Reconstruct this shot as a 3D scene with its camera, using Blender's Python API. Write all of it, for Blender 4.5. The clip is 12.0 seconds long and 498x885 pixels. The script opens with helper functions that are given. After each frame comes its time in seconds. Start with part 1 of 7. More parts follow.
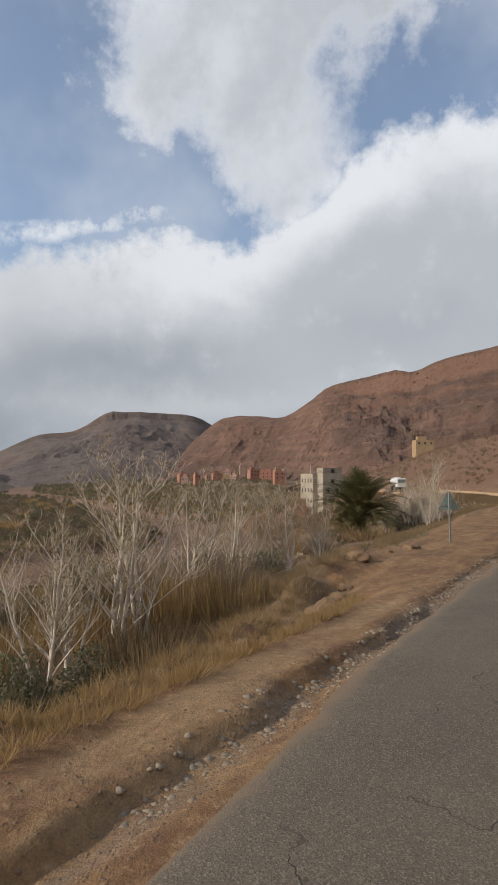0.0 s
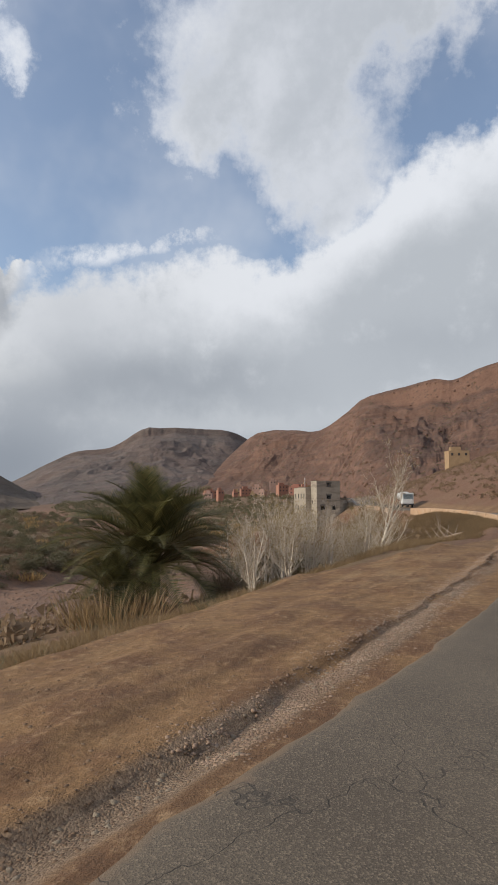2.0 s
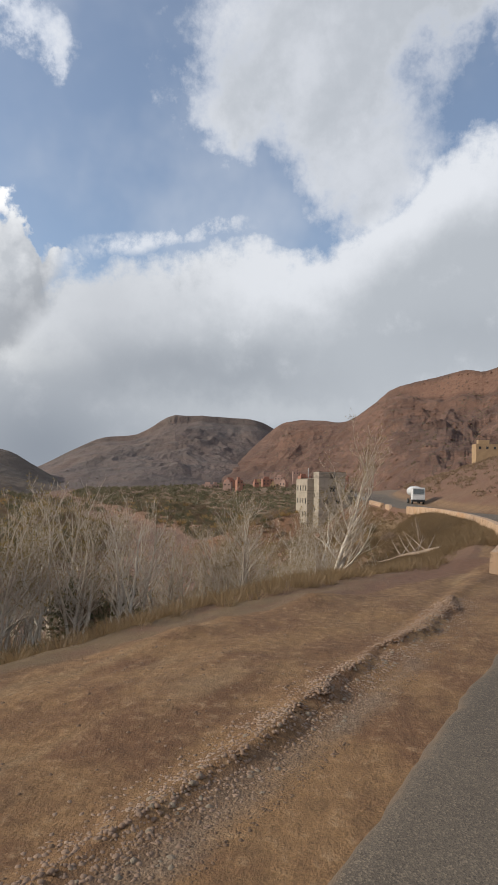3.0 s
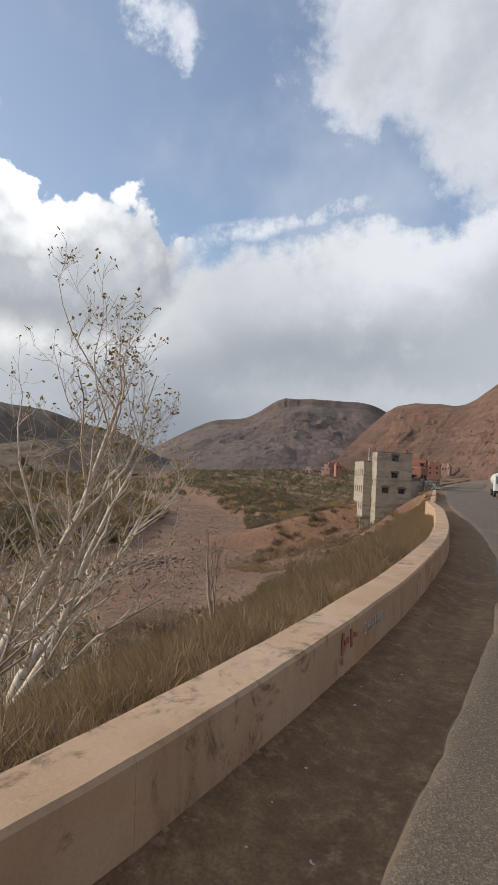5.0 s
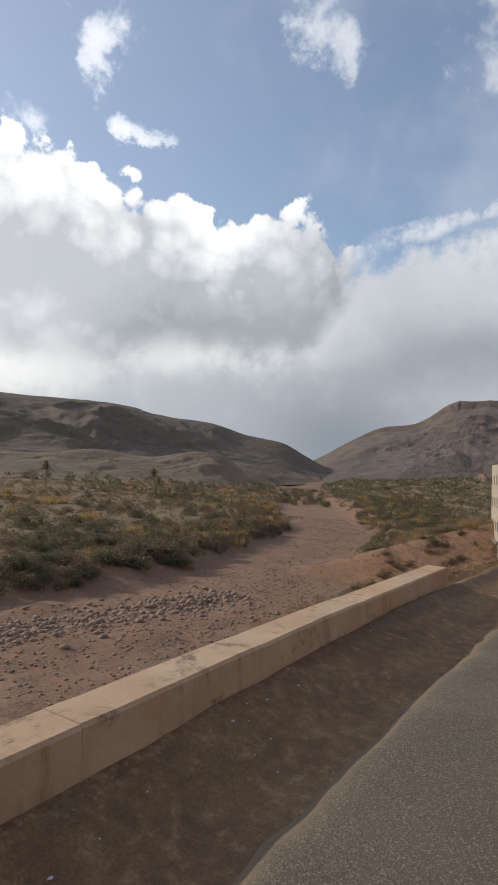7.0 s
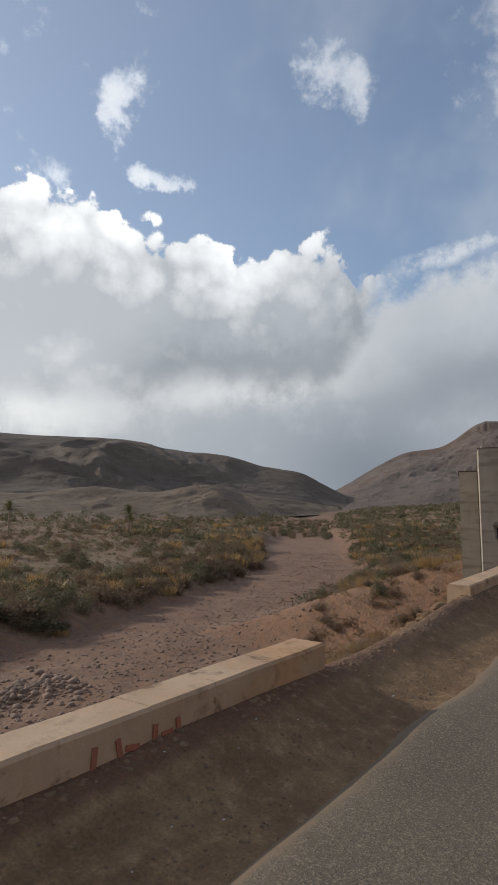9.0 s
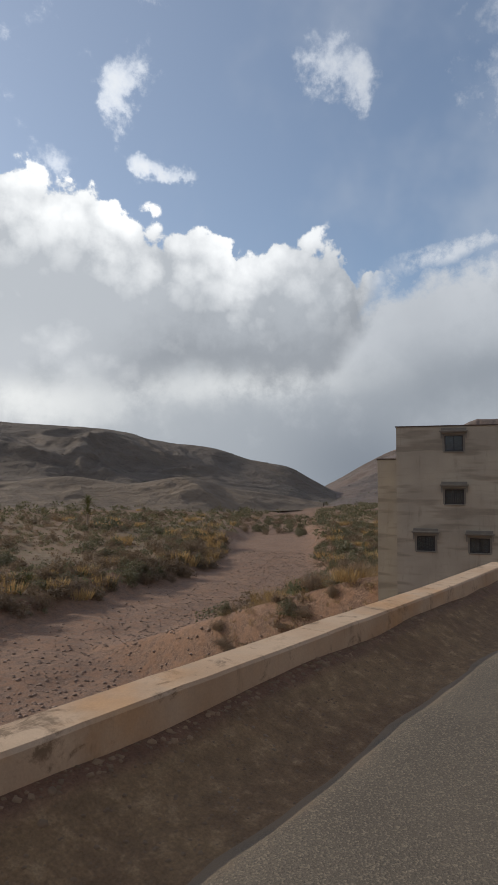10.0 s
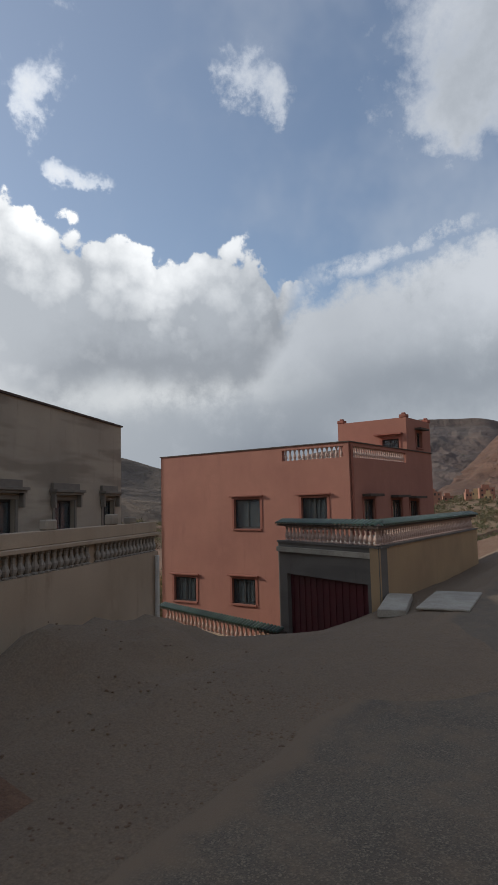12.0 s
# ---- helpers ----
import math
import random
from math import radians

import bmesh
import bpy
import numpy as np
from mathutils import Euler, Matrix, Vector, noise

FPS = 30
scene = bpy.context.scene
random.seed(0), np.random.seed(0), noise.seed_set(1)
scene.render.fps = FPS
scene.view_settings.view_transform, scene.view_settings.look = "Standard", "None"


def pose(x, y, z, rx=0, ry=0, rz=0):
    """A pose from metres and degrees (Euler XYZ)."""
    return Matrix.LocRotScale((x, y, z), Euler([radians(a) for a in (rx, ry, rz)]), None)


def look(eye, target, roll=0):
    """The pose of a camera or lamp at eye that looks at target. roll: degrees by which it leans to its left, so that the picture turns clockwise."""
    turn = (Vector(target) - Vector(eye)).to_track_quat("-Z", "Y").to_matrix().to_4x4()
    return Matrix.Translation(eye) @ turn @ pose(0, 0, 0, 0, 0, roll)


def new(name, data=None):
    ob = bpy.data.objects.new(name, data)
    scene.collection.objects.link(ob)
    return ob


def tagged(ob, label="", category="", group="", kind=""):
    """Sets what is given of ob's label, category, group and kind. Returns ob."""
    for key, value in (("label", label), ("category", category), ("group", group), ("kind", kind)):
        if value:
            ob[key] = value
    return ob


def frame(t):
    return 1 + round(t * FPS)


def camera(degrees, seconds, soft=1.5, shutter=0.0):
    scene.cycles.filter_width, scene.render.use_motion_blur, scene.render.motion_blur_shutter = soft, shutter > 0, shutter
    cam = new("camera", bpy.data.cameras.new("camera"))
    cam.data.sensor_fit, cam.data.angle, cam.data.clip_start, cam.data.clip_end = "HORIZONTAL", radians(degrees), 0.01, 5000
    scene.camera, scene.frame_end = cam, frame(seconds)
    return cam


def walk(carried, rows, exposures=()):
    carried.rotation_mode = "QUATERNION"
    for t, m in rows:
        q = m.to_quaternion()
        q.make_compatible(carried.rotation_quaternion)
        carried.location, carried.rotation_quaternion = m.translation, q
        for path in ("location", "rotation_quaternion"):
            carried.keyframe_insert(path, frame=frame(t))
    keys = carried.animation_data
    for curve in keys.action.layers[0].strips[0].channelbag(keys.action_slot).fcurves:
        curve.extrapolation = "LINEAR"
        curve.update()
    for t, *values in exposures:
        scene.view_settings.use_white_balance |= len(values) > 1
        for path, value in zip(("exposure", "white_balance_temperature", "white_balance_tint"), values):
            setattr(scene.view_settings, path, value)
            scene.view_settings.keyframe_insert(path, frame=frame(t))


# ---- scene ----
# ---------------------------------------------------------------- camera
cam = camera(43.5, 12.0, soft=1.6)
# seconds, eye x y z, yaw, pitch, lean in degrees
WALK = [
    (0.0, -124.94, 27.31, 2.78, -89.51, 3.41, 0.14),
    (0.5, -117.80, 23.03, 2.76, -89.03, 4.89, -1.40),
    (1.0, -110.64, 18.81, 2.71, -87.79, 5.89, -2.51),
    (1.5, -103.45, 14.86, 2.66, -86.72, 5.68, -1.32),
    (2.0, -96.19, 11.13, 2.56, -85.23, 4.91, -0.05),
    (2.5, -88.85, 7.64, 2.53, -83.75, 4.63, 1.12),
    (3.0, -81.51, 4.80, 2.74, -82.42, 3.97, 1.47),
    (3.2, -78.56, 3.75, 2.73, -82.04, 4.29, 1.6),
    (4.8, -55.56, -4.63, 2.61, -73.04, 2.60, 2.70),
    (5.0, -52.66, -5.38, 2.61, -71.61, 2.22, 2.81),
    (5.5, -45.49, -6.80, 2.64, -66.41, 2.18, 2.95),
    (6.0, -38.24, -7.62, 2.72, -61.83, 2.35, 2.73),
    (6.5, -30.81, -8.02, 2.82, -58.62, 2.24, 3.04),
    (7.0, -23.33, -8.07, 2.86, -55.67, 2.49, 1.88),
    (7.2, -20.33, -8.05, 2.83, -55.02, 2.75, 1.64),
    (8.8, 3.72, -7.53, 2.24, -52.78, 5.20, -0.20),
    (9.0, 6.74, -7.44, 2.19, -52.99, 5.50, -0.50),
    (9.5, 14.47, -7.17, 2.16, -53.19, 5.18, 0.86),
    (10.0, 22.52, -6.95, 2.20, -53.44, 4.93, 0.62),
    (10.5, 30.81, -6.70, 2.20, -54.19, 4.93, -0.03),
    (11.0, 39.37, -6.58, 2.24, -55.16, 4.65, 0.71),
    (11.5, 48.17, -6.59, 2.34, -56.87, 4.85, -0.24),
    (12.0, 57.05, -6.57, 2.37, -60.34, 5.66, -1.40),
]
walk(cam, [(t, pose(x, y, z, 90 + p, 0, a) @ pose(0, 0, 0, 0, 0, r)) for t, x, y, z, a, p, r in WALK], [(0.0, -0.03, 6450, 10), (3.0, -0.03, 6380, 10), (4.8, 0.05, 6380, 10), (6.2, 0.06, 6400, 10), (7.0, -0.06, 6350, 10), (9.0, -0.27, 6250, 9), (10.0, -0.27, 6250, 9), (11.0, -0.2, 6300, 9), (11.5, -0.2, 6300, 9), (12.0, -0.32, 6200, 9)])

# ---------------------------------------------------------------- sun and sky
SUN_AZ, SUN_EL = 105.0, 25.0      # degrees from +x towards +y, and above the horizon
sun = new("sun", bpy.data.lights.new("sun", "SUN"))
sun.data.energy, sun.data.angle, sun.data.color = 3.2, radians(0.6), (1.0, 0.90, 0.76)
sun_way = Vector((math.cos(radians(SUN_AZ)) * math.cos(radians(SUN_EL)), math.sin(radians(SUN_AZ)) * math.cos(radians(SUN_EL)), math.sin(radians(SUN_EL))))
sun.matrix_world = look((0, 0, 60), Vector((0, 0, 60)) - sun_way)


class Nodes:
    """A short way to write node trees."""

    def __init__(self, tree):
        self.tree = tree
        tree.nodes.clear()

    def add(self, kind, settings=None, **sockets):
        n = self.tree.nodes.new(kind)
        for k, v in (settings or {}).items():
            setattr(n, k, v)
        for k, v in sockets.items():
            self.put(n, k.replace("_", " "), v)
        return n

    def put(self, n, key, v):
        s = n.inputs[int(key)] if key.strip().isdigit() else n.inputs[key]
        if isinstance(v, bpy.types.NodeSocket):
            self.tree.links.new(v, s)
        elif isinstance(v, bpy.types.Node):
            self.tree.links.new(v.outputs[0], s)
        else:
            s.default_value = v

    def math(self, op, a, b=0.0, c=0.0, clamp=False):
        n = self.add("ShaderNodeMath", {"operation": op, "use_clamp": clamp})
        for i, v in enumerate((a, b, c)):
            self.put(n, str(i), v)
        return n.outputs[0]

    def mix(self, f, a, b):
        n = self.add("ShaderNodeMix", {"data_type": "RGBA"})
        for k, v in (("0", f), ("6", a), ("7", b)):
            self.put(n, k, (*v, 1) if isinstance(v, tuple) and len(v) == 3 else v)
        return n.outputs[2]

    def ramp(self, f, a, b, lo=0.0, hi=1.0, smooth=True):
        n = self.add("ShaderNodeMapRange", {"interpolation_type": "SMOOTHSTEP" if smooth else "LINEAR"})
        for k, v in zip(range(5), (f, a, b, lo, hi)):
            self.put(n, str(k), v)
        return n.outputs[0]

    def noise(self, vec, scale, detail=4.0, rough=0.55, distort=0.0):
        n = self.add("ShaderNodeTexNoise", Scale=scale, Detail=detail, Roughness=rough, Distortion=distort)
        if vec is not None:
            self.put(n, "Vector", vec)
        return n.outputs[0]


world = bpy.data.worlds.new("sky")
scene.world = world
world.use_nodes = True


def build_sky():
    N = Nodes(world.node_tree)
    out = N.add("ShaderNodeOutputWorld")
    sky = N.add("ShaderNodeTexSky", {"sky_type": "NISHITA", "sun_disc": False, "sun_elevation": radians(SUN_EL),
                                     "sun_rotation": radians(90 - SUN_AZ), "air_density": 1.0, "dust_density": 1.2, "ozone_density": 1.6})
    co = N.add("ShaderNodeTexCoord").outputs["Generated"]
    sep = N.add("ShaderNodeSeparateXYZ", Vector=co)
    X, Y, Z = sep.outputs
    az = N.math("MULTIPLY", N.math("ARCTAN2", Y, X), 57.2958)
    el = N.math("MULTIPLY", N.math("ARCSINE", Z), 57.2958)
    # ragged edges: the coordinates are shaken by noise and by rounded puffs
    def shifted(v):
        n = N.add("ShaderNodeVectorMath", {"operation": "ADD"})
        N.put(n, "0", co)
        n.inputs[1].default_value = v
        return n.outputs[0]

    n1 = N.noise(co, 4.5, 7.0, 0.6)
    n2 = N.noise(co, 15.0, 7.0, 0.66)
    n3 = N.noise(shifted((7.3, 2.1, 5.5)), 6.0, 7.0, 0.62)
    fine = N.noise(shifted((1.3, 4.1, 2.5)), 34.0, 5.0, 0.65)

    def puff(scale):
        v = N.add("ShaderNodeTexVoronoi", {"feature": "SMOOTH_F1"}, Vector=N.add("ShaderNodeVectorMath", {"operation": "ADD"}, **{"0": co, "1": N.add("ShaderNodeVectorMath", {"operation": "SCALE"}, **{"0": N.add("ShaderNodeTexNoise", Vector=co, Scale=12.0, Detail=3.0).outputs["Color"], "Scale": 0.05}).outputs[0]}).outputs[0], Scale=scale)
        v.inputs["Smoothness"].default_value = 0.25
        return N.math("SUBTRACT", 0.55, v.outputs["Distance"])

    p1, p2 = puff(13.0), puff(30.0)
    azs = N.math("ADD", az, N.math("MULTIPLY", N.math("SUBTRACT", n1, 0.5), 12.0))
    els = N.math("ADD", el, N.math("ADD", N.math("MULTIPLY", N.math("SUBTRACT", n3, 0.5), 7.0), N.math("MULTIPLY", N.math("SUBTRACT", n2, 0.5), 3.0)))

    def blob(a, e, ra, re, weight=1.0, u0=None, v0=None):
        u = N.math("DIVIDE", N.math("SUBTRACT", azs if u0 is None else u0, a), ra)
        v = N.math("DIVIDE", N.math("SUBTRACT", els if v0 is None else v0, e), re)
        r = N.math("ADD", N.math("MULTIPLY", u, u), N.math("MULTIPLY", v, v))
        return N.math("MULTIPLY", N.math("POWER", 2.718, N.math("MULTIPLY", r, -1.0)), weight)

    def total(items):
        s = items[0]
        for i in items[1:]:
            s = N.math("ADD", s, i)
        return s

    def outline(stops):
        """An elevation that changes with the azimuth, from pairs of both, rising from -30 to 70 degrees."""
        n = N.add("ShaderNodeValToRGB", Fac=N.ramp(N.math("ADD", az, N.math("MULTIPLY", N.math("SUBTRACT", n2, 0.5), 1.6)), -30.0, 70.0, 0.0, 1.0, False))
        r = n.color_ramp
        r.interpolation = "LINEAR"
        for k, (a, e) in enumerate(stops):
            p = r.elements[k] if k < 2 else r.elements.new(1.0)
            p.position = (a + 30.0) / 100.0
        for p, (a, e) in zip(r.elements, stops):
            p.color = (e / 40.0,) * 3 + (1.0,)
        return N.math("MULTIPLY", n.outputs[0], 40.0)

    toward = N.ramp(az, -20.0, 70.0)
    white = N.mix(N.ramp(az, 0.0, 55.0), (0.74, 0.76, 0.80), (1.40, 1.38, 1.34))
    grey = N.mix(toward, (0.46, 0.49, 0.525), (0.56, 0.585, 0.615))
    n4 = N.noise(shifted((3.1, 8.2, 1.7)), 5.5, 4.0, 0.5)
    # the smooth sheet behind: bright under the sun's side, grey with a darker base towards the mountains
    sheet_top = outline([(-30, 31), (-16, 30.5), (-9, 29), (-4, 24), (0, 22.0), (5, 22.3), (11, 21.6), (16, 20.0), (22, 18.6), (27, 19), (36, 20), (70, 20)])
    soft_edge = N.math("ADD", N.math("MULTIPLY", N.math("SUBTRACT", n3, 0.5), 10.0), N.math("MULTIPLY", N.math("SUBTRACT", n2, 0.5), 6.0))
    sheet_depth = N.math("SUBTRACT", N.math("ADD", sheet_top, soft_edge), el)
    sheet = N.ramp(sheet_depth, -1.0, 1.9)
    veil = N.math("ADD", N.math("MULTIPLY", N.math("SUBTRACT", n4, 0.5), 2.0), N.math("MULTIPLY", N.math("SUBTRACT", n2, 0.5), 1.6))
    rim = N.math("SUBTRACT", 1.0, N.ramp(N.math("ADD", sheet_depth, N.math("MULTIPLY", veil, 4.0)), 1.0, 11.0))
    pale = N.mix(toward, (0.80, 0.82, 0.855), (0.68, 0.695, 0.71))
    deep = N.mix(toward, (0.49, 0.52, 0.555), (0.49, 0.515, 0.545))
    layer = N.mix(N.ramp(N.math("ADD", rim, veil), 0.0, 1.0), deep, pale)
    gloom = total([blob(14, 10.4, 8, 2.4, 0.42), blob(8, 9.8, 9, 2.4, 0.36), blob(-14, 13, 9, 2.8, 0.3), blob(22, 9, 6, 3.5, 0.3), blob(20, 15.5, 6, 5.0, 0.34)])
    layer = N.mix(N.math("MULTIPLY", gloom, N.ramp(n4, 0.25, 0.6, 0.55, 1.0)), layer, (0.31, 0.338, 0.378))
    glow = total([blob(61, 8.6, 13, 2.6, 1.0, az), blob(38, 10.0, 9, 1.7, 0.62, az), blob(30, 10.5, 7, 2.0, 0.25, az), blob(2, 6.6, 14, 1.5, 0.30, az)])
    layer = N.mix(N.math("MULTIPLY", glow, N.ramp(n1, 0.3, 0.6, 0.6, 1.0)), layer, N.mix(toward, (0.62, 0.65, 0.68), (1.16, 1.14, 1.09)))
    layer = N.mix(N.math("MULTIPLY", blob(26, 2.5, 8, 5.5, 1.0, az, el), 0.78), layer, (0.235, 0.265, 0.312))
    layer = N.mix(N.math("MULTIPLY", N.ramp(el, 7.5, 2.0), N.ramp(az, 24.0, 12.0, 0.0, 0.6)), layer, (0.33, 0.365, 0.42))
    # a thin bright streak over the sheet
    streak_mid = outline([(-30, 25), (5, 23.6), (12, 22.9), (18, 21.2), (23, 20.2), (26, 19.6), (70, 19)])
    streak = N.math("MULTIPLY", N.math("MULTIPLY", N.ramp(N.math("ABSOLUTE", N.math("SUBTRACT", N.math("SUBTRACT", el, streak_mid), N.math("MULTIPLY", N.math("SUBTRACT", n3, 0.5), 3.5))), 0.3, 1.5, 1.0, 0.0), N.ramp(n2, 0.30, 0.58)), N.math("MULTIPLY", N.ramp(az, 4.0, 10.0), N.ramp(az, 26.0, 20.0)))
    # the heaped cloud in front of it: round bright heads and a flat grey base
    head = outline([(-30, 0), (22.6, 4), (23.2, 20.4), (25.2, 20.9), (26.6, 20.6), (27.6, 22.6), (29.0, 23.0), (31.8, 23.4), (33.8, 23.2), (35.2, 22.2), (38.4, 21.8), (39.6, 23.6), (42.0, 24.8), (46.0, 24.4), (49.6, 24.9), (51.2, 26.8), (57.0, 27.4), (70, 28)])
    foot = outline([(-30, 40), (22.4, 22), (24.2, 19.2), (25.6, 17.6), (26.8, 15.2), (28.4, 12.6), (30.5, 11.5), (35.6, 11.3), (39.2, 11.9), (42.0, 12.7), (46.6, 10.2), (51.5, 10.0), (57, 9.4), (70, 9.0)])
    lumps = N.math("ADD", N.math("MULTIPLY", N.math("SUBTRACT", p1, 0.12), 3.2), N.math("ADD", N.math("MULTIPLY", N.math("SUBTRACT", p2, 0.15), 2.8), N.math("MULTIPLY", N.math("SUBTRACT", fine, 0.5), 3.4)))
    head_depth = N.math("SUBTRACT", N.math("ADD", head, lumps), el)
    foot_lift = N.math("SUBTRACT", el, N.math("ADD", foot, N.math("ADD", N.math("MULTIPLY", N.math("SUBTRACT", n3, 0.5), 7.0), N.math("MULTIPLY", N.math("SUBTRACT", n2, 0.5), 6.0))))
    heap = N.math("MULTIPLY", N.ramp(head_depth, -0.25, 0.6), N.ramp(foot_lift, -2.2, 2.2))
    puffs = N.math("ADD", N.math("MULTIPLY", N.math("SUBTRACT", p1, 0.15), 1.5), N.math("ADD", N.math("MULTIPLY", N.math("SUBTRACT", p2, 0.15), 1.2), N.math("MULTIPLY", N.math("SUBTRACT", fine, 0.5), 1.6)))
    sunny = N.math("ADD", N.ramp(head_depth, 9.0, 0.2, 0.0, 1.0, False), N.math("MULTIPLY", puffs, N.ramp(head_depth, 12.0, 2.0, 0.2, 0.75)))
    sunny = N.math("ADD", sunny, N.math("ADD", N.math("MULTIPLY", N.math("SUBTRACT", n4, 0.5), 1.0), N.ramp(az, 34.0, 60.0, -0.04, 0.16, False)))
    belly = N.mix(N.ramp(foot_lift, -0.5, 7.0), N.mix(N.ramp(az, 44.0, 54.0), (0.36, 0.38, 0.41), (0.68, 0.695, 0.715)), N.mix(toward, (0.42, 0.45, 0.49), (0.64, 0.66, 0.685)))
    heaped = N.mix(N.ramp(sunny, 0.05, 1.1, 0.0, 1.0, False), belly, white)
    # the ragged high clouds
    high = total([blob(4, 36, 8, 6, 1.2), blob(10.5, 31, 3.0, 4, 0.8), blob(-1, 31, 6.5, 5, 0.95), blob(-4.5, 25, 4, 4.5, 0.8), blob(-0.5, 24.5, 3.5, 3.5, 0.65), blob(-9, 28, 3.5, 3.5, 0.4), blob(-7, 40, 13, 4.5, 1.1), blob(-18, 42, 9, 4, 0.8),
                  blob(29.5, 36.5, 4.0, 2.6, 0.62), blob(26.8, 34.0, 1.7, 2.2, 0.55), blob(48, 34, 2.4, 5.0, 0.62), blob(45.2, 28.4, 1.6, 0.9, 0.75), blob(42.4, 28.2, 1.5, 0.8, 0.6), blob(54, 27.0, 3.0, 1.8, 0.6), blob(60, 38, 6, 8, 0.45),
                  blob(13, 36, 3.5, 6, 0.35), blob(44, 45, 10, 4, 0.5), blob(20, 52, 25, 8, 0.6), blob(-40, 35, 12, 9, 0.9), blob(95, 34, 14, 8, 0.8), blob(140, 40, 22, 10, 0.8),
                  blob(-90, 40, 25, 10, 0.8), blob(-150, 35, 25, 12, 0.9)])
    ragged = N.math("ADD", N.math("MULTIPLY", N.math("SUBTRACT", n2, 0.5), 1.5), N.math("ADD", N.math("MULTIPLY", p2, 0.2), N.math("MULTIPLY", N.math("SUBTRACT", fine, 0.5), 0.5)))
    highd = N.math("ADD", high, ragged)
    highc = N.ramp(highd, 0.05, 1.25, 0.0, 0.95)
    hi_lit = N.mix(N.math("MULTIPLY", N.ramp(highd, 0.6, 1.4), N.ramp(n3, 0.35, 0.65, 0.2, 0.75)), white, grey)
    thin = N.math("ADD", N.math("ADD", 0.10, N.ramp(az, 10.0, 60.0, 0.0, 0.14)), N.math("MULTIPLY", N.ramp(N.noise(co, 2.6, 5.0, 0.55), 0.42, 0.70), 0.34))
    cloud = N.mix(N.ramp(highc, 0.15, 0.5), pale, hi_lit)
    cloud = N.mix(N.math("MULTIPLY", streak, 0.8), cloud, white)
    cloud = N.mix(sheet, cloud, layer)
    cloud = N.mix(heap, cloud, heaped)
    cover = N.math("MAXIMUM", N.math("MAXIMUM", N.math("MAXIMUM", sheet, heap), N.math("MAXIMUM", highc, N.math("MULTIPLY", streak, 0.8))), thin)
    blue = N.add("ShaderNodeVectorMath", {"operation": "SCALE"})
    N.put(blue, "0", sky.outputs[0])
    blue.inputs["Scale"].default_value = 0.155
    col = N.mix(N.math("MINIMUM", cover, 1.0), blue.outputs[0], cloud)
    bg = N.add("ShaderNodeBackground", Color=col, Strength=1.0)
    N.put(out, "Surface", bg)


build_sky()

# ---------------------------------------------------------------- land forms
def lattice(x, y, seed):
    h = (x * 374761393 + y * 668265263 + seed * 974634077) & 0xFFFFFFFF
    h = ((h ^ (h >> 13)) * 1274126177) & 0xFFFFFFFF
    return ((h ^ (h >> 16)) & 0xFFFF) / 65535.0


def value_noise(x, y, seed=0):
    x, y = np.asarray(x, float), np.asarray(y, float)
    i, j = np.floor(x).astype(np.int64), np.floor(y).astype(np.int64)
    u, v = x - i, y - j
    u, v = u * u * (3 - 2 * u), v * v * (3 - 2 * v)
    a, b = lattice(i, j, seed), lattice(i + 1, j, seed)
    c, d = lattice(i, j + 1, seed), lattice(i + 1, j + 1, seed)
    return (a * (1 - u) + b * u) * (1 - v) + (c * (1 - u) + d * u) * v


def fbm(x, y, octaves=4, seed=0, gain=0.5):
    total, amp, size = 0.0, 1.0, 0.0
    for k in range(octaves):
        total = total + amp * value_noise(x * 2.0**k + 17.3 * k, y * 2.0**k - 9.1 * k, seed + k)
        size += amp
        amp *= gain
    return total / size


def smooth(a, b, x):
    t = np.clip((np.asarray(x, float) - a) / (b - a), 0, 1)
    return t * t * (3 - 2 * t)


# the road's middle line under the eye: x, y and height
ROAD_X = np.array([-400, -200, -140, -125, -110, -96, -81.5, -66, -52.7, -38.2, -23.3, 6.7, 30.8, 57, 90, 130, 200, 400])
ROAD_Y = np.array([150, 72, 36.5, 27.3, 18.5, 11.1, 4.7, -1.3, -5.4, -7.6, -8.05, -7.45, -6.75, -6.5, -6.9, -9, -16, -60])
ROAD_Z = np.array([0.6, 0.6, 0.6, 0.58, 0.5, 0.4, 0.42, 0.42, 0.42, 0.5, 0.52, -0.01, 0.0, 0.16, 0.4, 0.8, 1.5, 4])


def hermite(xs, ys, x):
    m = np.gradient(ys, xs)
    x = np.clip(np.asarray(x, float), xs[0], xs[-1])
    i = np.clip(np.searchsorted(xs, x) - 1, 0, len(xs) - 2)
    h = xs[i + 1] - xs[i]
    u = (x - xs[i]) / h
    return (2 * u**3 - 3 * u**2 + 1) * ys[i] + (u**3 - 2 * u**2 + u) * h * m[i] + (3 * u**2 - 2 * u**3) * ys[i + 1] + (u**3 - u**2) * h * m[i + 1]


def road_y(x):
    return hermite(ROAD_X, ROAD_Y, x)


def road_z(x):
    return hermite(ROAD_X, ROAD_Z, x)


def road_cos(x):
    s = (road_y(np.asarray(x) + 0.5) - road_y(np.asarray(x) - 0.5))
    return 1 / np.sqrt(1 + s * s)


def beside(x, l):
    """The place l metres to the left of the road's middle line at x, in the plan."""
    s = float(road_y(x + 0.5) - road_y(x - 0.5))
    c = 1 / math.sqrt(1 + s * s)
    return x - s * c * l, float(road_y(x)) + c * l


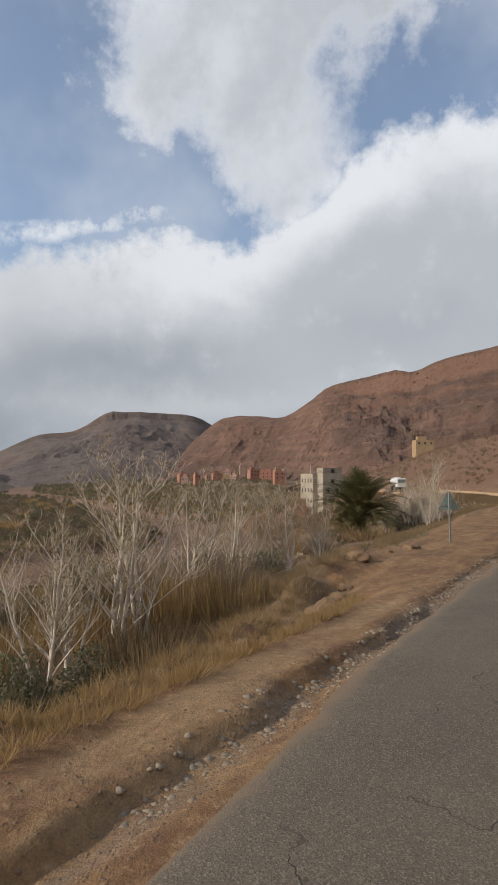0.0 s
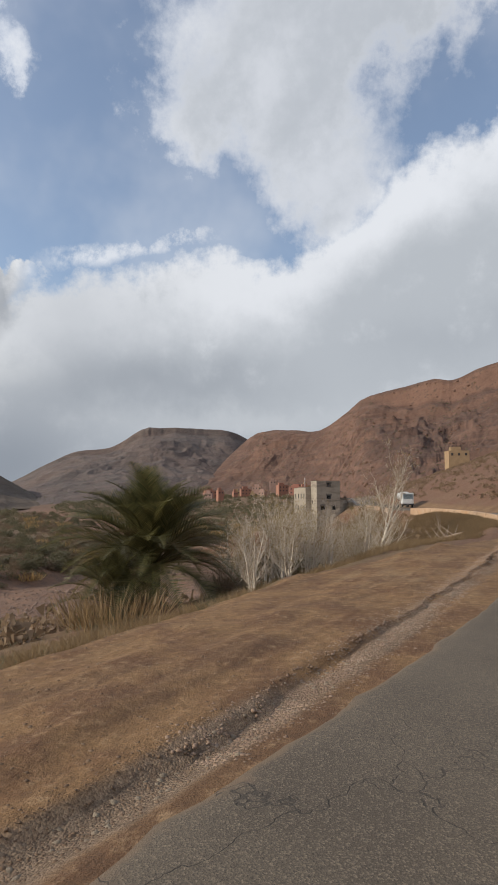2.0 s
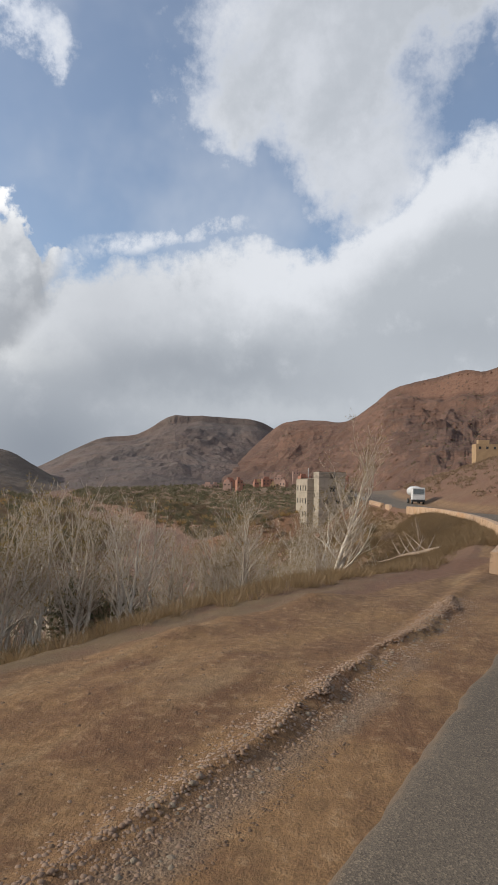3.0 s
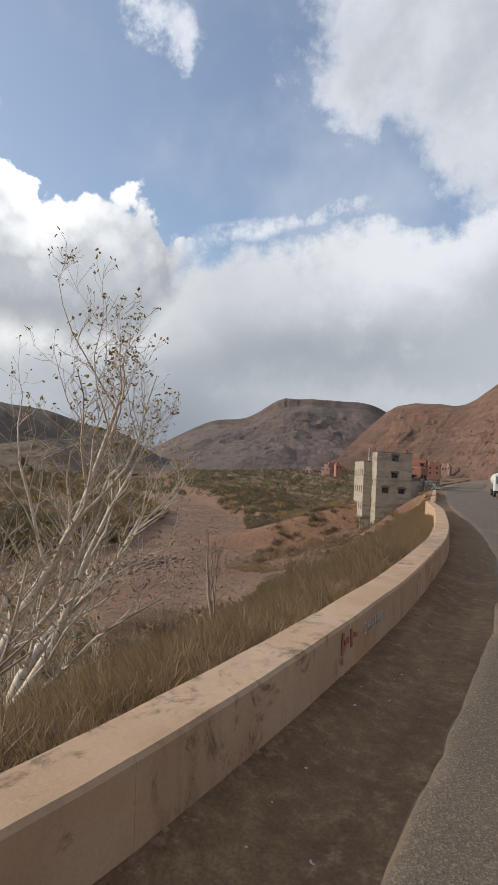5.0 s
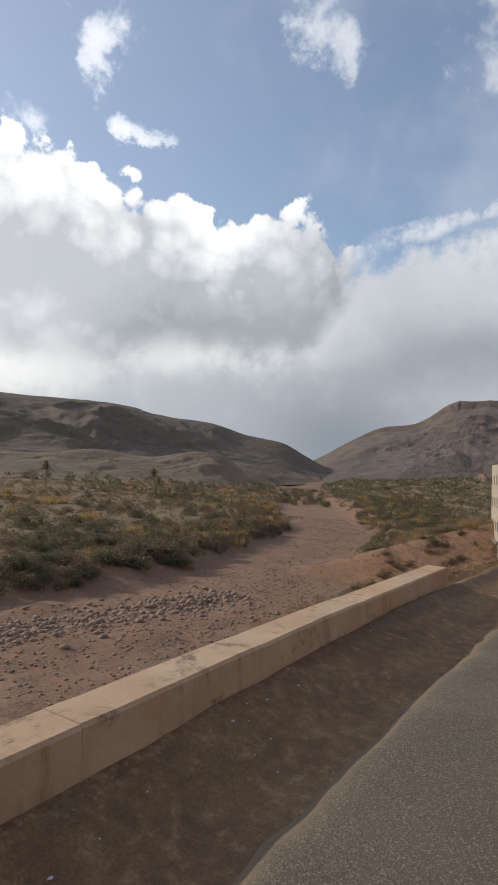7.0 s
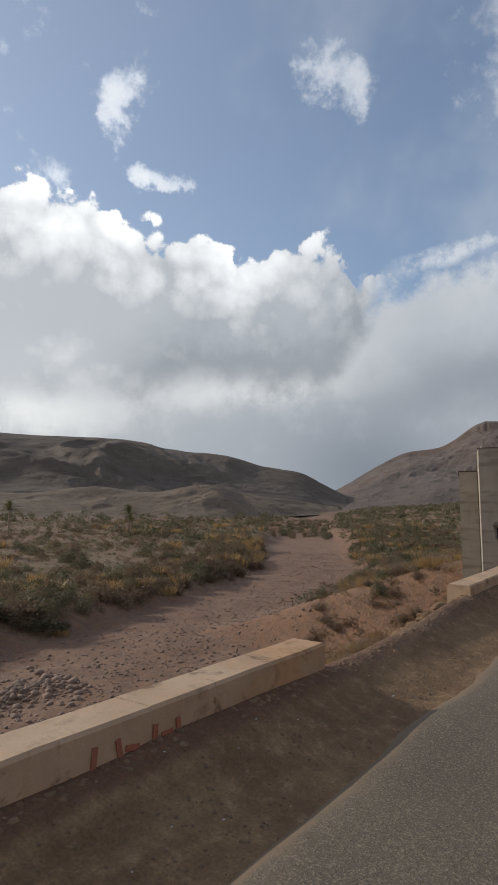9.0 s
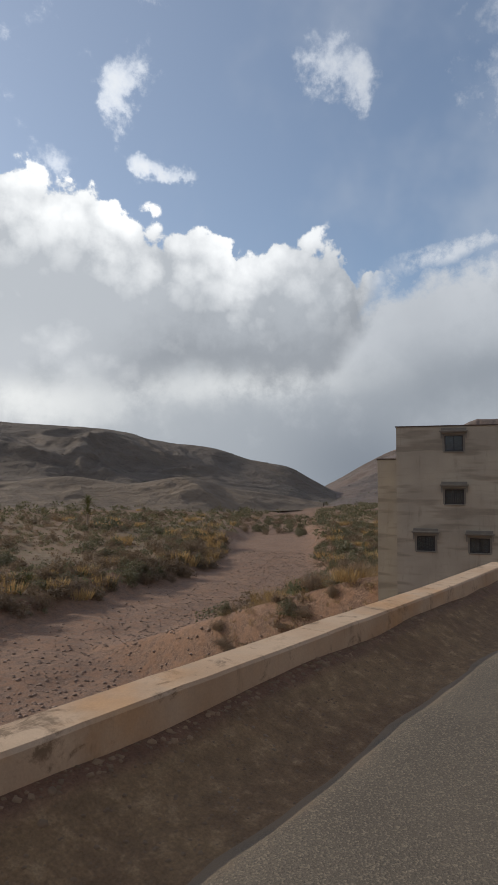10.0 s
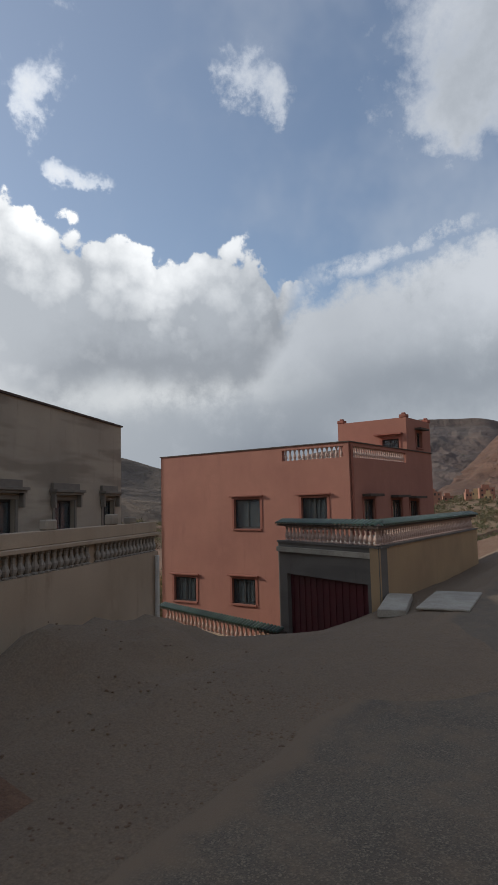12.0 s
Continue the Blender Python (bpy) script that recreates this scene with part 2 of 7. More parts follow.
BED = np.array([(-260, 150), (-120, 95), (-60, 68), (-20, 50), (10, 42), (38, 38), (70, 46), (100, 57), (135, 72), (165, 92), (215, 122), (270, 160), (400, 230), (700, 330)], float)


def bed_distance(x, y):
    best = np.full(np.shape(x), 1e9)
    for (ax, ay), (bx, by) in zip(BED[:-1], BED[1:]):
        dx, dy = bx - ax, by - ay
        u = np.clip(((x - ax) * dx + (y - ay) * dy) / (dx * dx + dy * dy), 0, 1)
        best = np.minimum(best, np.hypot(x - ax - u * dx, y - ay - u * dy))
    # the gravel spreads wider on the side of the road
    wide = np.interp(x, [-112, -75, -40, -15, 40, 75, 105], [0, 13, 15, 14, 12, 8, 0])
    return np.maximum(best - wide * smooth(0, 10, np.interp(x, BED[:, 0], BED[:, 1]) - y), 0.0)


# the face of the parapets: x, and the distance from the road's middle line
WALL_X = [-63, -53, -50, -43, -36, -28.5, -24, -19.4, -16.3, -9.6, 9.4, 14, 33.5, 40]
WALL_L = [2.1, 2.25, 2.2, 2.3, 2.52, 2.84, 3.04, 3.38, 3.6, 3.9, 3.68, 3.6, 3.58, 3.74]


def bank_profile(x, l):
    """The height beside the road, over the road's own height."""
    early = np.interp(l, [-60, -14, -7, -4.5, 0, 2.8, 3.2, 5.2, 7.6, 9.5, 12.5, 20, 34, 60], [20, 3.5, 0.0, -0.05, 0, -0.02, -0.12, -0.16, -0.3, -1.1, -1.9, -3.6, -7, -12])
    first = np.interp(l, [-60, -14, -7, -4.5, 0, 2.6, 3.2, 4.6, 5.3, 7, 10, 14, 24, 34, 60], [20, 3.5, 0.0, -0.05, 0, -0.02, -0.2, -0.25, -0.6, -1.8, -3.2, -4.2, -6, -8, -13])
    grassy = np.interp(l, [-60, -14, -7, -4.5, 0, 2.55, 3.1, 3.7, 4.3, 6, 9.5, 12, 14, 18, 26, 36, 60], [20, 3.5, 0.0, -0.05, 0, -0.04, 0.10, 0.12, -0.15, -0.95, -3.0, -4.6, -6.6, -9.3, -12.6, -15, -20])
    bare = np.interp(l, [-60, -14, -7, -4.5, 0, 2.55, 3.1, 3.7, 4.6, 6, 9.5, 14, 20, 26, 36, 60], [20, 3.5, 0.0, -0.05, 0, -0.04, 0.08, 0.16, -0.6, -1.9, -4.4, -7.4, -10.6, -13.2, -16, -20])
    q = smooth(-26, -13, x)
    wall = grassy * (1 - q) + bare * q + (0.14 + 0.06 * smooth(2, 7, x)) * np.exp(-((l - np.interp(x, WALL_X, WALL_L)) / 0.42) ** 2)
    house = np.interp(l, [-60, -14, -7, -4.5, 0, 3.0, 4.3, 5.2, 6.5, 9.0, 14, 18, 28, 40, 60], [20, 3.5, 0.0, -0.05, 0, -0.02, 0.06, -0.2, -0.85, -2.1, -4.9, -7.4, -10.5, -14.5, -20])
    shelf = np.interp(x, [-118, -112, -106, -98, -90, -80, -72], [0, 0.4, 1.6, 3.0, 2.6, 1.0, 0])
    reach = l
    l = l - shelf * smooth(3.6, 8.0, l)
    a = smooth(-104, -114, x)
    b = smooth(-65, -51, x)
    c = smooth(39, 44, x)
    z = early * (1 - a) + first * a
    z = z * (1 - b) + wall * b
    # beyond the houses the land falls gently to a yard below the road
    yard = np.interp(l, [-60, -14, -7, -4.5, 0, 3.2, 5.5, 8.0, 12, 18, 30, 45, 60], [20, 3.5, 0.0, -0.05, 0, 0.05, -0.1, -0.85, -1.8, -3.2, -7, -12, -18])
    sunk = np.interp(l, [-60, -14, -7, -4.5, 0, 3.2, 4.5, 5.5, 8.0, 12, 18, 30, 45, 60], [20, 3.5, 0.0, -0.05, 0, 0.0, -0.3, -0.75, -1.85, -2.8, -4.0, -7.4, -12, -18])
    e = smooth(65.5, 71.0, x)
    yard = yard * (1 - e) + sunk * e
    d = smooth(61.5, 65.5, x)
    z = z * (1 - c) + house * c
    steep = 1.6 * smooth(6, 15, l) * smooth(38, 44, x) * smooth(64, 60, x)
    return z * (1 - d) + yard * d - steep


# heaps of earth and rubble on the verge: x, side, half length, half width, height
MOUNDS = [(-118.6, 5.4, 0.9, 0.45, 0.28), (-117.0, 5.7, 0.7, 0.45, 0.50), (-115.6, 6.0, 0.8, 0.5, 0.62), (-114.0, 6.0, 0.6, 0.5, 0.50), (-112.8, 6.4, 0.9, 0.55, 0.66), (-111.2, 6.7, 0.7, 0.5, 0.45), (-108.6, 7.4, 0.9, 0.6, 0.45), (18.4, 4.0, 1.3, 0.45, 0.22),
          (-109.4, 7.6, 1.0, 0.6, 0.22), (-107.4, 7.7, 1.3, 0.8, 0.24), (-105.6, 7.6, 1.5, 0.9, 0.30), (-103.6, 8.3, 1.4, 0.8, 0.22), (-101.2, 10.0, 1.6, 0.8, 0.20), (-97.6, 10.0, 1.5, 0.9, 0.40), (-95.4, 10.8, 1.3, 1.0, 0.62), (-92.6, 11.0, 1.0, 0.8, 0.30),
          (-77.5, 8.0, 1.8, 0.5, 0.14), (-71.0, 6.2, 1.6, 0.6, 0.14), (-68.2, 5.4, 1.4, 0.6, 0.12), (62.2, 6.0, 2.4, 1.3, 0.95), (63.9, 6.6, 1.6, 1.2, 0.5)]


def heaps(x, l):
    z = 0.0
    for mx, ml, rx, rl, h in MOUNDS:
        z = z + h * np.exp(-((x - mx) / rx) ** 2 - ((l - ml) / rl) ** 2)
    return z


def gutter(x, l):
    """The washed-out strip between the asphalt and the dirt, and the broken step up to the dirt."""
    rim = np.interp(x, [-150, -124, -112, -98, -90, -78, -60], [2.5, 2.75, 3.1, 3.2, 2.85, 2.45, 1.9]) + 0.55 * (fbm(x / 1.6, x * 0, 4, 71, 0.6) - 0.5)
    deep = smooth(-60, -66, x) * (0.35 + 1.1 * fbm(x / 4.3, x * 0 + 3, 2, 72)) * (1 + 0.25 * smooth(-110, -115, x))
    edge = rim + 0.42 + 0.3 * (fbm(x / 0.7, l / 0.7, 3, 73) - 0.5)
    ruts = smooth(-62, -68, x) * smooth(edge + 0.1, edge + 0.6, l) * smooth(11, 8, l) * (0.09 * (fbm(x / 9.0, l / 0.5, 4, 74) - 0.5) + 0.07 * (fbm(x / 0.8, l / 0.6, 3, 75) - 0.5))
    return deep * (0.085 * smooth(edge, edge + 0.16, l) * smooth(8, 4.2, l) - 0.03 * np.exp(-((l - rim - 0.2) / 0.25) ** 2)) + ruts


def ground_z(x, y):
    x, y = np.asarray(x, float), np.asarray(y, float)
    l = (y - road_y(x)) * road_cos(x)
    bank = road_z(x) + bank_profile(x, l)
    valley = np.interp(x, [-400, -150, -60, 0, 100, 300, 900], [-4, -5.5, -7.5, -10, -11, -9, 0])
    d = bed_distance(x, y)
    rise = np.clip(d - 16, 0, None)
    far_side = l - 40 > 0
    step = np.where(far_side, np.floor(np.clip(rise, 0, 260) / 13.0) * 0.62 + smooth(0.90, 0.99, np.mod(np.clip(rise, 0, 260) / 13.0, 1.0)) * 0.62, rise * 0.012)
    valley = valley + step * smooth(0, 30, rise) + 1.1 * (fbm(x / 17, y / 17, 4, 5) - 0.5) * smooth(0, 12, rise)
    carve = smooth(19, 11, d + 6 * (fbm(x / 12, y / 12, 3, 9) - 0.5))
    valley = valley - carve * (2.3 + 0.006 * np.clip(x, -100, 150)) + carve * 0.7 * (fbm(x / 4, y / 4, 3, 3) - 0.5)
    k = 2.0
    top = np.maximum(bank, valley) + k * 0.25 * np.clip(1 - np.abs(bank - valley) / k, 0, 1) ** 2
    rough = smooth(2.6, 3.4, l) + smooth(-6, -8, l)
    top = top + rough * (0.16 * (fbm(x / 1.9, y / 1.9, 4, 21) - 0.5) + 0.5 * smooth(8, 14, np.abs(l)) * (fbm(x / 5, y / 5, 4, 33) - 0.5))
    pile = heaps(x, l)
    top = top + pile * (0.55 + 0.9 * fbm(x / 0.7, y / 0.7, 4, 44)) + gutter(x, l) + 0.42 * smooth(0.04, 0.22, pile) * (fbm(x / 0.62, y / 0.62, 3, 45) - 0.5)
    return np.where(l > -60, top, bank)


def height(x, y):
    return float(ground_z(np.array([x]), np.array([y]))[0])


def mesh_object(name, verts, faces, mat, smooth_shade=True):
    me = bpy.data.meshes.new(name)
    me.from_pydata(verts, [], faces)
    if smooth_shade:
        me.polygons.foreach_set("use_smooth", [True] * len(me.polygons))
    if mat:
        me.materials.append(mat)
    me.update()
    return new(name, me)


def sheet_mesh(name, P, mat, smooth_shade=True):
    """A sheet from an n x m x 3 array of places."""
    n, m = P.shape[:2]
    i, j = np.meshgrid(np.arange(n - 1), np.arange(m - 1), indexing="ij")
    a = (i * m + j).ravel()
    faces = np.stack([a, a + m, a + m + 1, a + 1], 1).astype(np.int32)
    me = bpy.data.meshes.new(name)
    me.vertices.add(n * m)
    me.vertices.foreach_set("co", np.ascontiguousarray(P, np.float32).ravel())
    me.loops.add(faces.size)
    me.loops.foreach_set("vertex_index", faces.ravel())
    me.polygons.add(len(faces))
    me.polygons.foreach_set("loop_start", np.arange(len(faces), dtype=np.int32) * 4)
    me.polygons.foreach_set("use_smooth", [smooth_shade] * len(faces))
    if mat:
        me.materials.append(mat)
    me.update(calc_edges=True)
    return new(name, me)


def attribute(ob, name, values):
    at = ob.data.attributes.new(name, "FLOAT", "POINT")
    at.data.foreach_set("value", np.asarray(values, float).ravel())


# ---------------------------------------------------------------- materials
def material(name, fill):
    m = bpy.data.materials.new(name)
    m.use_nodes = True
    N = Nodes(m.node_tree)
    out = N.add("ShaderNodeOutputMaterial")
    N.put(out, "Surface", fill(N))
    return m


def bumped(N, height, strength=0.4, distance=0.02):
    return N.add("ShaderNodeBump", Strength=strength, Distance=distance, Height=height).outputs[0]


def matte(name, a, b, scale=1.5, fine=30.0, rough=0.9, bump=0.3, dist=0.01, where="Object", spots=None, metal=0.0, per_object=0.0):
    """Two colours mottled at a large and a fine scale, with a fine relief."""
    def fill(N):
        co = N.add("ShaderNodeNewGeometry").outputs["Position"] if where == "World" else N.add("ShaderNodeTexCoord").outputs["Object"]
        big, small = N.noise(co, scale, 5.0, 0.6), N.noise(co, fine, 5.0, 0.65)
        col = N.mix(N.ramp(big, 0.32, 0.68), a, b)
        if spots:
            col = N.mix(N.ramp(N.noise(co, scale * 2.7, 6.0, 0.7, 0.6), 0.56, 0.70, 0.0, 0.8), col, spots)
        dark = N.add("ShaderNodeMix", {"data_type": "RGBA", "blend_type": "MULTIPLY"})
        N.put(dark, "0", 1.0)
        N.put(dark, "6", col)
        g = N.ramp(small, 0.25, 0.75, 0.72, 1.15, False)
        if per_object:
            g = N.math("MULTIPLY", g, N.ramp(N.add("ShaderNodeObjectInfo").outputs["Random"], 0.0, 1.0, 1 - per_object, 1 + per_object, False))
        N.put(dark, "7", N.add("ShaderNodeCombineXYZ", X=g, Y=g, Z=g).outputs[0])
        return N.add("ShaderNodeBsdfPrincipled", Base_Color=dark.outputs[2], Roughness=rough, Metallic=metal, Normal=bumped(N, small, bump, dist))
    return material(name, fill)


def leafy(name, a, b, rough=0.6, per_object=0.25):
    def fill(N):
        rnd = N.add("ShaderNodeNewGeometry").outputs["Random Per Island"]
        ob = N.add("ShaderNodeObjectInfo").outputs["Random"]
        col = N.mix(N.ramp(rnd, 0.0, 1.0, 0.0, 1.0, False), a, b)
        g = N.ramp(ob, 0.0, 1.0, 1 - per_object, 1 + per_object, False)
        dark = N.add("ShaderNodeMix", {"data_type": "RGBA", "blend_type": "MULTIPLY"})
        N.put(dark, "0", 1.0)
        N.put(dark, "6", col)
        N.put(dark, "7", N.add("ShaderNodeCombineXYZ", X=g, Y=g, Z=g).outputs[0])
        d = N.add("ShaderNodeBsdfPrincipled", Base_Color=dark.outputs[2], Roughness=rough)
        t = N.add("ShaderNodeBsdfTranslucent", Color=dark.outputs[2])
        m = N.add("ShaderNodeMixShader", Fac=0.4)
        N.put(m, "1", d)
        N.put(m, "2", t)
        return m
    return material(name, fill)


def earth_fill(N):
    geo = N.add("ShaderNodeNewGeometry")
    co = geo.outputs["Position"]

    def mask(n):
        return N.add("ShaderNodeAttribute", {"attribute_name": n}).outputs["Fac"]

    bed, grass, track, green, riser = mask("bed"), mask("grass"), mask("track"), mask("green"), mask("riser")
    big, mid, small, tiny = N.noise(co, 0.12, 5, 0.6), N.noise(co, 0.9, 6, 0.62), N.noise(co, 6.0, 6, 0.68), N.noise(co, 42.0, 5, 0.7)
    soil = N.mix(N.ramp(mid, 0.35, 0.65), (0.165, 0.092, 0.052), (0.215, 0.130, 0.073))
    soil = N.mix(N.ramp(big, 0.4, 0.65), soil, (0.175, 0.088, 0.050))
    dirt = N.mix(N.ramp(mid, 0.35, 0.68), (0.250, 0.150, 0.072), (0.190, 0.108, 0.053))
    dirt = N.mix(N.math("MULTIPLY", mask("red"), 0.8), dirt, N.mix(N.ramp(mid, 0.4, 0.62), (0.285, 0.155, 0.062), (0.185, 0.088, 0.036)))
    dirt = N.mix(N.ramp(mask("rut"), 0.50, 0.72, 0.0, 0.75), dirt, (0.150, 0.078, 0.036))
    dirt = N.mix(N.ramp(mask("rut"), 0.42, 0.25, 0.0, 0.7), dirt, (0.335, 0.215, 0.105))
    dirt = N.mix(N.ramp(small, 0.52, 0.72, 0.0, 0.7), dirt, (0.32, 0.21, 0.112))
    stone = N.add("ShaderNodeTexVoronoi", {"feature": "F1"}, Vector=co, Scale=2.4)
    pebble = N.add("ShaderNodeTexVoronoi", {"feature": "F1"}, Vector=co, Scale=11.0)
    gravel = N.mix(N.ramp(pebble.outputs["Color"], 0.1, 0.9), (0.125, 0.070, 0.045), (0.255, 0.155, 0.100))
    gravel = N.mix(N.ramp(mid, 0.40, 0.60), gravel, N.mix(N.ramp(big, 0.4, 0.6), (0.225, 0.118, 0.066), (0.250, 0.142, 0.085)))
    straw = N.mix(N.ramp(small, 0.35, 0.65), (0.225, 0.145, 0.070), (0.155, 0.098, 0.048))
    turf = N.mix(N.ramp(small, 0.35, 0.65), (0.105, 0.092, 0.045), (0.165, 0.120, 0.064))
    rag = N.math("MULTIPLY", N.math("SUBTRACT", mid, 0.5), 1.1)
    soil = N.mix(N.math("MULTIPLY", mask("red"), 0.5), soil, (0.195, 0.096, 0.053))
    col = N.mix(N.ramp(N.math("ADD", grass, rag), 0.35, 0.7), soil, straw)
    col = N.mix(N.ramp(N.math("ADD", green, rag), 0.4, 0.75), col, turf)
    col = N.mix(N.ramp(N.math("ADD", bed, rag), 0.35, 0.65), col, gravel)
    dirt = N.mix(N.math("MULTIPLY", mask("yard"), 0.8), dirt, N.mix(N.ramp(small, 0.35, 0.65), (0.250, 0.185, 0.125), (0.165, 0.120, 0.080)))
    col = N.mix(N.ramp(N.math("ADD", track, N.math("MULTIPLY", rag, 0.5)), 0.35, 0.65), col, dirt)
    chips = N.add("ShaderNodeTexVoronoi", {"feature": "F1"}, Vector=co, Scale=42.0)
    col = N.mix(N.ramp(N.math("ADD", mask("shingle"), N.math("MULTIPLY", rag, 0.6)), 0.3, 0.7), col, N.mix(N.ramp(chips.outputs["Color"], 0.1, 0.9), (0.175, 0.112, 0.068), (0.300, 0.210, 0.132)))
    lean = N.math("MULTIPLY", N.math("MULTIPLY", chips.outputs["Distance"], -0.22), mask("shingle"))
    col = N.mix(N.math("MULTIPLY", riser, N.ramp(mid, 0.3, 0.6)), col, (0.26, 0.185, 0.11))
    light = N.math("MULTIPLY", N.ramp(small, 0.25, 0.75, 0.66, 1.28, False), N.ramp(tiny, 0.25, 0.75, 0.62, 1.32, False))
    dark = N.add("ShaderNodeMix", {"data_type": "RGBA", "blend_type": "MULTIPLY"})
    N.put(dark, "0", 1.0)
    N.put(dark, "6", col)
    N.put(dark, "7", N.add("ShaderNodeCombineXYZ", X=light, Y=light, Z=light).outputs[0])
    lump = N.math("ADD", N.math("MULTIPLY", mid, 1.2), N.math("ADD", N.math("MULTIPLY", small, 0.5), N.math("MULTIPLY", tiny, 0.18)))
    lump = N.math("ADD", lump, lean)
    lump = N.math("ADD", lump, N.math("MULTIPLY", N.math("MULTIPLY", stone.outputs["Distance"], -0.5), bed))
    return N.add("ShaderNodeBsdfPrincipled", Base_Color=dark.outputs[2], Roughness=0.95, Normal=bumped(N, lump, 0.8, 0.12))


def asphalt_fill(N):
    co = N.add("ShaderNodeNewGeometry").outputs["Position"]
    mid, fine = N.noise(co, 0.5, 5, 0.6), N.noise(co, 60.0, 4, 0.7)
    chips = N.add("ShaderNodeTexVoronoi", {"feature": "F1"}, Vector=co, Scale=75.0)
    crackp = N.add("ShaderNodeTexVoronoi", {"feature": "DISTANCE_TO_EDGE"}, Vector=N.add("ShaderNodeVectorMath", {"operation": "ADD"}, **{"0": co, "1": N.add("ShaderNodeTexNoise", Vector=co, Scale=1.6, Detail=4.0).outputs["Color"]}).outputs[0], Scale=0.55)
    crack = N.math("MULTIPLY", N.ramp(crackp.outputs["Distance"], 0.0015, 0.006, 1.0, 0.0), N.math("MULTIPLY", N.ramp(N.noise(co, 0.16, 3, 0.5), 0.40, 0.52), N.ramp(N.add("ShaderNodeSeparateXYZ", Vector=co).outputs[0], -88.0, -92.0)))
    col = N.mix(N.ramp(mid, 0.35, 0.65), (0.104, 0.080, 0.055), (0.136, 0.106, 0.073))
    col = N.mix(N.ramp(chips.outputs["Color"], 0.5, 0.95, 0.0, 0.75), col, (0.265, 0.205, 0.140))
    col = N.mix(N.ramp(fine, 0.48, 0.66, 0.0, 0.8), col, (0.052, 0.042, 0.032))
    dust = N.add("ShaderNodeAttribute", {"attribute_name": "dust"}).outputs["Fac"]
    col = N.mix(N.ramp(N.math("ADD", dust, N.math("SUBTRACT", N.noise(co, 2.2, 5, 0.65), 0.5)), 0.3, 0.8), col, (0.19, 0.13, 0.08))
    col = N.mix(N.math("MULTIPLY", crack, 0.75), col, (0.05, 0.041, 0.032))
    rel = N.math("SUBTRACT", N.math("ADD", N.math("MULTIPLY", chips.outputs["Distance"], 0.6), N.math("MULTIPLY", fine, 0.3)), crack)
    return N.add("ShaderNodeBsdfPrincipled", Base_Color=col, Roughness=0.9, Normal=bumped(N, rel, 0.7, 0.008))


def hill_fill(a, b, rock, shrub, strata=0.5):
    def fill(N):
        geo = N.add("ShaderNodeNewGeometry")
        co = geo.outputs["Position"]
        flat = N.add("ShaderNodeVectorMath", {"operation": "MULTIPLY"}, **{"0": co})
        flat.inputs[1].default_value = (0.12, 0.12, 1.0)
        big, mid = N.noise(co, 0.008, 5, 0.6), N.noise(co, 0.05, 6, 0.68)
        band = N.noise(flat.outputs[0], 0.14, 6, 0.66)
        fine = N.noise(co, 0.32, 5, 0.7)
        nz = N.add("ShaderNodeSeparateXYZ", Vector=geo.outputs["Normal"]).outputs[2]
        col = N.mix(N.ramp(big, 0.35, 0.65), a, b)
        col = N.mix(N.math("MULTIPLY", N.ramp(band, 0.5, 0.62), strata), col, rock)
        col = N.mix(N.ramp(nz, 0.72, 0.45, 0.0, 0.7), col, rock)
        col = N.mix(N.ramp(N.math("ADD", fine, N.math("MULTIPLY", N.math("SUBTRACT", mid, 0.5), 0.6)), 0.52, 0.66, 0.0, 0.75), col, shrub)
        light = N.math("MULTIPLY", N.ramp(mid, 0.25, 0.75, 0.62, 1.3, False), N.ramp(fine, 0.3, 0.7, 0.75, 1.25, False))
        dark = N.add("ShaderNodeMix", {"data_type": "RGBA", "blend_type": "MULTIPLY"})
        N.put(dark, "0", 1.0)
        N.put(dark, "6", col)
        N.put(dark, "7", N.add("ShaderNodeCombineXYZ", X=light, Y=light, Z=light).outputs[0])
        h = N.math("ADD", N.math("MULTIPLY", mid, 1.0), N.math("ADD", N.math("MULTIPLY", fine, 0.35), N.math("MULTIPLY", band, 0.5)))
        return N.add("ShaderNodeBsdfPrincipled", Base_Color=dark.outputs[2], Roughness=0.95, Normal=bumped(N, h, 0.8, 4.5))
    return fill


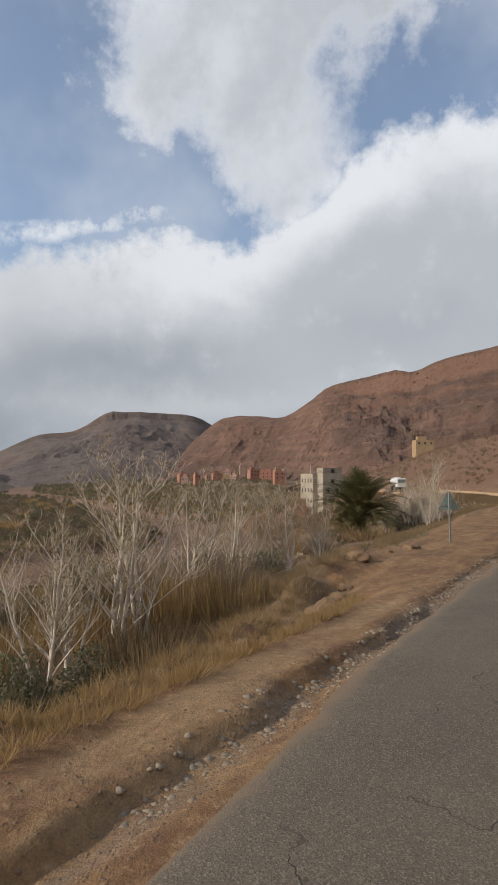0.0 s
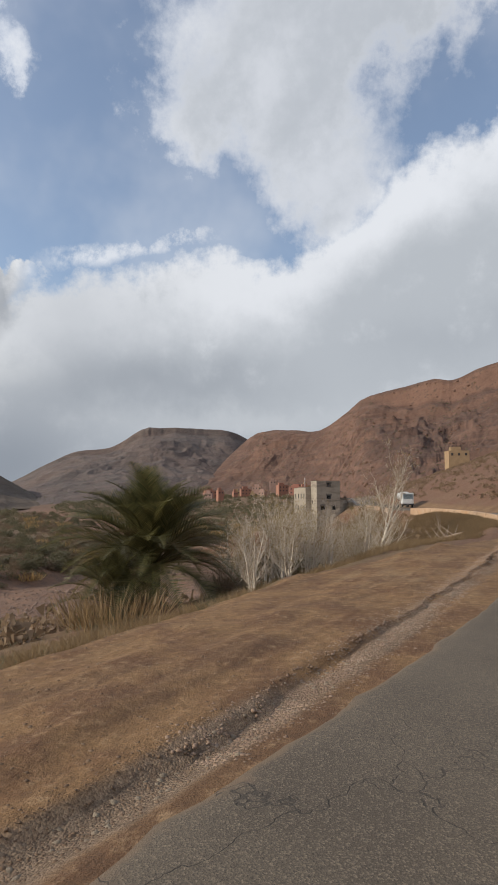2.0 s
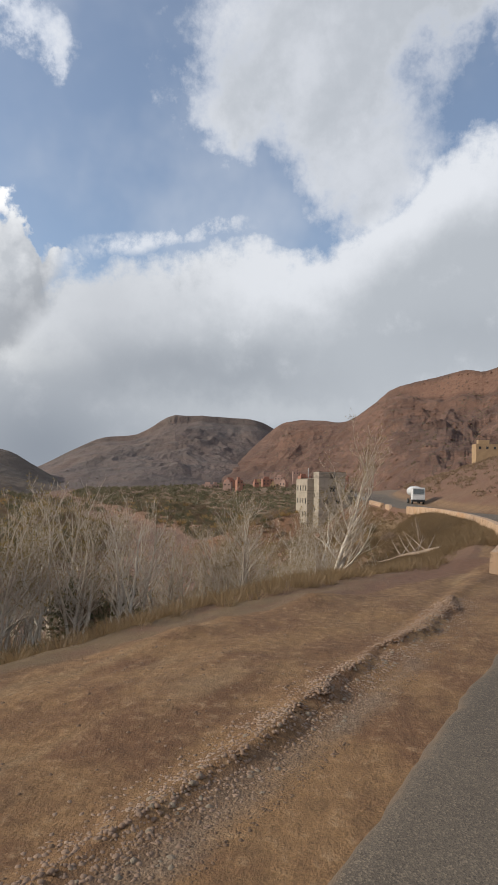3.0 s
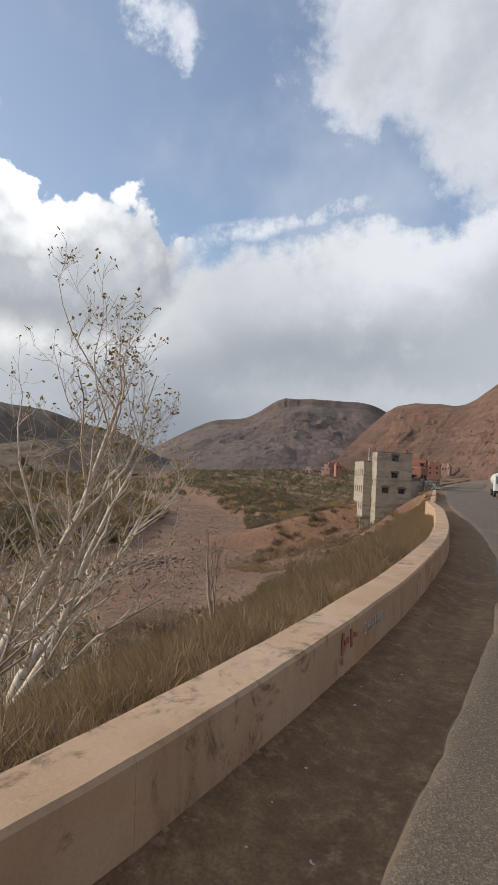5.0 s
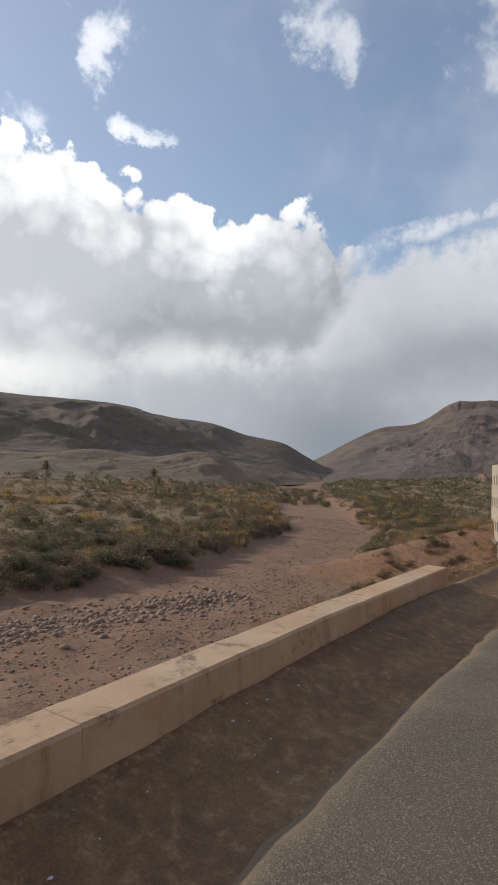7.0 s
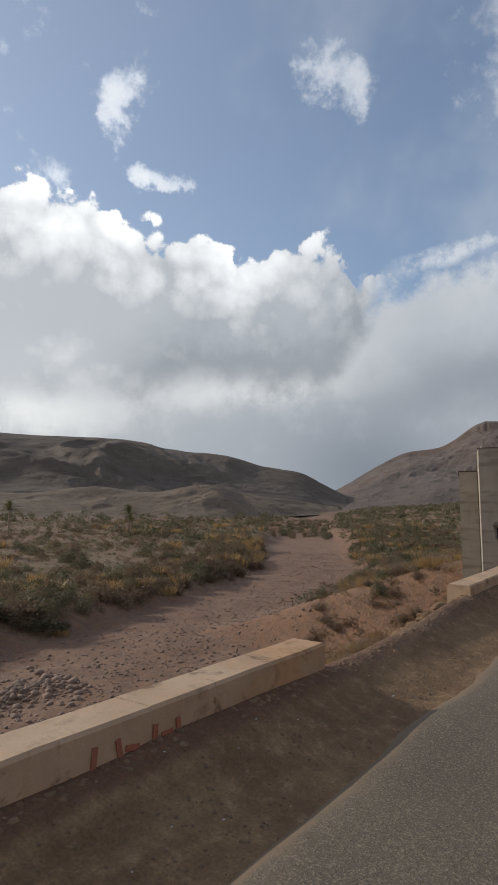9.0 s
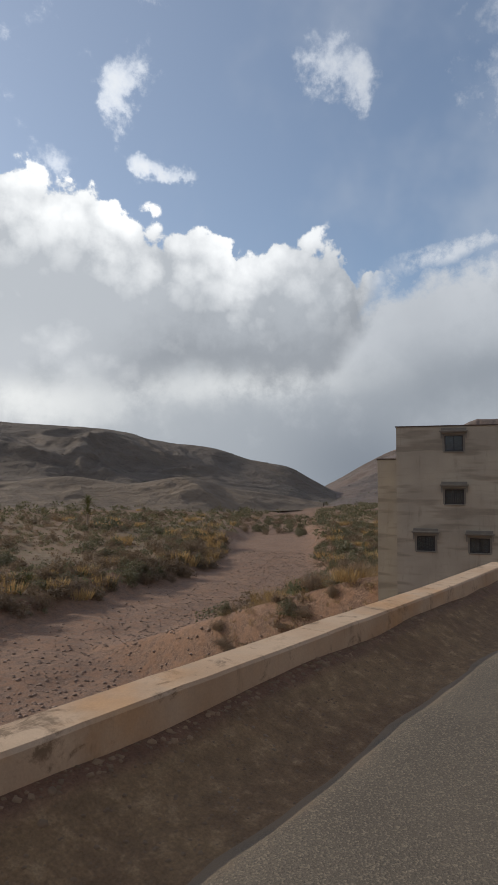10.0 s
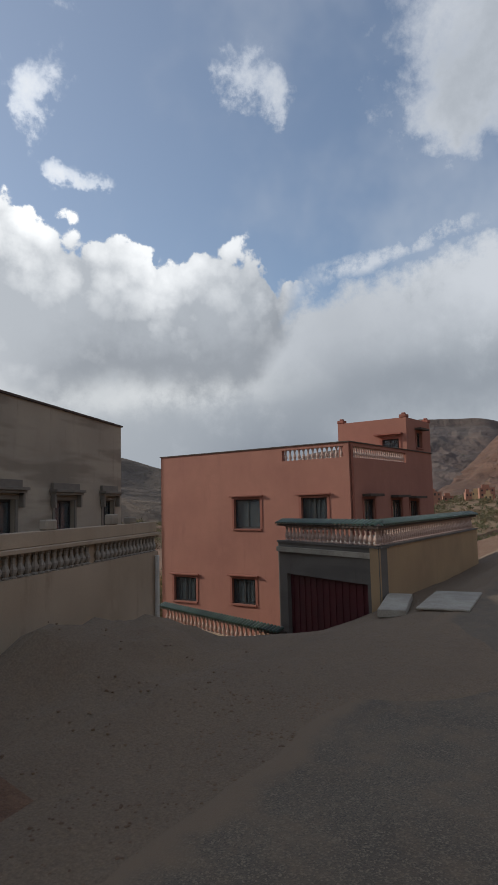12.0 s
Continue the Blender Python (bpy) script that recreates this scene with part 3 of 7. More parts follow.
def plaster_fill(a, b, stain, stain_amount=0.7, lines=0.0, scale=0.5, blotch=0.0):
    """Rendered masonry with streaks that run down, blotches and, where lines is set, level bands of block courses."""
    def fill(N):
        co = N.add("ShaderNodeTexCoord").outputs["Object"]
        tall = N.add("ShaderNodeVectorMath", {"operation": "MULTIPLY"}, **{"0": co})
        tall.inputs[1].default_value = (1.0, 1.0, 0.16)
        wide = N.add("ShaderNodeVectorMath", {"operation": "MULTIPLY"}, **{"0": co})
        wide.inputs[1].default_value = (0.12, 0.12, 1.0)
        big, mid, fine = N.noise(co, scale, 5, 0.6), N.noise(co, scale * 4, 6, 0.65), N.noise(co, 45.0, 5, 0.7)
        streak, level = N.noise(tall.outputs[0], 2.6, 6, 0.7), N.noise(wide.outputs[0], 1.7, 3, 0.5)
        col = N.mix(N.ramp(big, 0.35, 0.65), a, b)
        if lines:
            col = N.mix(N.ramp(level, 0.50, 0.60, 0.0, lines), col, stain)
            col = N.mix(N.ramp(N.noise(wide.outputs[0], 4.3, 2, 0.5), 0.55, 0.62, 0.0, lines * 0.6), col, b)
        col = N.mix(N.math("MULTIPLY", N.ramp(streak, 0.52, 0.72, 0.0, stain_amount), N.ramp(mid, 0.35, 0.6)), col, stain)
        if blotch:
            col = N.mix(N.math("MULTIPLY", N.ramp(N.noise(co, 1.9, 7, 0.72, 0.8), 0.54, 0.64, 0.0, blotch), N.ramp(N.noise(co, 9.0, 5, 0.7), 0.3, 0.6)), col, stain)
            col = N.mix(N.ramp(N.noise(co, 0.8, 5, 0.6), 0.5, 0.7, 0.0, 0.6), col, (0.50, 0.27, 0.115))
        light = N.math("MULTIPLY", N.ramp(mid, 0.25, 0.75, 0.86, 1.1, False), N.ramp(fine, 0.25, 0.75, 0.9, 1.08, False))
        dark = N.add("ShaderNodeMix", {"data_type": "RGBA", "blend_type": "MULTIPLY"})
        N.put(dark, "0", 1.0)
        N.put(dark, "6", col)
        N.put(dark, "7", N.add("ShaderNodeCombineXYZ", X=light, Y=light, Z=light).outputs[0])
        return N.add("ShaderNodeBsdfPrincipled", Base_Color=dark.outputs[2], Roughness=0.92, Normal=bumped(N, N.math("ADD", mid, N.math("MULTIPLY", fine, 0.4)), 0.35, 0.02))
    return fill


def glass_fill(N):
    return N.add("ShaderNodeBsdfPrincipled", Base_Color=(0.35, 0.42, 0.46, 1), Roughness=0.06, **{"Transmission Weight": 0.85}, IOR=1.45)


M_GROUND = material("earth", earth_fill)
M_ROAD = material("asphalt", asphalt_fill)
M_WALL = material("parapet_render", plaster_fill((0.52, 0.365, 0.240), (0.45, 0.295, 0.180), (0.16, 0.10, 0.055), 0.6, 0.0, 1.2, 0.85))
M_HILL_RED = material("red_hillside", hill_fill((0.150, 0.080, 0.052), (0.118, 0.066, 0.046), (0.225, 0.125, 0.085), (0.058, 0.043, 0.030), 0.6))
# brown rock greyed in its base colour to stand for distance haze
M_HILL_MESA = material("hazed_mountain", hill_fill((0.150, 0.105, 0.085), (0.125, 0.098, 0.085), (0.185, 0.132, 0.110), (0.098, 0.086, 0.070), 0.5))
M_HILL_RIDGE = material("brown_ridge", hill_fill((0.148, 0.110, 0.080), (0.122, 0.094, 0.072), (0.170, 0.128, 0.098), (0.092, 0.074, 0.055), 0.4))
M_HILL_FOOT = material("tan_foothill", hill_fill((0.200, 0.142, 0.094), (0.170, 0.122, 0.082), (0.22, 0.16, 0.11), (0.12, 0.092, 0.06), 0.5))
M_GREY = material("cement_render", plaster_fill((0.430, 0.372, 0.292), (0.345, 0.298, 0.236), (0.200, 0.168, 0.132), 0.65, 0.6))
M_GREY_TRIM = matte("cement_trim", (0.24, 0.215, 0.18), (0.18, 0.16, 0.135), 2.0, 40)
M_PINK = material("salmon_paint", plaster_fill((0.375, 0.170, 0.122), (0.335, 0.148, 0.108), (0.24, 0.11, 0.084), 0.5, 0.0))
M_PINK_TRIM = matte("dark_salmon_trim", (0.32, 0.12, 0.085), (0.26, 0.10, 0.07), 2.0, 40)
M_BALUSTER = matte("weathered_cement_baluster", (0.36, 0.32, 0.27), (0.27, 0.235, 0.19), 3.0, 50)
M_BALUSTER_PINK = matte("pale_pink_baluster", (0.56, 0.42, 0.36), (0.45, 0.31, 0.25), 3.0, 50)
M_COPING = matte("dark_roof_edge", (0.10, 0.075, 0.06), (0.07, 0.05, 0.04), 3.0, 50)
M_GREEN_TILE = matte("green_glazed_tile", (0.035, 0.07, 0.048), (0.075, 0.10, 0.07), 4.0, 40, rough=0.35, per_object=0.35)
M_GLASS = material("window_glass", glass_fill)
M_DARK_METAL = matte("dark_iron", (0.035, 0.037, 0.042), (0.055, 0.05, 0.048), 4.0, 60, rough=0.55, metal=0.4)
M_SHUTTER = matte("blue_grey_shutter", (0.19, 0.22, 0.26), (0.15, 0.175, 0.21), 2.0, 40, rough=0.6)
M_MAROON = matte("maroon_garage_door", (0.10, 0.018, 0.022), (0.075, 0.015, 0.018), 2.0, 40, rough=0.55)
M_BAG = matte("white_woven_sack", (0.60, 0.60, 0.60), (0.48, 0.475, 0.46), 3.0, 60, rough=0.75, bump=0.5, per_object=0.12)
M_STONE = matte("tan_rubble_stone", (0.32, 0.255, 0.175), (0.235, 0.18, 0.125), 3.0, 25, bump=0.6, dist=0.03, per_object=0.3)
M_ROCK = matte("grey_river_stone", (0.31, 0.215, 0.16), (0.205, 0.135, 0.095), 1.5, 14, bump=0.6, dist=0.04, where="World", spots=(0.25, 0.15, 0.11))
M_YELLOW_ROCK = matte("ochre_rock", (0.30, 0.195, 0.105), (0.22, 0.125, 0.066), 2.2, 14, bump=0.9, dist=0.05, per_object=0.15)
M_GRAVEL = matte("brown_gravel", (0.225, 0.145, 0.085), (0.15, 0.092, 0.054), 0.8, 14, bump=0.5, dist=0.01, where="World", spots=(0.27, 0.195, 0.135))
M_GRAVEL_PALE = matte("pale_gravel", (0.34, 0.235, 0.16), (0.225, 0.145, 0.095), 0.8, 14, bump=0.5, dist=0.01, where="World", spots=(0.40, 0.31, 0.23))
M_RUBBLE = matte("crumbled_plaster", (0.30, 0.19, 0.11), (0.15, 0.095, 0.055), 2.0, 14, bump=0.5, dist=0.01, where="World")
M_CONCRETE = matte("pale_concrete", (0.42, 0.38, 0.31), (0.33, 0.29, 0.235), 2.0, 30)
M_WHITE_BARK = matte("pale_bark", (0.70, 0.63, 0.53), (0.52, 0.44, 0.34), 3.0, 25, bump=0.4, spots=(0.16, 0.13, 0.10))
M_TWIG = matte("brown_twig", (0.36, 0.275, 0.20), (0.26, 0.19, 0.135), 2.0, 30)
M_LEAF_YELLOW = leafy("dry_yellow_leaf", (0.36, 0.25, 0.07), (0.20, 0.15, 0.05))
# the next two greens are lightened: valley haze is put into their colour
M_LEAF_GREEN = leafy("hazed_grey_green_leaf", (0.145, 0.135, 0.068), (0.235, 0.200, 0.112))
M_LEAF_DARK = leafy("hazed_deep_green_leaf", (0.095, 0.100, 0.050), (0.165, 0.155, 0.080))
M_LEAF_TAN = leafy("dry_tan_blade", (0.31, 0.215, 0.11), (0.20, 0.135, 0.07))
M_LEAF_BROWN = leafy("brown_dry_twig_leaf", (0.31, 0.215, 0.13), (0.21, 0.145, 0.09))
M_REED = leafy("golden_reed", (0.42, 0.275, 0.115), (0.27, 0.18, 0.08))
M_PALM = leafy("palm_leaflet", (0.070, 0.078, 0.030), (0.20, 0.17, 0.065), 0.5)
M_PALM_DRY = leafy("dry_palm_leaflet", (0.22, 0.17, 0.075), (0.14, 0.105, 0.05), 0.6)
M_STEEL = matte("galvanised_steel", (0.30, 0.31, 0.30), (0.22, 0.23, 0.22), 3.0, 40, rough=0.5, metal=0.7)
M_SIGN_BACK = matte("grey_green_sign_back", (0.25, 0.30, 0.26), (0.20, 0.24, 0.21), 3.0, 40, rough=0.6, metal=0.2)
M_RUST = matte("rusty_iron", (0.13, 0.075, 0.05), (0.09, 0.06, 0.045), 4.0, 40, rough=0.8)
M_WHITE_PAINT = matte("white_paint", (0.75, 0.75, 0.73), (0.62, 0.62, 0.60), 2.0, 40, rough=0.5)
M_RUBBER = matte("black_rubber", (0.03, 0.03, 0.03), (0.045, 0.043, 0.04), 4.0, 40)
M_RED_PAINT = matte("red_paint_mark", (0.42, 0.13, 0.085), (0.36, 0.15, 0.09), 6.0, 40)
M_ORANGE = material("orange_paint", plaster_fill((0.39, 0.195, 0.13), (0.34, 0.17, 0.12), (0.26, 0.12, 0.085), 0.3))
M_PALE = material("pale_pink_paint", plaster_fill((0.46, 0.31, 0.25), (0.40, 0.26, 0.20), (0.26, 0.17, 0.13), 0.3))
M_TAN = material("tan_paint", plaster_fill((0.42, 0.29, 0.16), (0.36, 0.245, 0.14), (0.22, 0.15, 0.09), 0.3))
M_PIPE = matte("white_plastic_pipe", (0.6, 0.58, 0.54), (0.5, 0.48, 0.44), 2.0, 40, rough=0.5)


# ---------------------------------------------------------------- ground, road, hills
xs = np.concatenate([np.linspace(-3200, -420, 18), np.linspace(-400, -150, 30)[:-1], np.arange(-150, -126, 0.5), np.arange(-126, -92, 0.16), np.arange(-92, -62, 0.24), np.arange(-62, 90, 0.45), np.linspace(90, 420, 120), np.linspace(450, 4200, 24)])
ls = np.concatenate([-np.geomspace(60, 3500, 12)[::-1], np.linspace(-56, -8, 18), np.linspace(-7, 1.4, 12), np.arange(1.6, 4.6, 0.09), np.arange(4.6, 9, 0.14), np.arange(9, 14, 0.22), np.geomspace(14, 170, 130), np.geomspace(180, 3500, 26)])
GX, GL = np.meshgrid(xs, ls, indexing="ij")
GY = road_y(GX) + GL / road_cos(GX)
GZ = ground_z(GX, GY)
GZ = np.where(np.hypot(GX - 20, GY) > 1300, GZ * 0 - 6, GZ)
ground = sheet_mesh("ground", np.stack([GX, GY, GZ], -1), M_GROUND)
tagged(ground, "reddish dry earth valley with a stony riverbed and terraces", "ground", kind="structure")
GD = bed_distance(GX, GY)
bed_mask = smooth(np.where(GL < 30, 25, 20), np.where(GL < 30, 17, 12), GD + 7 * (fbm(GX / 9, GY / 9, 3, 8) - 0.5))
bed_mask = np.maximum(bed_mask, smooth(13, 18, GL + 5 * (fbm(GX / 6, GY / 6, 3, 18) - 0.5)) * smooth(48, 40, GL) * smooth(5, 15, GX) * smooth(84, 70, GX))
attribute(ground, "bed", bed_mask)
edge_l = np.interp(GX, [-130, -116, -106, -100, -90, -80, -72, -62, -58], [4.1, 4.7, 7.6, 11.2, 10.6, 8.4, 6.8, 3.2, 2.6])
track = np.where(GX < -58, smooth(0.6, -0.6, GL - edge_l), smooth(3.8, 3.0, GL))
track = np.maximum(track, smooth(39, 41, GX) * smooth(0.9, -0.9, GL - np.interp(GX, [40, 50, 57, 60, 70, 85], [6.5, 8, 7.2, 8.5, 11, 8])))
attribute(ground, "track", track * smooth(-10, -7, GL))
RISE = np.clip(GD + 0 * GX - 16, 0, 260) / 13.0
attribute(ground, "riser", (GL > 40) * (RISE > 0.5) * (RISE < 19) * smooth(0.84, 0.91, np.mod(RISE, 1.0)) * smooth(0.35, 0.6, fbm(GX / 30, GY / 9, 3, 91)))
attribute(ground, "grass", (0.25 + 0.6 * fbm(GX / 14, GY / 14, 3, 51)) * smooth(3.5, 6, GL) * (1 - bed_mask) * smooth(420, 120, GL) * (1 - 0.75 * smooth(5, 25, GX) * smooth(45, 30, GL)))
attribute(ground, "green", (0.15 + 0.55 * fbm(GX / 23, GY / 23, 3, 77)) * smooth(18, 40, GL) * (1 - bed_mask))

shingle_mid = np.interp(GX, [-150, -124, -112, -98, -90, -78, -66], [2.75, 2.9, 3.35, 3.5, 3.15, 2.6, 2.1])
attribute(ground, "shingle", smooth(-63, -70, GX) * np.exp(-((GL - shingle_mid) / 0.42) ** 2) * (0.15 + 1.1 * fbm(GX / 2.3, GL * 1.5, 4, 66)) * np.interp(GX, [-120, -98, -92, -76, -70], [0.75, 0.6, 1.1, 0.9, 0.4]))
attribute(ground, "yard", smooth(52, 59, GX) * smooth(-8, -5, GL))
attribute(ground, "rut", 0.65 * fbm(GX / 7, GL / 0.45, 5, 81, 0.6) + 0.35 * fbm(GX / 1.3, GL / 0.8, 4, 82))
attribute(ground, "red", np.maximum(smooth(-52, -76, GX), smooth(-8, -16, GL)))

rx = np.arange(-150, 140, 0.35)
rl = np.array([-4.4, -3, -1.5, 0, 0.8, 1.5, 2.0, 2.4, 2.7, 2.9])
RX, RL = np.meshgrid(rx, rl, indexing="ij")
wide = np.interp(RX, [-150, -121, -116, -110, -102, -97, -91, -86, -81, -74, -60, -49, -42, -35, -31, -25, -20, -14, 10, 34, 40, 49, 70, 140], [2.3, 2.5, 2.95, 3.05, 3.1, 2.95, 2.62, 2.1, 1.7, 1.55, 1.25, 1.1, 1.18, 1.45, 1.62, 1.9, 2.2, 2.38, 2.45, 2.5, 2.62, 2.5, 2.9, 2.9]) / 2.9
rag = (RL > 2.5) * 0.30 * (fbm(RX / 0.9, RX * 0 + RL, 4, 41, 0.65) - 0.5)
RLs = np.where(RL > 0, RL * wide, RL) + rag
RZ = road_z(RX) + 0.020 - (RL > 2.8) * 0.055 + 0.02 * (fbm(RX / 2.5, RLs / 1.5, 3, 61) - 0.5)
road = sheet_mesh("road", np.stack([RX, road_y(RX) + RLs / road_cos(RX), RZ], -1), M_ROAD)
attribute(road, "dust", smooth(0.86, 1.0, RL / 2.9) * 0.8 + 0.42 * smooth(46, 58, RX))
tagged(road, "worn grey asphalt country road with a crumbling dusty edge", "road", kind="structure")


SLOPES = {}


def hill(name, crest, foot, mat, label, gully=0.05, cliff=0.0, rows=110, seed=1, lobes=14, bow=1.5, cap=(0.94, 0.985), cliff_from=0.0, size=90.0, ledge=0.8):
    """A hill from a short crest line (x, y, z) and a foot line (x, y, z), worn by gullies and spurs."""
    n = 420
    u = np.linspace(0, 1, n)

    def line(pts):
        p = np.array(pts, float)
        t = np.linspace(0, 1, len(p))
        return np.stack([hermite(t, p[:, k], u) for k in range(3)], -1)

    C, F = line(crest), line(foot)
    F[:, 2] = np.minimum(F[:, 2], -8)
    v = np.linspace(0, 1, rows)
    pad = np.pad(C[:, 2], 45, mode="edge")
    soft_crest = np.convolve(pad, np.ones(91) / 91, mode="valid")
    back = np.linspace(0, 1, 8)[1:]
    P = np.zeros((n, rows + len(back), 3))
    for j, w in enumerate(v):
        f = w ** bow
        if cliff:
            amount = cliff * smooth(cliff_from - 0.04, cliff_from + 0.12, u) if cliff_from else cliff + 0 * u
            f = (f * (1 - amount) + amount * (0.25 * smooth(0.80, 0.84, w) + 0.75 * smooth(*cap, w + 0.03 * (fbm(u * 16, u * 0, 3, seed + 2) - 0.5))))
        P[:, j, :2] = F[:, :2] * (1 - w) + C[:, :2] * w
        P[:, j, 2] = F[:, 2] * (1 - f) + (soft_crest + (C[:, 2] - soft_crest) * smooth(0.70, 1.0, w)) * f
    H = (C[:, 2] - F[:, 2])[:, None]
    U, W = np.meshgrid(u * lobes, v, indexing="ij")
    QX, QY = P[:, :rows, 0] / size, P[:, :rows, 1] / size
    QX, QY = QX + 0.9 * fbm(QX, QY, 3, seed + 5), QY + 0.9 * fbm(QX, QY, 3, seed + 6)
    spurs, amp = 0.0, 1.0
    for k in range(5):
        spurs = spurs + amp * (0.62 - np.abs(2 * value_noise(QX * 2.05 ** k + 7 * k, QY * 2.05 ** k, seed + 40 + k) - 1))
        amp *= 0.52
    P[:, :rows, 2] += H * gully * spurs * np.sin(np.pi * np.clip(W, 0, 1) ** 1.3) ** 0.8
    P[:, :rows, 2] += H * 0.030 * (fbm(U * 2.2, W * 9, 4, seed + 9, 0.55) - 0.5) * smooth(0, 0.2, W) * smooth(1.0, 0.93, W)
    # level ledges
    tread = P[:, :rows, 2] / 9.0 + 1.2 * fbm(U * 0.5, W * 2, 3, seed + 12)
    P[:, :rows, 2] += ledge * (smooth(0.3, 0.7, np.mod(tread, 1.0)) - np.mod(tread, 1.0)) * smooth(0.15, 0.4, W) * smooth(1.0, 0.95, W)
    P[:, rows - 2:rows, 2] += (H * 0.012) * (fbm(U * 5, U * 0, 4, seed + 31) - 0.5)[:, :2]
    out = C[:, :2] - F[:, :2]
    for k, w in enumerate(back):
        P[:, rows + k, :2] = C[:, :2] + out * w * 0.8
        P[:, rows + k, 2] = P[:, rows - 1, 2] * (1 - w) - 10 * w
    SLOPES[name] = P[:, :rows]
    ob = sheet_mesh(name, P, mat)
    return tagged(ob, label, "hill", kind="structure")


def from_eye(ref, items):
    """Places from azimuth, elevation and distance as seen from ref."""
    return [(ref[0] + d * math.cos(radians(a)), ref[1] + d * math.sin(radians(a)), ref[2] + d * math.tan(radians(e))) for a, e, d in items]


EYE_A, EYE_B = (-103.5, 14.9, 2.7), (6.7, -7.4, 2.2)
hill("hill_mesa", from_eye(EYE_A, [(32, -0.4, 1250), (28, 0.0, 1250), (25.1, 1.3, 1250), (22.4, 2.8, 1230), (20, 3.9, 1220), (16.9, 4.4, 1210), (14.2, 6.0, 1200), (12.5, 6.15, 1200), (9, 6.1, 1200), (6, 5.8, 1200), (3, 4.3, 1250), (-2, 3, 1300)]),
     from_eye(EYE_A, [(32, -0.8, 800), (28, -0.8, 800), (25, -0.8, 750), (22, -0.8, 700), (20, -0.8, 700), (17, -0.7, 680), (14, -0.6, 700), (12, -0.6, 720), (9, -0.5, 750), (6, -0.3, 800), (3, 0, 850), (-2, 0, 900)]),
     M_HILL_MESA, "distant flat-topped grey-brown rocky mountain", 0.13, 0.10, seed=3, lobes=9, bow=1.25, cap=(0.955, 0.975), size=120.0, ledge=0.9)
hill("hill_slope", from_eye(EYE_A, [(9, 1.0, 1050), (4.8, 5.0, 1000), (2.8, 5.9, 950), (0.5, 5.95, 900), (-1.9, 5.9, 850), (-4.2, 7.3, 770), (-6.1, 8.7, 720), (-9.2, 9.5, 690), (-12.2, 10.1, 660), (-14, 10.0, 640), (-17.5, 11.2, 620), (-30, 13, 560), (-50, 14, 480)]),
     from_eye(EYE_A, [(9, -0.6, 640), (4.8, -0.3, 600), (2.8, -0.1, 580), (0.5, 0, 545), (-1.9, 0.2, 490), (-4.2, 0.4, 420), (-6.1, 0.6, 350), (-9.2, 0.8, 280), (-12.2, 1.0, 250), (-14, 1.2, 230), (-17.5, 1.5, 210), (-30, 2.0, 170), (-50, 3, 130)]),
     M_HILL_RED, "red rocky hillside crowned by a sandstone cliff", 0.12, 0.22, seed=11, lobes=12, bow=1.45, cap=(0.93, 0.97), cliff_from=0.5, size=70.0, ledge=1.1)
hill("hill_ridge", from_eye(EYE_B, [(115, 8, 700), (90, 7, 720), (75, 6.6, 740), (58.9, 6.1, 750), (52, 5.9, 750), (47.4, 5.6, 750), (44, 4.8, 760), (39.2, 4.3, 770), (35.5, 3.2, 790), (32.4, 2.7, 800), (30.1, 1.5, 820), (27.4, 0.2, 850), (24, -0.5, 880)]),
     from_eye(EYE_B, [(115, -1, 380), (90, -1, 390), (75, -1, 400), (58.9, -1, 420), (52, -1, 440), (47.4, -1, 450), (44, -1, 470), (39.2, -0.9, 500), (35.5, -0.9, 540), (32.4, -0.8, 580), (30.1, -0.8, 620), (27.4, -0.7, 660), (24, -0.6, 700)]),
     M_HILL_RIDGE, "bare brown rounded ridge across the valley", 0.20, 0.0, seed=23, lobes=8, bow=1.15, size=150.0, ledge=0.0)
hill("hill_foot", from_eye(EYE_B, [(110, 1.4, 420), (85, 1.2, 430), (66, 1.5, 430), (57, 1.0, 430), (51, 1.55, 440), (46, 1.0, 450), (41, 1.6, 470), (37, 0.7, 500), (33, 0.2, 540), (29, -0.5, 600)]),
     from_eye(EYE_B, [(110, -1.3, 300), (85, -1.3, 310), (66, -1.3, 310), (57, -1.3, 320), (51, -1.3, 330), (46, -1.2, 350), (41, -1.1, 370), (37, -1.1, 410), (33, -1, 460), (29, -0.9, 540)]),
     M_HILL_FOOT, "low tan foothills below the ridge", 0.30, 0.0, rows=60, seed=37, lobes=14, size=80.0, ledge=0.0)


# ---------------------------------------------------------------- building helpers
def link_mesh(name, me, mat, parent=None, m=None, label=""):
    if mat and not me.materials:
        me.materials.append(mat)
    ob = new(name, me)
    if parent:
        ob.parent = parent
    if m is not None:
        ob.matrix_basis = m
    if label:
        ob["label"] = label
    return ob


def part(name, bm, mat, parent=None, label="", m=None, smooth_shade=False):
    """Links a bmesh as one mesh object under a thing or a part."""
    me = bpy.data.meshes.new(name)
    bm.to_mesh(me)
    bm.free()
    if smooth_shade:
        me.polygons.foreach_set("use_smooth", [True] * len(me.polygons))
    return link_mesh(name, me, mat, parent, m, label)


def thing(name, m, label, category, group="", kind=""):
    ob = new(name)
    ob.empty_display_size = 0.2
    ob.matrix_basis = m
    return tagged(ob, label, category, group, kind)


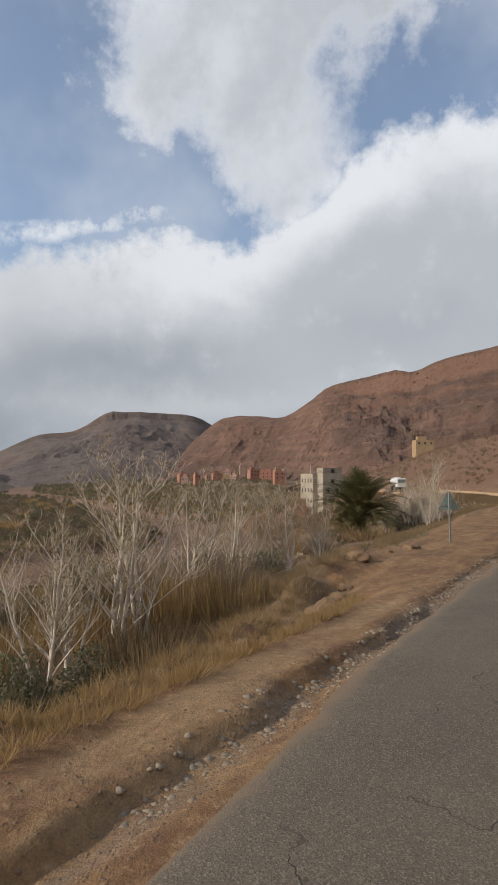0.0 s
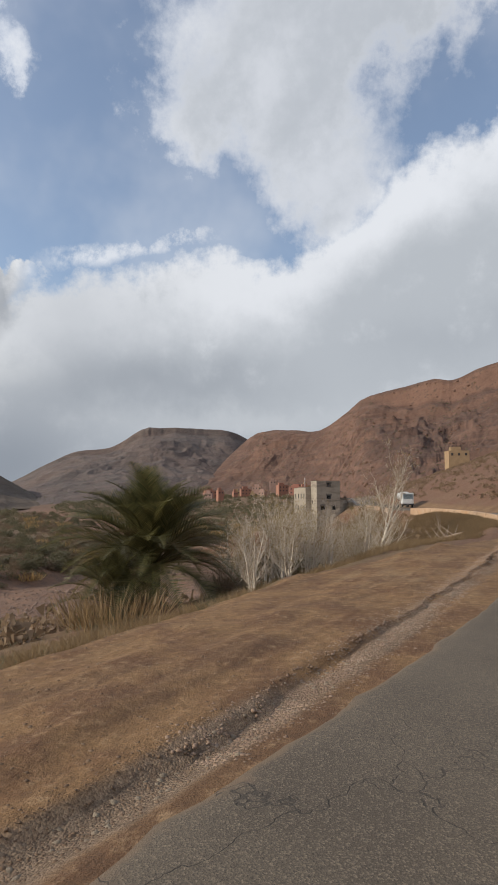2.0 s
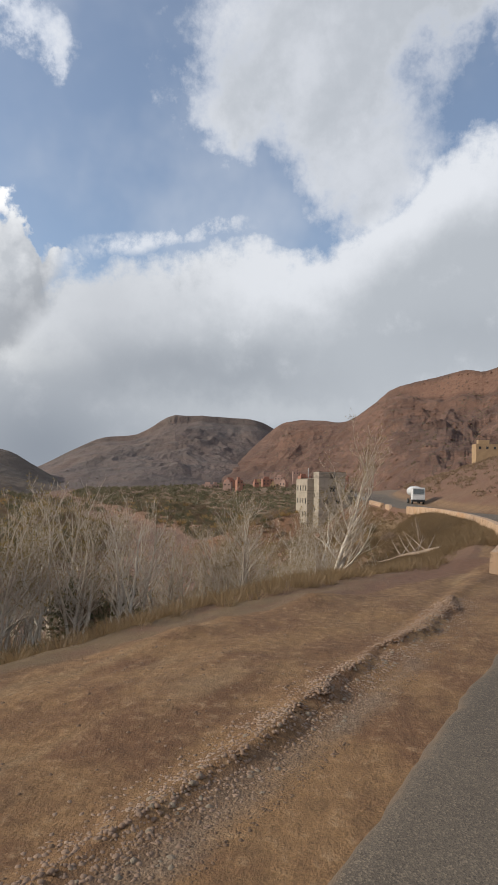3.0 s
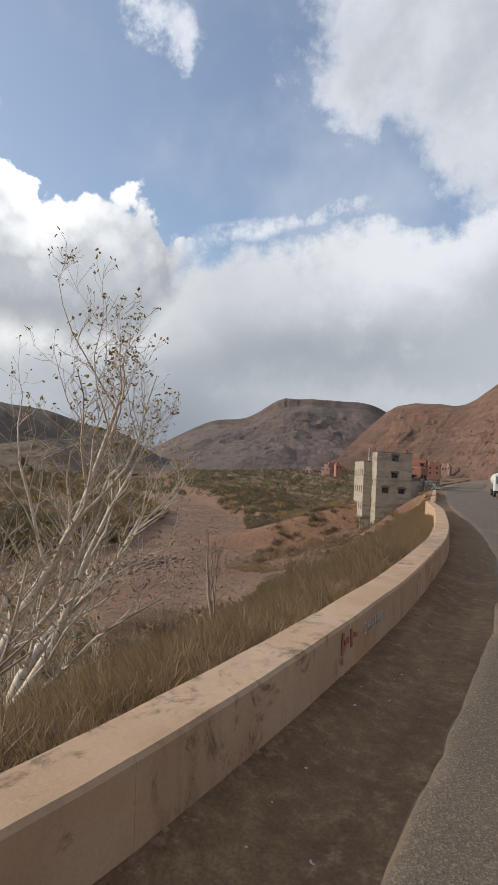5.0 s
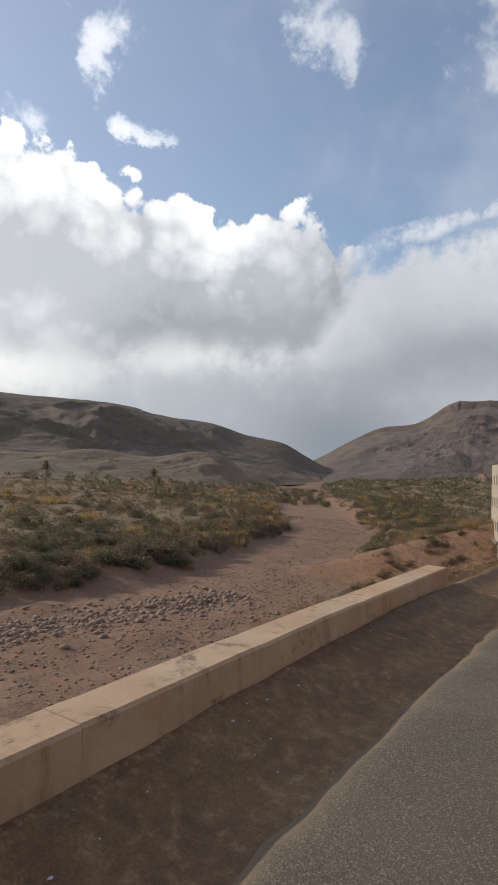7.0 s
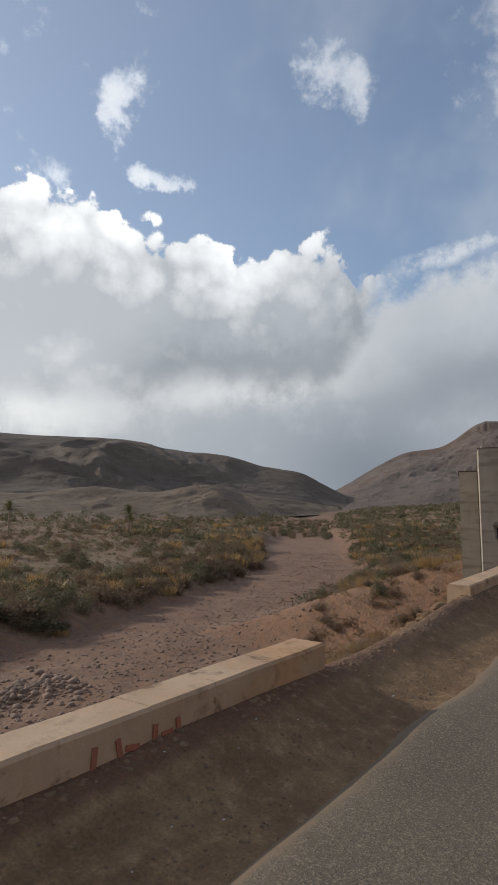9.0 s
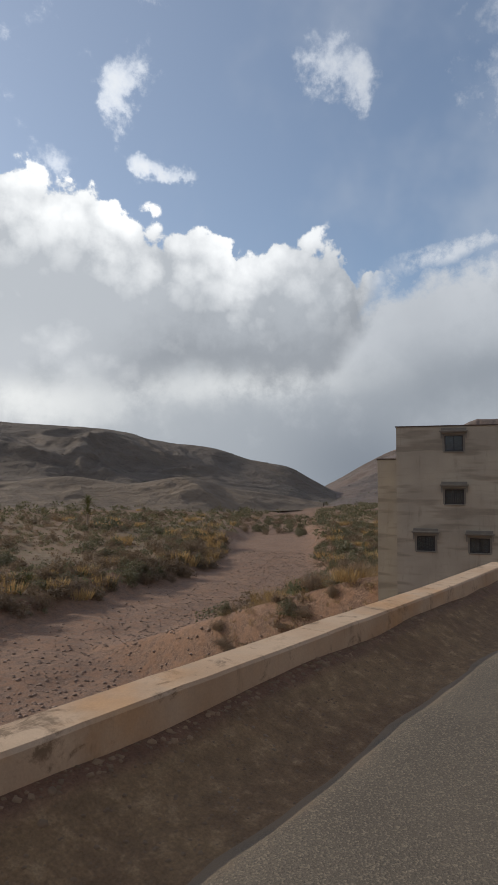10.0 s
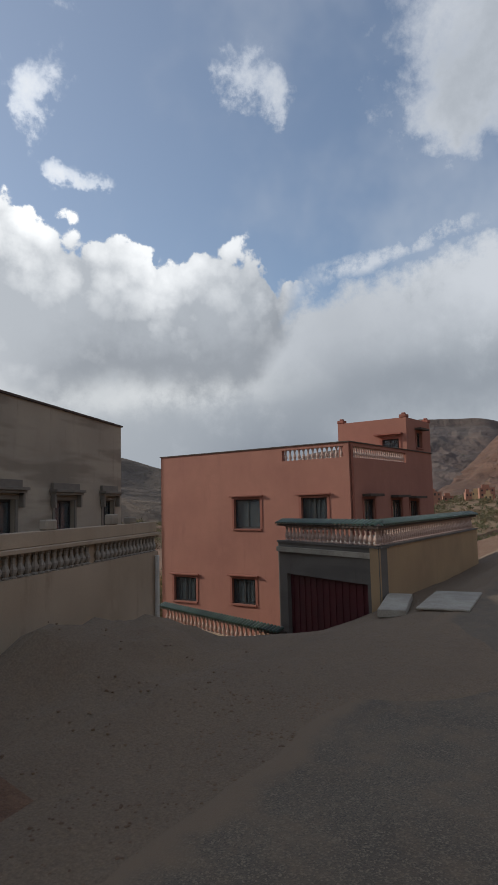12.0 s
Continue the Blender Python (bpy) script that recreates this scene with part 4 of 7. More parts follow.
def add_box(bm, lo, hi, m=None):
    vs = [bm.verts.new((x, y, z)) for x in (lo[0], hi[0]) for y in (lo[1], hi[1]) for z in (lo[2], hi[2])]
    for f in ((0, 1, 3, 2), (4, 6, 7, 5), (0, 4, 5, 1), (2, 3, 7, 6), (0, 2, 6, 4), (1, 5, 7, 3)):
        bm.faces.new([vs[i] for i in f])
    if m is not None:
        for v in vs:
            v.co = m @ v.co
    return vs


def boxes(*items, bevel=0.0):
    bm = bmesh.new()
    for lo, hi in items:
        add_box(bm, lo, hi)
    if bevel:
        bmesh.ops.bevel(bm, geom=bm.edges[:], offset=bevel, segments=1, affect="EDGES")
    return bm


def wall_panel(length, z0, z1, thick, holes=(), top=None):
    """A wall along x with its outer face on y = 0, and openings (x0, x1, za, zb) that go through it."""
    xs = sorted({0, length, *[h[0] for h in holes], *[h[1] for h in holes]})
    zs = sorted({z0, z1, *[h[2] for h in holes], *[h[3] for h in holes]})
    full = {}
    for i in range(len(xs) - 1):
        for k in range(len(zs) - 1):
            cx, cz = (xs[i] + xs[i + 1]) / 2, (zs[k] + zs[k + 1]) / 2
            full[i, k] = not any(a < cx < b and c < cz < d for a, b, c, d in holes)
    bm = bmesh.new()
    made = {}

    def v(i, y, k):
        if (i, y, k) not in made:
            made[i, y, k] = bm.verts.new((xs[i], y, zs[k]))
        return made[i, y, k]

    for (i, k), on in full.items():
        if not on:
            continue
        bm.faces.new((v(i, 0, k), v(i + 1, 0, k), v(i + 1, 0, k + 1), v(i, 0, k + 1)))
        bm.faces.new((v(i, thick, k + 1), v(i + 1, thick, k + 1), v(i + 1, thick, k), v(i, thick, k)))
        if not full.get((i - 1, k)):
            bm.faces.new((v(i, thick, k), v(i, 0, k), v(i, 0, k + 1), v(i, thick, k + 1)))
        if not full.get((i + 1, k)):
            bm.faces.new((v(i + 1, 0, k), v(i + 1, thick, k), v(i + 1, thick, k + 1), v(i + 1, 0, k + 1)))
        if not full.get((i, k - 1)):
            bm.faces.new((v(i, 0, k), v(i, thick, k), v(i + 1, thick, k), v(i + 1, 0, k)))
        if not full.get((i, k + 1)):
            bm.faces.new((v(i, 0, k + 1), v(i + 1, 0, k + 1), v(i + 1, thick, k + 1), v(i, thick, k + 1)))
    return bm


def window(parent, wall, x0, x1, z0, z1, trim, bars=0, hood=True, name="window", mullions=1, surround=True):
    """A window in a wall's opening: frame with panes, grille, sill and a hood with drops at its ends."""
    w, h = x1 - x0, z1 - z0
    m = wall @ pose(x0, 0, z0)
    t = 0.05
    cells = [((0, 0.10, 0), (w, 0.15, t)), ((0, 0.10, h - t), (w, 0.15, h)), ((0, 0.10, t), (t, 0.15, h - t)), ((w - t, 0.10, t), (w, 0.15, h - t))]
    for k in range(mullions):
        c = w * (k + 1) / (mullions + 1)
        cells.append(((c - t / 2, 0.10, t), (c + t / 2, 0.15, h - t)))
    win = part(name, boxes(*cells), M_DARK_METAL, parent, "", m)
    edges = [t] + [w * (k + 1) / (mullions + 1) for k in range(mullions)] + [w - t]
    for a, b in zip(edges[:-1], edges[1:]):
        part("pane", boxes(((a, 0.122, t), (b, 0.128, h - t))), M_GLASS, win)
    if bars:
        me = None
        for k in range(bars):
            x = w * (k + 0.5) / bars
            if me is None:
                g = part("grille_bar", boxes(((-0.009, 0.03, 0), (0.009, 0.048, h))), M_DARK_METAL, win, "", pose(x, 0, 0))
                me = g.data
            else:
                link_mesh("grille_bar", me, M_DARK_METAL, win, pose(x, 0, 0))
    part("sill", boxes(((-0.06, -0.06, -0.07), (w + 0.06, 0.1, -0.005)), bevel=0.008), trim, win)
    if surround:
        part("surround", boxes(((-0.11, -0.022, 0), (-0.003, 0.02, h)), ((w + 0.003, -0.022, 0), (w + 0.11, 0.02, h)), ((-0.11, -0.022, h + 0.003), (w + 0.11, 0.02, h + 0.09))), trim, win)
    if hood:
        part("hood", boxes(((-0.22, -0.17, h + 0.13), (w + 0.22, -0.003, h + 0.19)), ((-0.26, -0.22, h + 0.192), (w + 0.26, -0.003, h + 0.26)), ((-0.20, -0.14, h - 0.18), (-0.12, -0.024, h + 0.128)),
                           ((w + 0.12, -0.14, h - 0.18), (w + 0.20, -0.024, h + 0.128)), ((-0.18, -0.08, h + 0.262), (w + 0.18, -0.003, h + 0.42)), bevel=0.006), trim, win)
    return win


def lathe(profile, n=8):
    """A turned shape from (radius, height) pairs."""
    bm = bmesh.new()
    rings = []
    for r, z in profile:
        rings.append([bm.verts.new((r * math.cos(2 * math.pi * k / n), r * math.sin(2 * math.pi * k / n), z)) for k in range(n)])
    for a, b in zip(rings[:-1], rings[1:]):
        for k in range(n):
            bm.faces.new((a[k], a[(k + 1) % n], b[(k + 1) % n], b[k]))
    bm.faces.new(rings[0][::-1])
    bm.faces.new(rings[-1])
    return bm


def baluster_mesh(name, h, mat):
    bm = lathe([(0.062, 0), (0.062, 0.05 * h), (0.035, 0.10 * h), (0.060, 0.26 * h), (0.066, 0.36 * h), (0.030, 0.62 * h), (0.036, 0.85 * h), (0.055, 0.90 * h), (0.055, h)], 8)
    me = bpy.data.meshes.new(name)
    bm.to_mesh(me)
    bm.free()
    me.materials.append(mat)
    return me


def baluster_row(parent, me, frame_m, x0, x1, y, z, step=0.2):
    n = max(1, int((x1 - x0) / step))
    for k in range(n):
        link_mesh("baluster", me, None, parent, frame_m @ pose(x0 + (k + 0.5) * (x1 - x0) / n, y, z))


def tile_mesh():
    """One half-round roof tile, 0.15 wide, sloping to both sides of a wall top."""
    bm = bmesh.new()
    rows = []
    for y in (0.0, 0.26):
        rows.append([bm.verts.new((0.07 * math.cos(a), y, 0.06 * math.sin(a) + (0.10 if y else 0.0))) for a in np.linspace(0, math.pi, 6)])
        rows.append([bm.verts.new((0.055 * math.cos(a), y, 0.045 * math.sin(a) + (0.10 if y else 0.0))) for a in np.linspace(0, math.pi, 6)])
    o0, i0, o1, i1 = rows
    for k in range(5):
        bm.faces.new((o0[k], o0[k + 1], o1[k + 1], o1[k]))
        bm.faces.new((i0[k + 1], i0[k], i1[k], i1[k + 1]))
        bm.faces.new((o0[k + 1], o0[k], i0[k], i0[k + 1]))
    me = bpy.data.meshes.new("tile")
    bm.to_mesh(me)
    bm.free()
    me.materials.append(M_GREEN_TILE)
    return me


TILE = tile_mesh()


def tile_row(parent, frame_m, x0, x1, y, z, slope_z=0.0):
    n = int((x1 - x0) / 0.15)
    for k in range(n):
        u = (k + 0.5) / n
        link_mesh("tile", TILE, None, parent, frame_m @ pose(x0 + u * (x1 - x0), y - 0.13, z + slope_z * u))


def axes(px, py, dx, dy, z=0.0):
    """The pose with x along (dx, dy) in the plan."""
    return pose(px, py, z, 0, 0, math.degrees(math.atan2(dy, dx)))


# ---------------------------------------------------------------- parapets along the road
def wall_side(x):
    return float(np.interp(x, WALL_X, WALL_L))


def parapet(x0, x1, label, break_start=0.0, break_end=0.0, block=2.7):
    cx, cy = beside((x0 + x1) / 2, wall_side((x0 + x1) / 2))
    root = thing("parapet_wall", pose(cx, cy, 0), label, "parapet wall", "roadside parapets")
    n = max(1, round((x1 - x0) / block))
    for k in range(n):
        a, b = x0 + (x1 - x0) * k / n, x0 + (x1 - x0) * (k + 1) / n
        lift = 0.008 * (random.random() - 0.5)
        rows = []
        for x in np.linspace(a + 0.0015, b - 0.0015, max(4, int((b - a) / 0.3))):
            s = wall_side(x)
            z = float(road_z(x))
            top = z + 0.60 + lift + 0.012 * (value_noise(x * 2.1, 3.3, 5) - 0.5)
            if break_start and x - x0 < break_start:
                top -= 0.55 * (1 - (x - x0) / break_start) ** 1.5
            if break_end and x1 - x < break_end:
                top -= 0.30 * (1 - (x1 - x) / break_end) ** 1.5
            w = 0.012 * (value_noise(x * 1.7, 9.1, 7) - 0.5)
            low = min(z - 0.35, height(*beside(x, s + 0.4)) - 0.3)
            prof = [(s - 0.03 + w, z - 0.35), (s - 0.015 + w, z + 0.12), (s + w, top - 0.03), (s + 0.025 + w, top), (s + 0.42 + w, top + 0.006), (s + 0.448 + w, top - 0.03), (s + 0.47 + w, low)]
            rows.append([(*beside(x, l), h) for l, h in prof])
        bm = bmesh.new()
        vs = [[bm.verts.new((p[0] - cx, p[1] - cy, p[2])) for p in r] for r in rows]
        for r, q in zip(vs[:-1], vs[1:]):
            for i in range(len(r) - 1):
                bm.faces.new((r[i], q[i], q[i + 1], r[i + 1]))
        bm.faces.new(vs[0])
        bm.faces.new(vs[-1][::-1])
        part("wall_segment", bm, M_WALL, root)
    return root


wall_long = parapet(-63.5, -9.6, "long ochre rendered parapet wall with stained base beside the road")
wall_mid = parapet(7.7, 13.3, "short ochre parapet wall with red painted marks and a crumbled end", 1.5, 0.0)
wall_last = parapet(19.1, 39.5, "ochre rendered parapet wall with dark damp stains", 0.0, 0.5)


def painted_marks(wall, x0):
    """Unreadable red strokes on the face of a parapet."""
    bm = bmesh.new()
    for u, w, h, tilt in ((0.0, 0.05, 0.22, 8), (0.25, 0.05, 0.21, -12), (0.38, 0.14, 0.045, 10), (0.62, 0.05, 0.21, 6), (0.76, 0.13, 0.045, 0), (0.9, 0.05, 0.18, -8)):
        x = x0 + u
        px, py = beside(x, wall_side(x) - 0.02)
        c = wall.matrix_basis.translation
        m = axes(px - c.x, py - c.y, 1.0, 0.02, float(road_z(x)) + 0.36) @ pose(0, 0, 0, 0, tilt, 0)
        add_box(bm, (-w / 2, -0.006, -h / 2), (w / 2, 0.004, h / 2), m)
    part("painted_mark", bm, M_RED_PAINT, wall, "faded red paint strokes")


painted_marks(wall_mid, 9.9)
painted_marks(wall_last, 38.1)


def wall_writing():
    """White capitals and two red strokes on the long wall's face."""
    x = -45.9
    c = wall_long.matrix_basis.translation
    dx, dy = beside(x + 0.5, wall_side(x + 0.5))[0] - beside(x - 0.5, wall_side(x - 0.5))[0], beside(x + 0.5, wall_side(x + 0.5))[1] - beside(x - 0.5, wall_side(x - 0.5))[1]
    px, py = beside(x, wall_side(x) - 0.012)
    m = axes(px - c.x, py - c.y, dx, dy, float(road_z(x)) + 0.34)
    cu = bpy.data.curves.new("writing", "FONT")
    cu.body, cu.size, cu.extrude = "OH.63 BIS", 0.2, 0.003
    text = new("writing", cu)
    me = bpy.data.meshes.new_from_object(text.evaluated_get(bpy.context.evaluated_depsgraph_get()))
    bpy.data.objects.remove(text)
    link_mesh("writing", me, M_PIPE, wall_long, m @ pose(0, 0, 0, 90, 0, 0), "hand-painted white capitals")
    bm = bmesh.new()
    for u, w, h, tilt in ((-0.75, 0.05, 0.22, 8), (-0.62, 0.16, 0.05, 0), (-0.45, 0.05, 0.2, -10), (-0.3, 0.12, 0.05, 15)):
        add_box(bm, (-w / 2, -0.004, -h / 2), (w / 2, 0.006, h / 2), m @ pose(u, 0, 0.08, 0, tilt, 0))
    part("painted_mark", bm, M_RED_PAINT, wall_long, "faded red paint strokes")


wall_writing()


# ---------------------------------------------------------------- the grey house
HOUSE = axes(56.01, 7.435, 0.949, 0.316)


def grey_house():
    root = thing("grey_house", HOUSE, "unfinished grey cement house of three storeys above a riverbank", "house")
    W = Matrix(((0, 1, 0, 0), (-1, 0, 0, 0), (0, 0, 1, 0), (0, 0, 0, 1)))
    S = pose(0, -6.04, 0)
    low, t = -13.0, 0.2
    wins = [(2.63, 3.61, 4.82, 5.70, 0), (2.61, 3.61, 1.90, 2.71, 9), (1.07, 2.05, -0.71, 0.11, 10), (3.87, 4.89, -0.73, 0.06, 10)]
    part("wall", wall_panel(6.04, low, 6.22, t, [w[:4] for w in wins]), M_GREY, root, "", W)
    for a, b, c, d, n in wins:
        window(root, W, a, b, c, d, M_GREY_TRIM, n, True)
    # the side towards the road: tower, then the lower wing
    part("wall", wall_panel(3.8, low, 6.22, t, [(0.57, 1.58, 4.82, 5.71), (0.2, 2.2, 1.15, 3.15)]), M_GREY, root, "", S @ pose(t, 0, 0))
    window(root, S @ pose(t, 0, 0), 0.57, 1.58, 4.82, 5.71, M_GREY_TRIM, 0, False)
    doors = [(0.3, 1.5, 1.15, 2.9), (3.7, 4.75, 1.75, 2.6), (6.45, 7.45, 1.75, 2.58), (9.2, 9.9, 1.85, 2.58)]
    part("wall", wall_panel(10.5, low, 4.82, t, doors), M_GREY, root, "", S @ pose(4.0, 0, 0))
    shutter = part("shutter_door", boxes(((0.22, 0.06, 1.15), (1.18, 0.11, 3.13)), ((1.2, 0.06, 1.15), (2.18, 0.11, 3.13))), M_SHUTTER, root, "blue-grey metal double shutter door", S @ pose(t, 0, 0))
    part("slat", boxes(*[((0.26, 0.045, 1.2 + 0.13 * k), (1.14, 0.058, 1.29 + 0.13 * k)) for k in range(15)]), M_SHUTTER, shutter)
    part("handle", boxes(((1.22, 0.02, 2.0), (1.25, 0.058, 2.25))), M_DARK_METAL, shutter)
    part("canopy", boxes(((0.0, -0.5, 3.52), (3.1, -0.003, 3.60)), ((-0.05, -0.55, 3.602), (3.15, -0.003, 3.72)), bevel=0.01), M_GREY_TRIM, root, "", S @ pose(t, 0, 0))
    d = part("house_door", boxes(((0.32, 0.08, 1.15), (1.48, 0.13, 2.88))), M_DARK_METAL, root, "", S @ pose(4.0, 0, 0))
    part("canopy", boxes(((0.05, -0.4, 3.05), (2.6, -0.003, 3.12)), ((0.0, -0.45, 3.122), (2.65, -0.003, 3.24)), bevel=0.01), M_GREY_TRIM, root, "", S @ pose(4.0, 0, 0))
    for a, b, c, e in doors[1:]:
        window(root, S @ pose(4.0, 0, 0), a, b, c, e, M_GREY_TRIM, 0, True)
    # river side and back
    N = pose(14.5, 0, 0, 0, 0, 180)
    part("wall", wall_panel(10.3, low, 4.82, t), M_GREY, root, "", N)
    part("wall", wall_panel(3.98, low, 6.22, t, [(0.8, 1.4, 0.6, 1.5), (0.8, 1.4, -2.6, -1.7)]), M_GREY, root, "", pose(4.18, 0, 0, 0, 0, 180))
    E = Matrix(((0, -1, 0, 14.5), (1, 0, 0, -5.84), (0, 0, 1, 0), (0, 0, 0, 1)))
    part("wall", wall_panel(5.64, low, 4.82, t), M_GREY, root, "", E)
    part("wall", wall_panel(5.64, 4.6, 6.22, t), M_GREY, root, "", Matrix(((0, -1, 0, 4.0), (1, 0, 0, -5.84), (0, 0, 1, 0), (0, 0, 0, 1))))
    part("roof", boxes(((0.2, -5.84, 5.95), (3.8, -0.2, 6.1))), M_GREY_TRIM, root)
    part("roof", boxes(((4.0, -5.84, 4.5), (14.3, -0.2, 4.62))), M_GREY_TRIM, root)
    part("floor_slab", boxes(((0.2, -5.84, 0.9), (14.3, -0.2, 1.05)), ((0.2, -5.84, 3.6), (3.8, -0.2, 3.75))), M_GREY_TRIM, root)
    part("roof_edge", boxes(((-0.05, -6.09, 6.222), (4.05, -5.8, 6.27)), ((-0.05, -5.8, 6.222), (0.24, -0.24, 6.27)), ((-0.05, -0.24, 6.222), (4.05, 0.05, 6.27)), ((3.76, -5.8, 6.222), (4.05, -0.24, 6.27))), M_COPING, root, "dark roof edge")
    part("roof_edge", boxes(((4.06, -6.09, 4.822), (14.55, -5.8, 4.87)), ((14.26, -5.8, 4.822), (14.55, 0.05, 4.87)), ((4.06, -0.24, 4.822), (14.25, 0.05, 4.87))), M_COPING, root, "dark roof edge")
    # the annex that stands out towards the river on columns
    A = Matrix(((0, 1, 0, 3.9), (-1, 0, 0, 1.5), (0, 0, 1, 0), (0, 0, 0, 1)))
    part("annex_wall", wall_panel(1.45, -5.2, 4.6, t), M_GREY, root, "", A)
    R = pose(13.2, 1.5, 0, 0, 0, 180)
    holes = [(1.0 + 2.2 * i, 1.75 + 2.2 * i, z, z + 1.15) for i in range(4) for z in (-3.9, -0.9, 2.0)]
    part("annex_wall", wall_panel(9.1, -5.2, 4.6, t, holes), M_GREY_LIT, root, "pale sunlit cement wall", R)
    for a, b, c, e in holes:
        window(root, R, a, b, c, e, M_GREY_TRIM, 0, False, surround=False, mullions=0)
    part("annex_wall", wall_panel(1.25, -5.2, 4.6, t), M_GREY, root, "", Matrix(((0, -1, 0, 13.2), (1, 0, 0, 0.03), (0, 0, 1, 0), (0, 0, 0, 1))))
    part("annex_roof", boxes(((3.85, 0.06, 4.602), (13.25, 1.55, 4.68))), M_COPING, root)
    part("annex_floor", boxes(((3.7, 0.06, -5.45), (13.4, 1.8, -5.202))), M_GREY_TRIM, root)
    part("base_wall", boxes(((4.0, 0.03, -13.0), (13.0, 1.0, -5.453))), M_GREY, root, "plain cement base below the annex")
    for k in range(5):
        part("column", boxes(((4.2 + 2.1 * k, 1.05, -12), (4.5 + 2.1 * k, 1.35, -5.452)), bevel=0.02), M_GREY, root)
    part("chimney_pipe", lathe([(0.07, 0), (0.07, 2.6)], 8), M_WHITE_PAINT, root, "white vent pipe", pose(10.5, -0.6, 4.62))
    part("antenna_mast", boxes(((8.0, -5.98, 4.88), (8.05, -5.93, 5.15)), ((6.3, -5.98, 5.10), (8.05, -5.95, 5.13))), M_DARK_METAL, root)


# copy of the cement render with the river side's sunlight put into its colour
M_GREY_LIT = material("sunlit_cement_render", plaster_fill((0.42, 0.36, 0.28), (0.36, 0.31, 0.24), (0.24, 0.20, 0.16), 0.5, 0.3))
grey_house()

BAL_GREY = baluster_mesh("baluster", 0.46, M_BALUSTER)
BAL_PINK = baluster_mesh("baluster", 0.40, M_BALUSTER_PINK)


def terrace():
    """The raised terrace before the grey house, with its balustrade."""
    m = axes(57.92, 1.708, 2.69, -1.84)
    root = thing("terrace_wall", m, "grey cement terrace wall with a balustrade, in front of the house", "terrace")
    part("retaining_wall", wall_panel(3.25, -3.5, 1.5, 0.25), M_GREY, root)
    part("rail", boxes(((0.0, -0.05, 1.965), (3.27, 0.28, 2.07)), bevel=0.012), M_GREY_TRIM, root)
    part("corner_pier", boxes(((2.62, -0.02, 1.502), (3.27, 0.27, 1.962))), M_GREY, root)
    baluster_row(root, BAL_GREY, Matrix(), 0.1, 2.6, 0.12, 1.503, 0.2)
    bm = bmesh.new()
    flat = [(58.1, 1.75), (60.6, 0.2), (67.4, 2.05), (71.3, 6.0)]
    inv = m.inverted()
    v = [[bm.verts.new(inv @ Vector((x, y, z))) for x, y in flat] for z in (0.95, 1.1)]
    bm.faces.new(v[1])
    bm.faces.new(v[0][::-1])
    for k in range(4):
        bm.faces.new((v[0][k], v[0][(k + 1) % 4], v[1][(k + 1) % 4], v[1][k]))
    part("terrace_floor", bm, M_CONCRETE, root)


terrace()


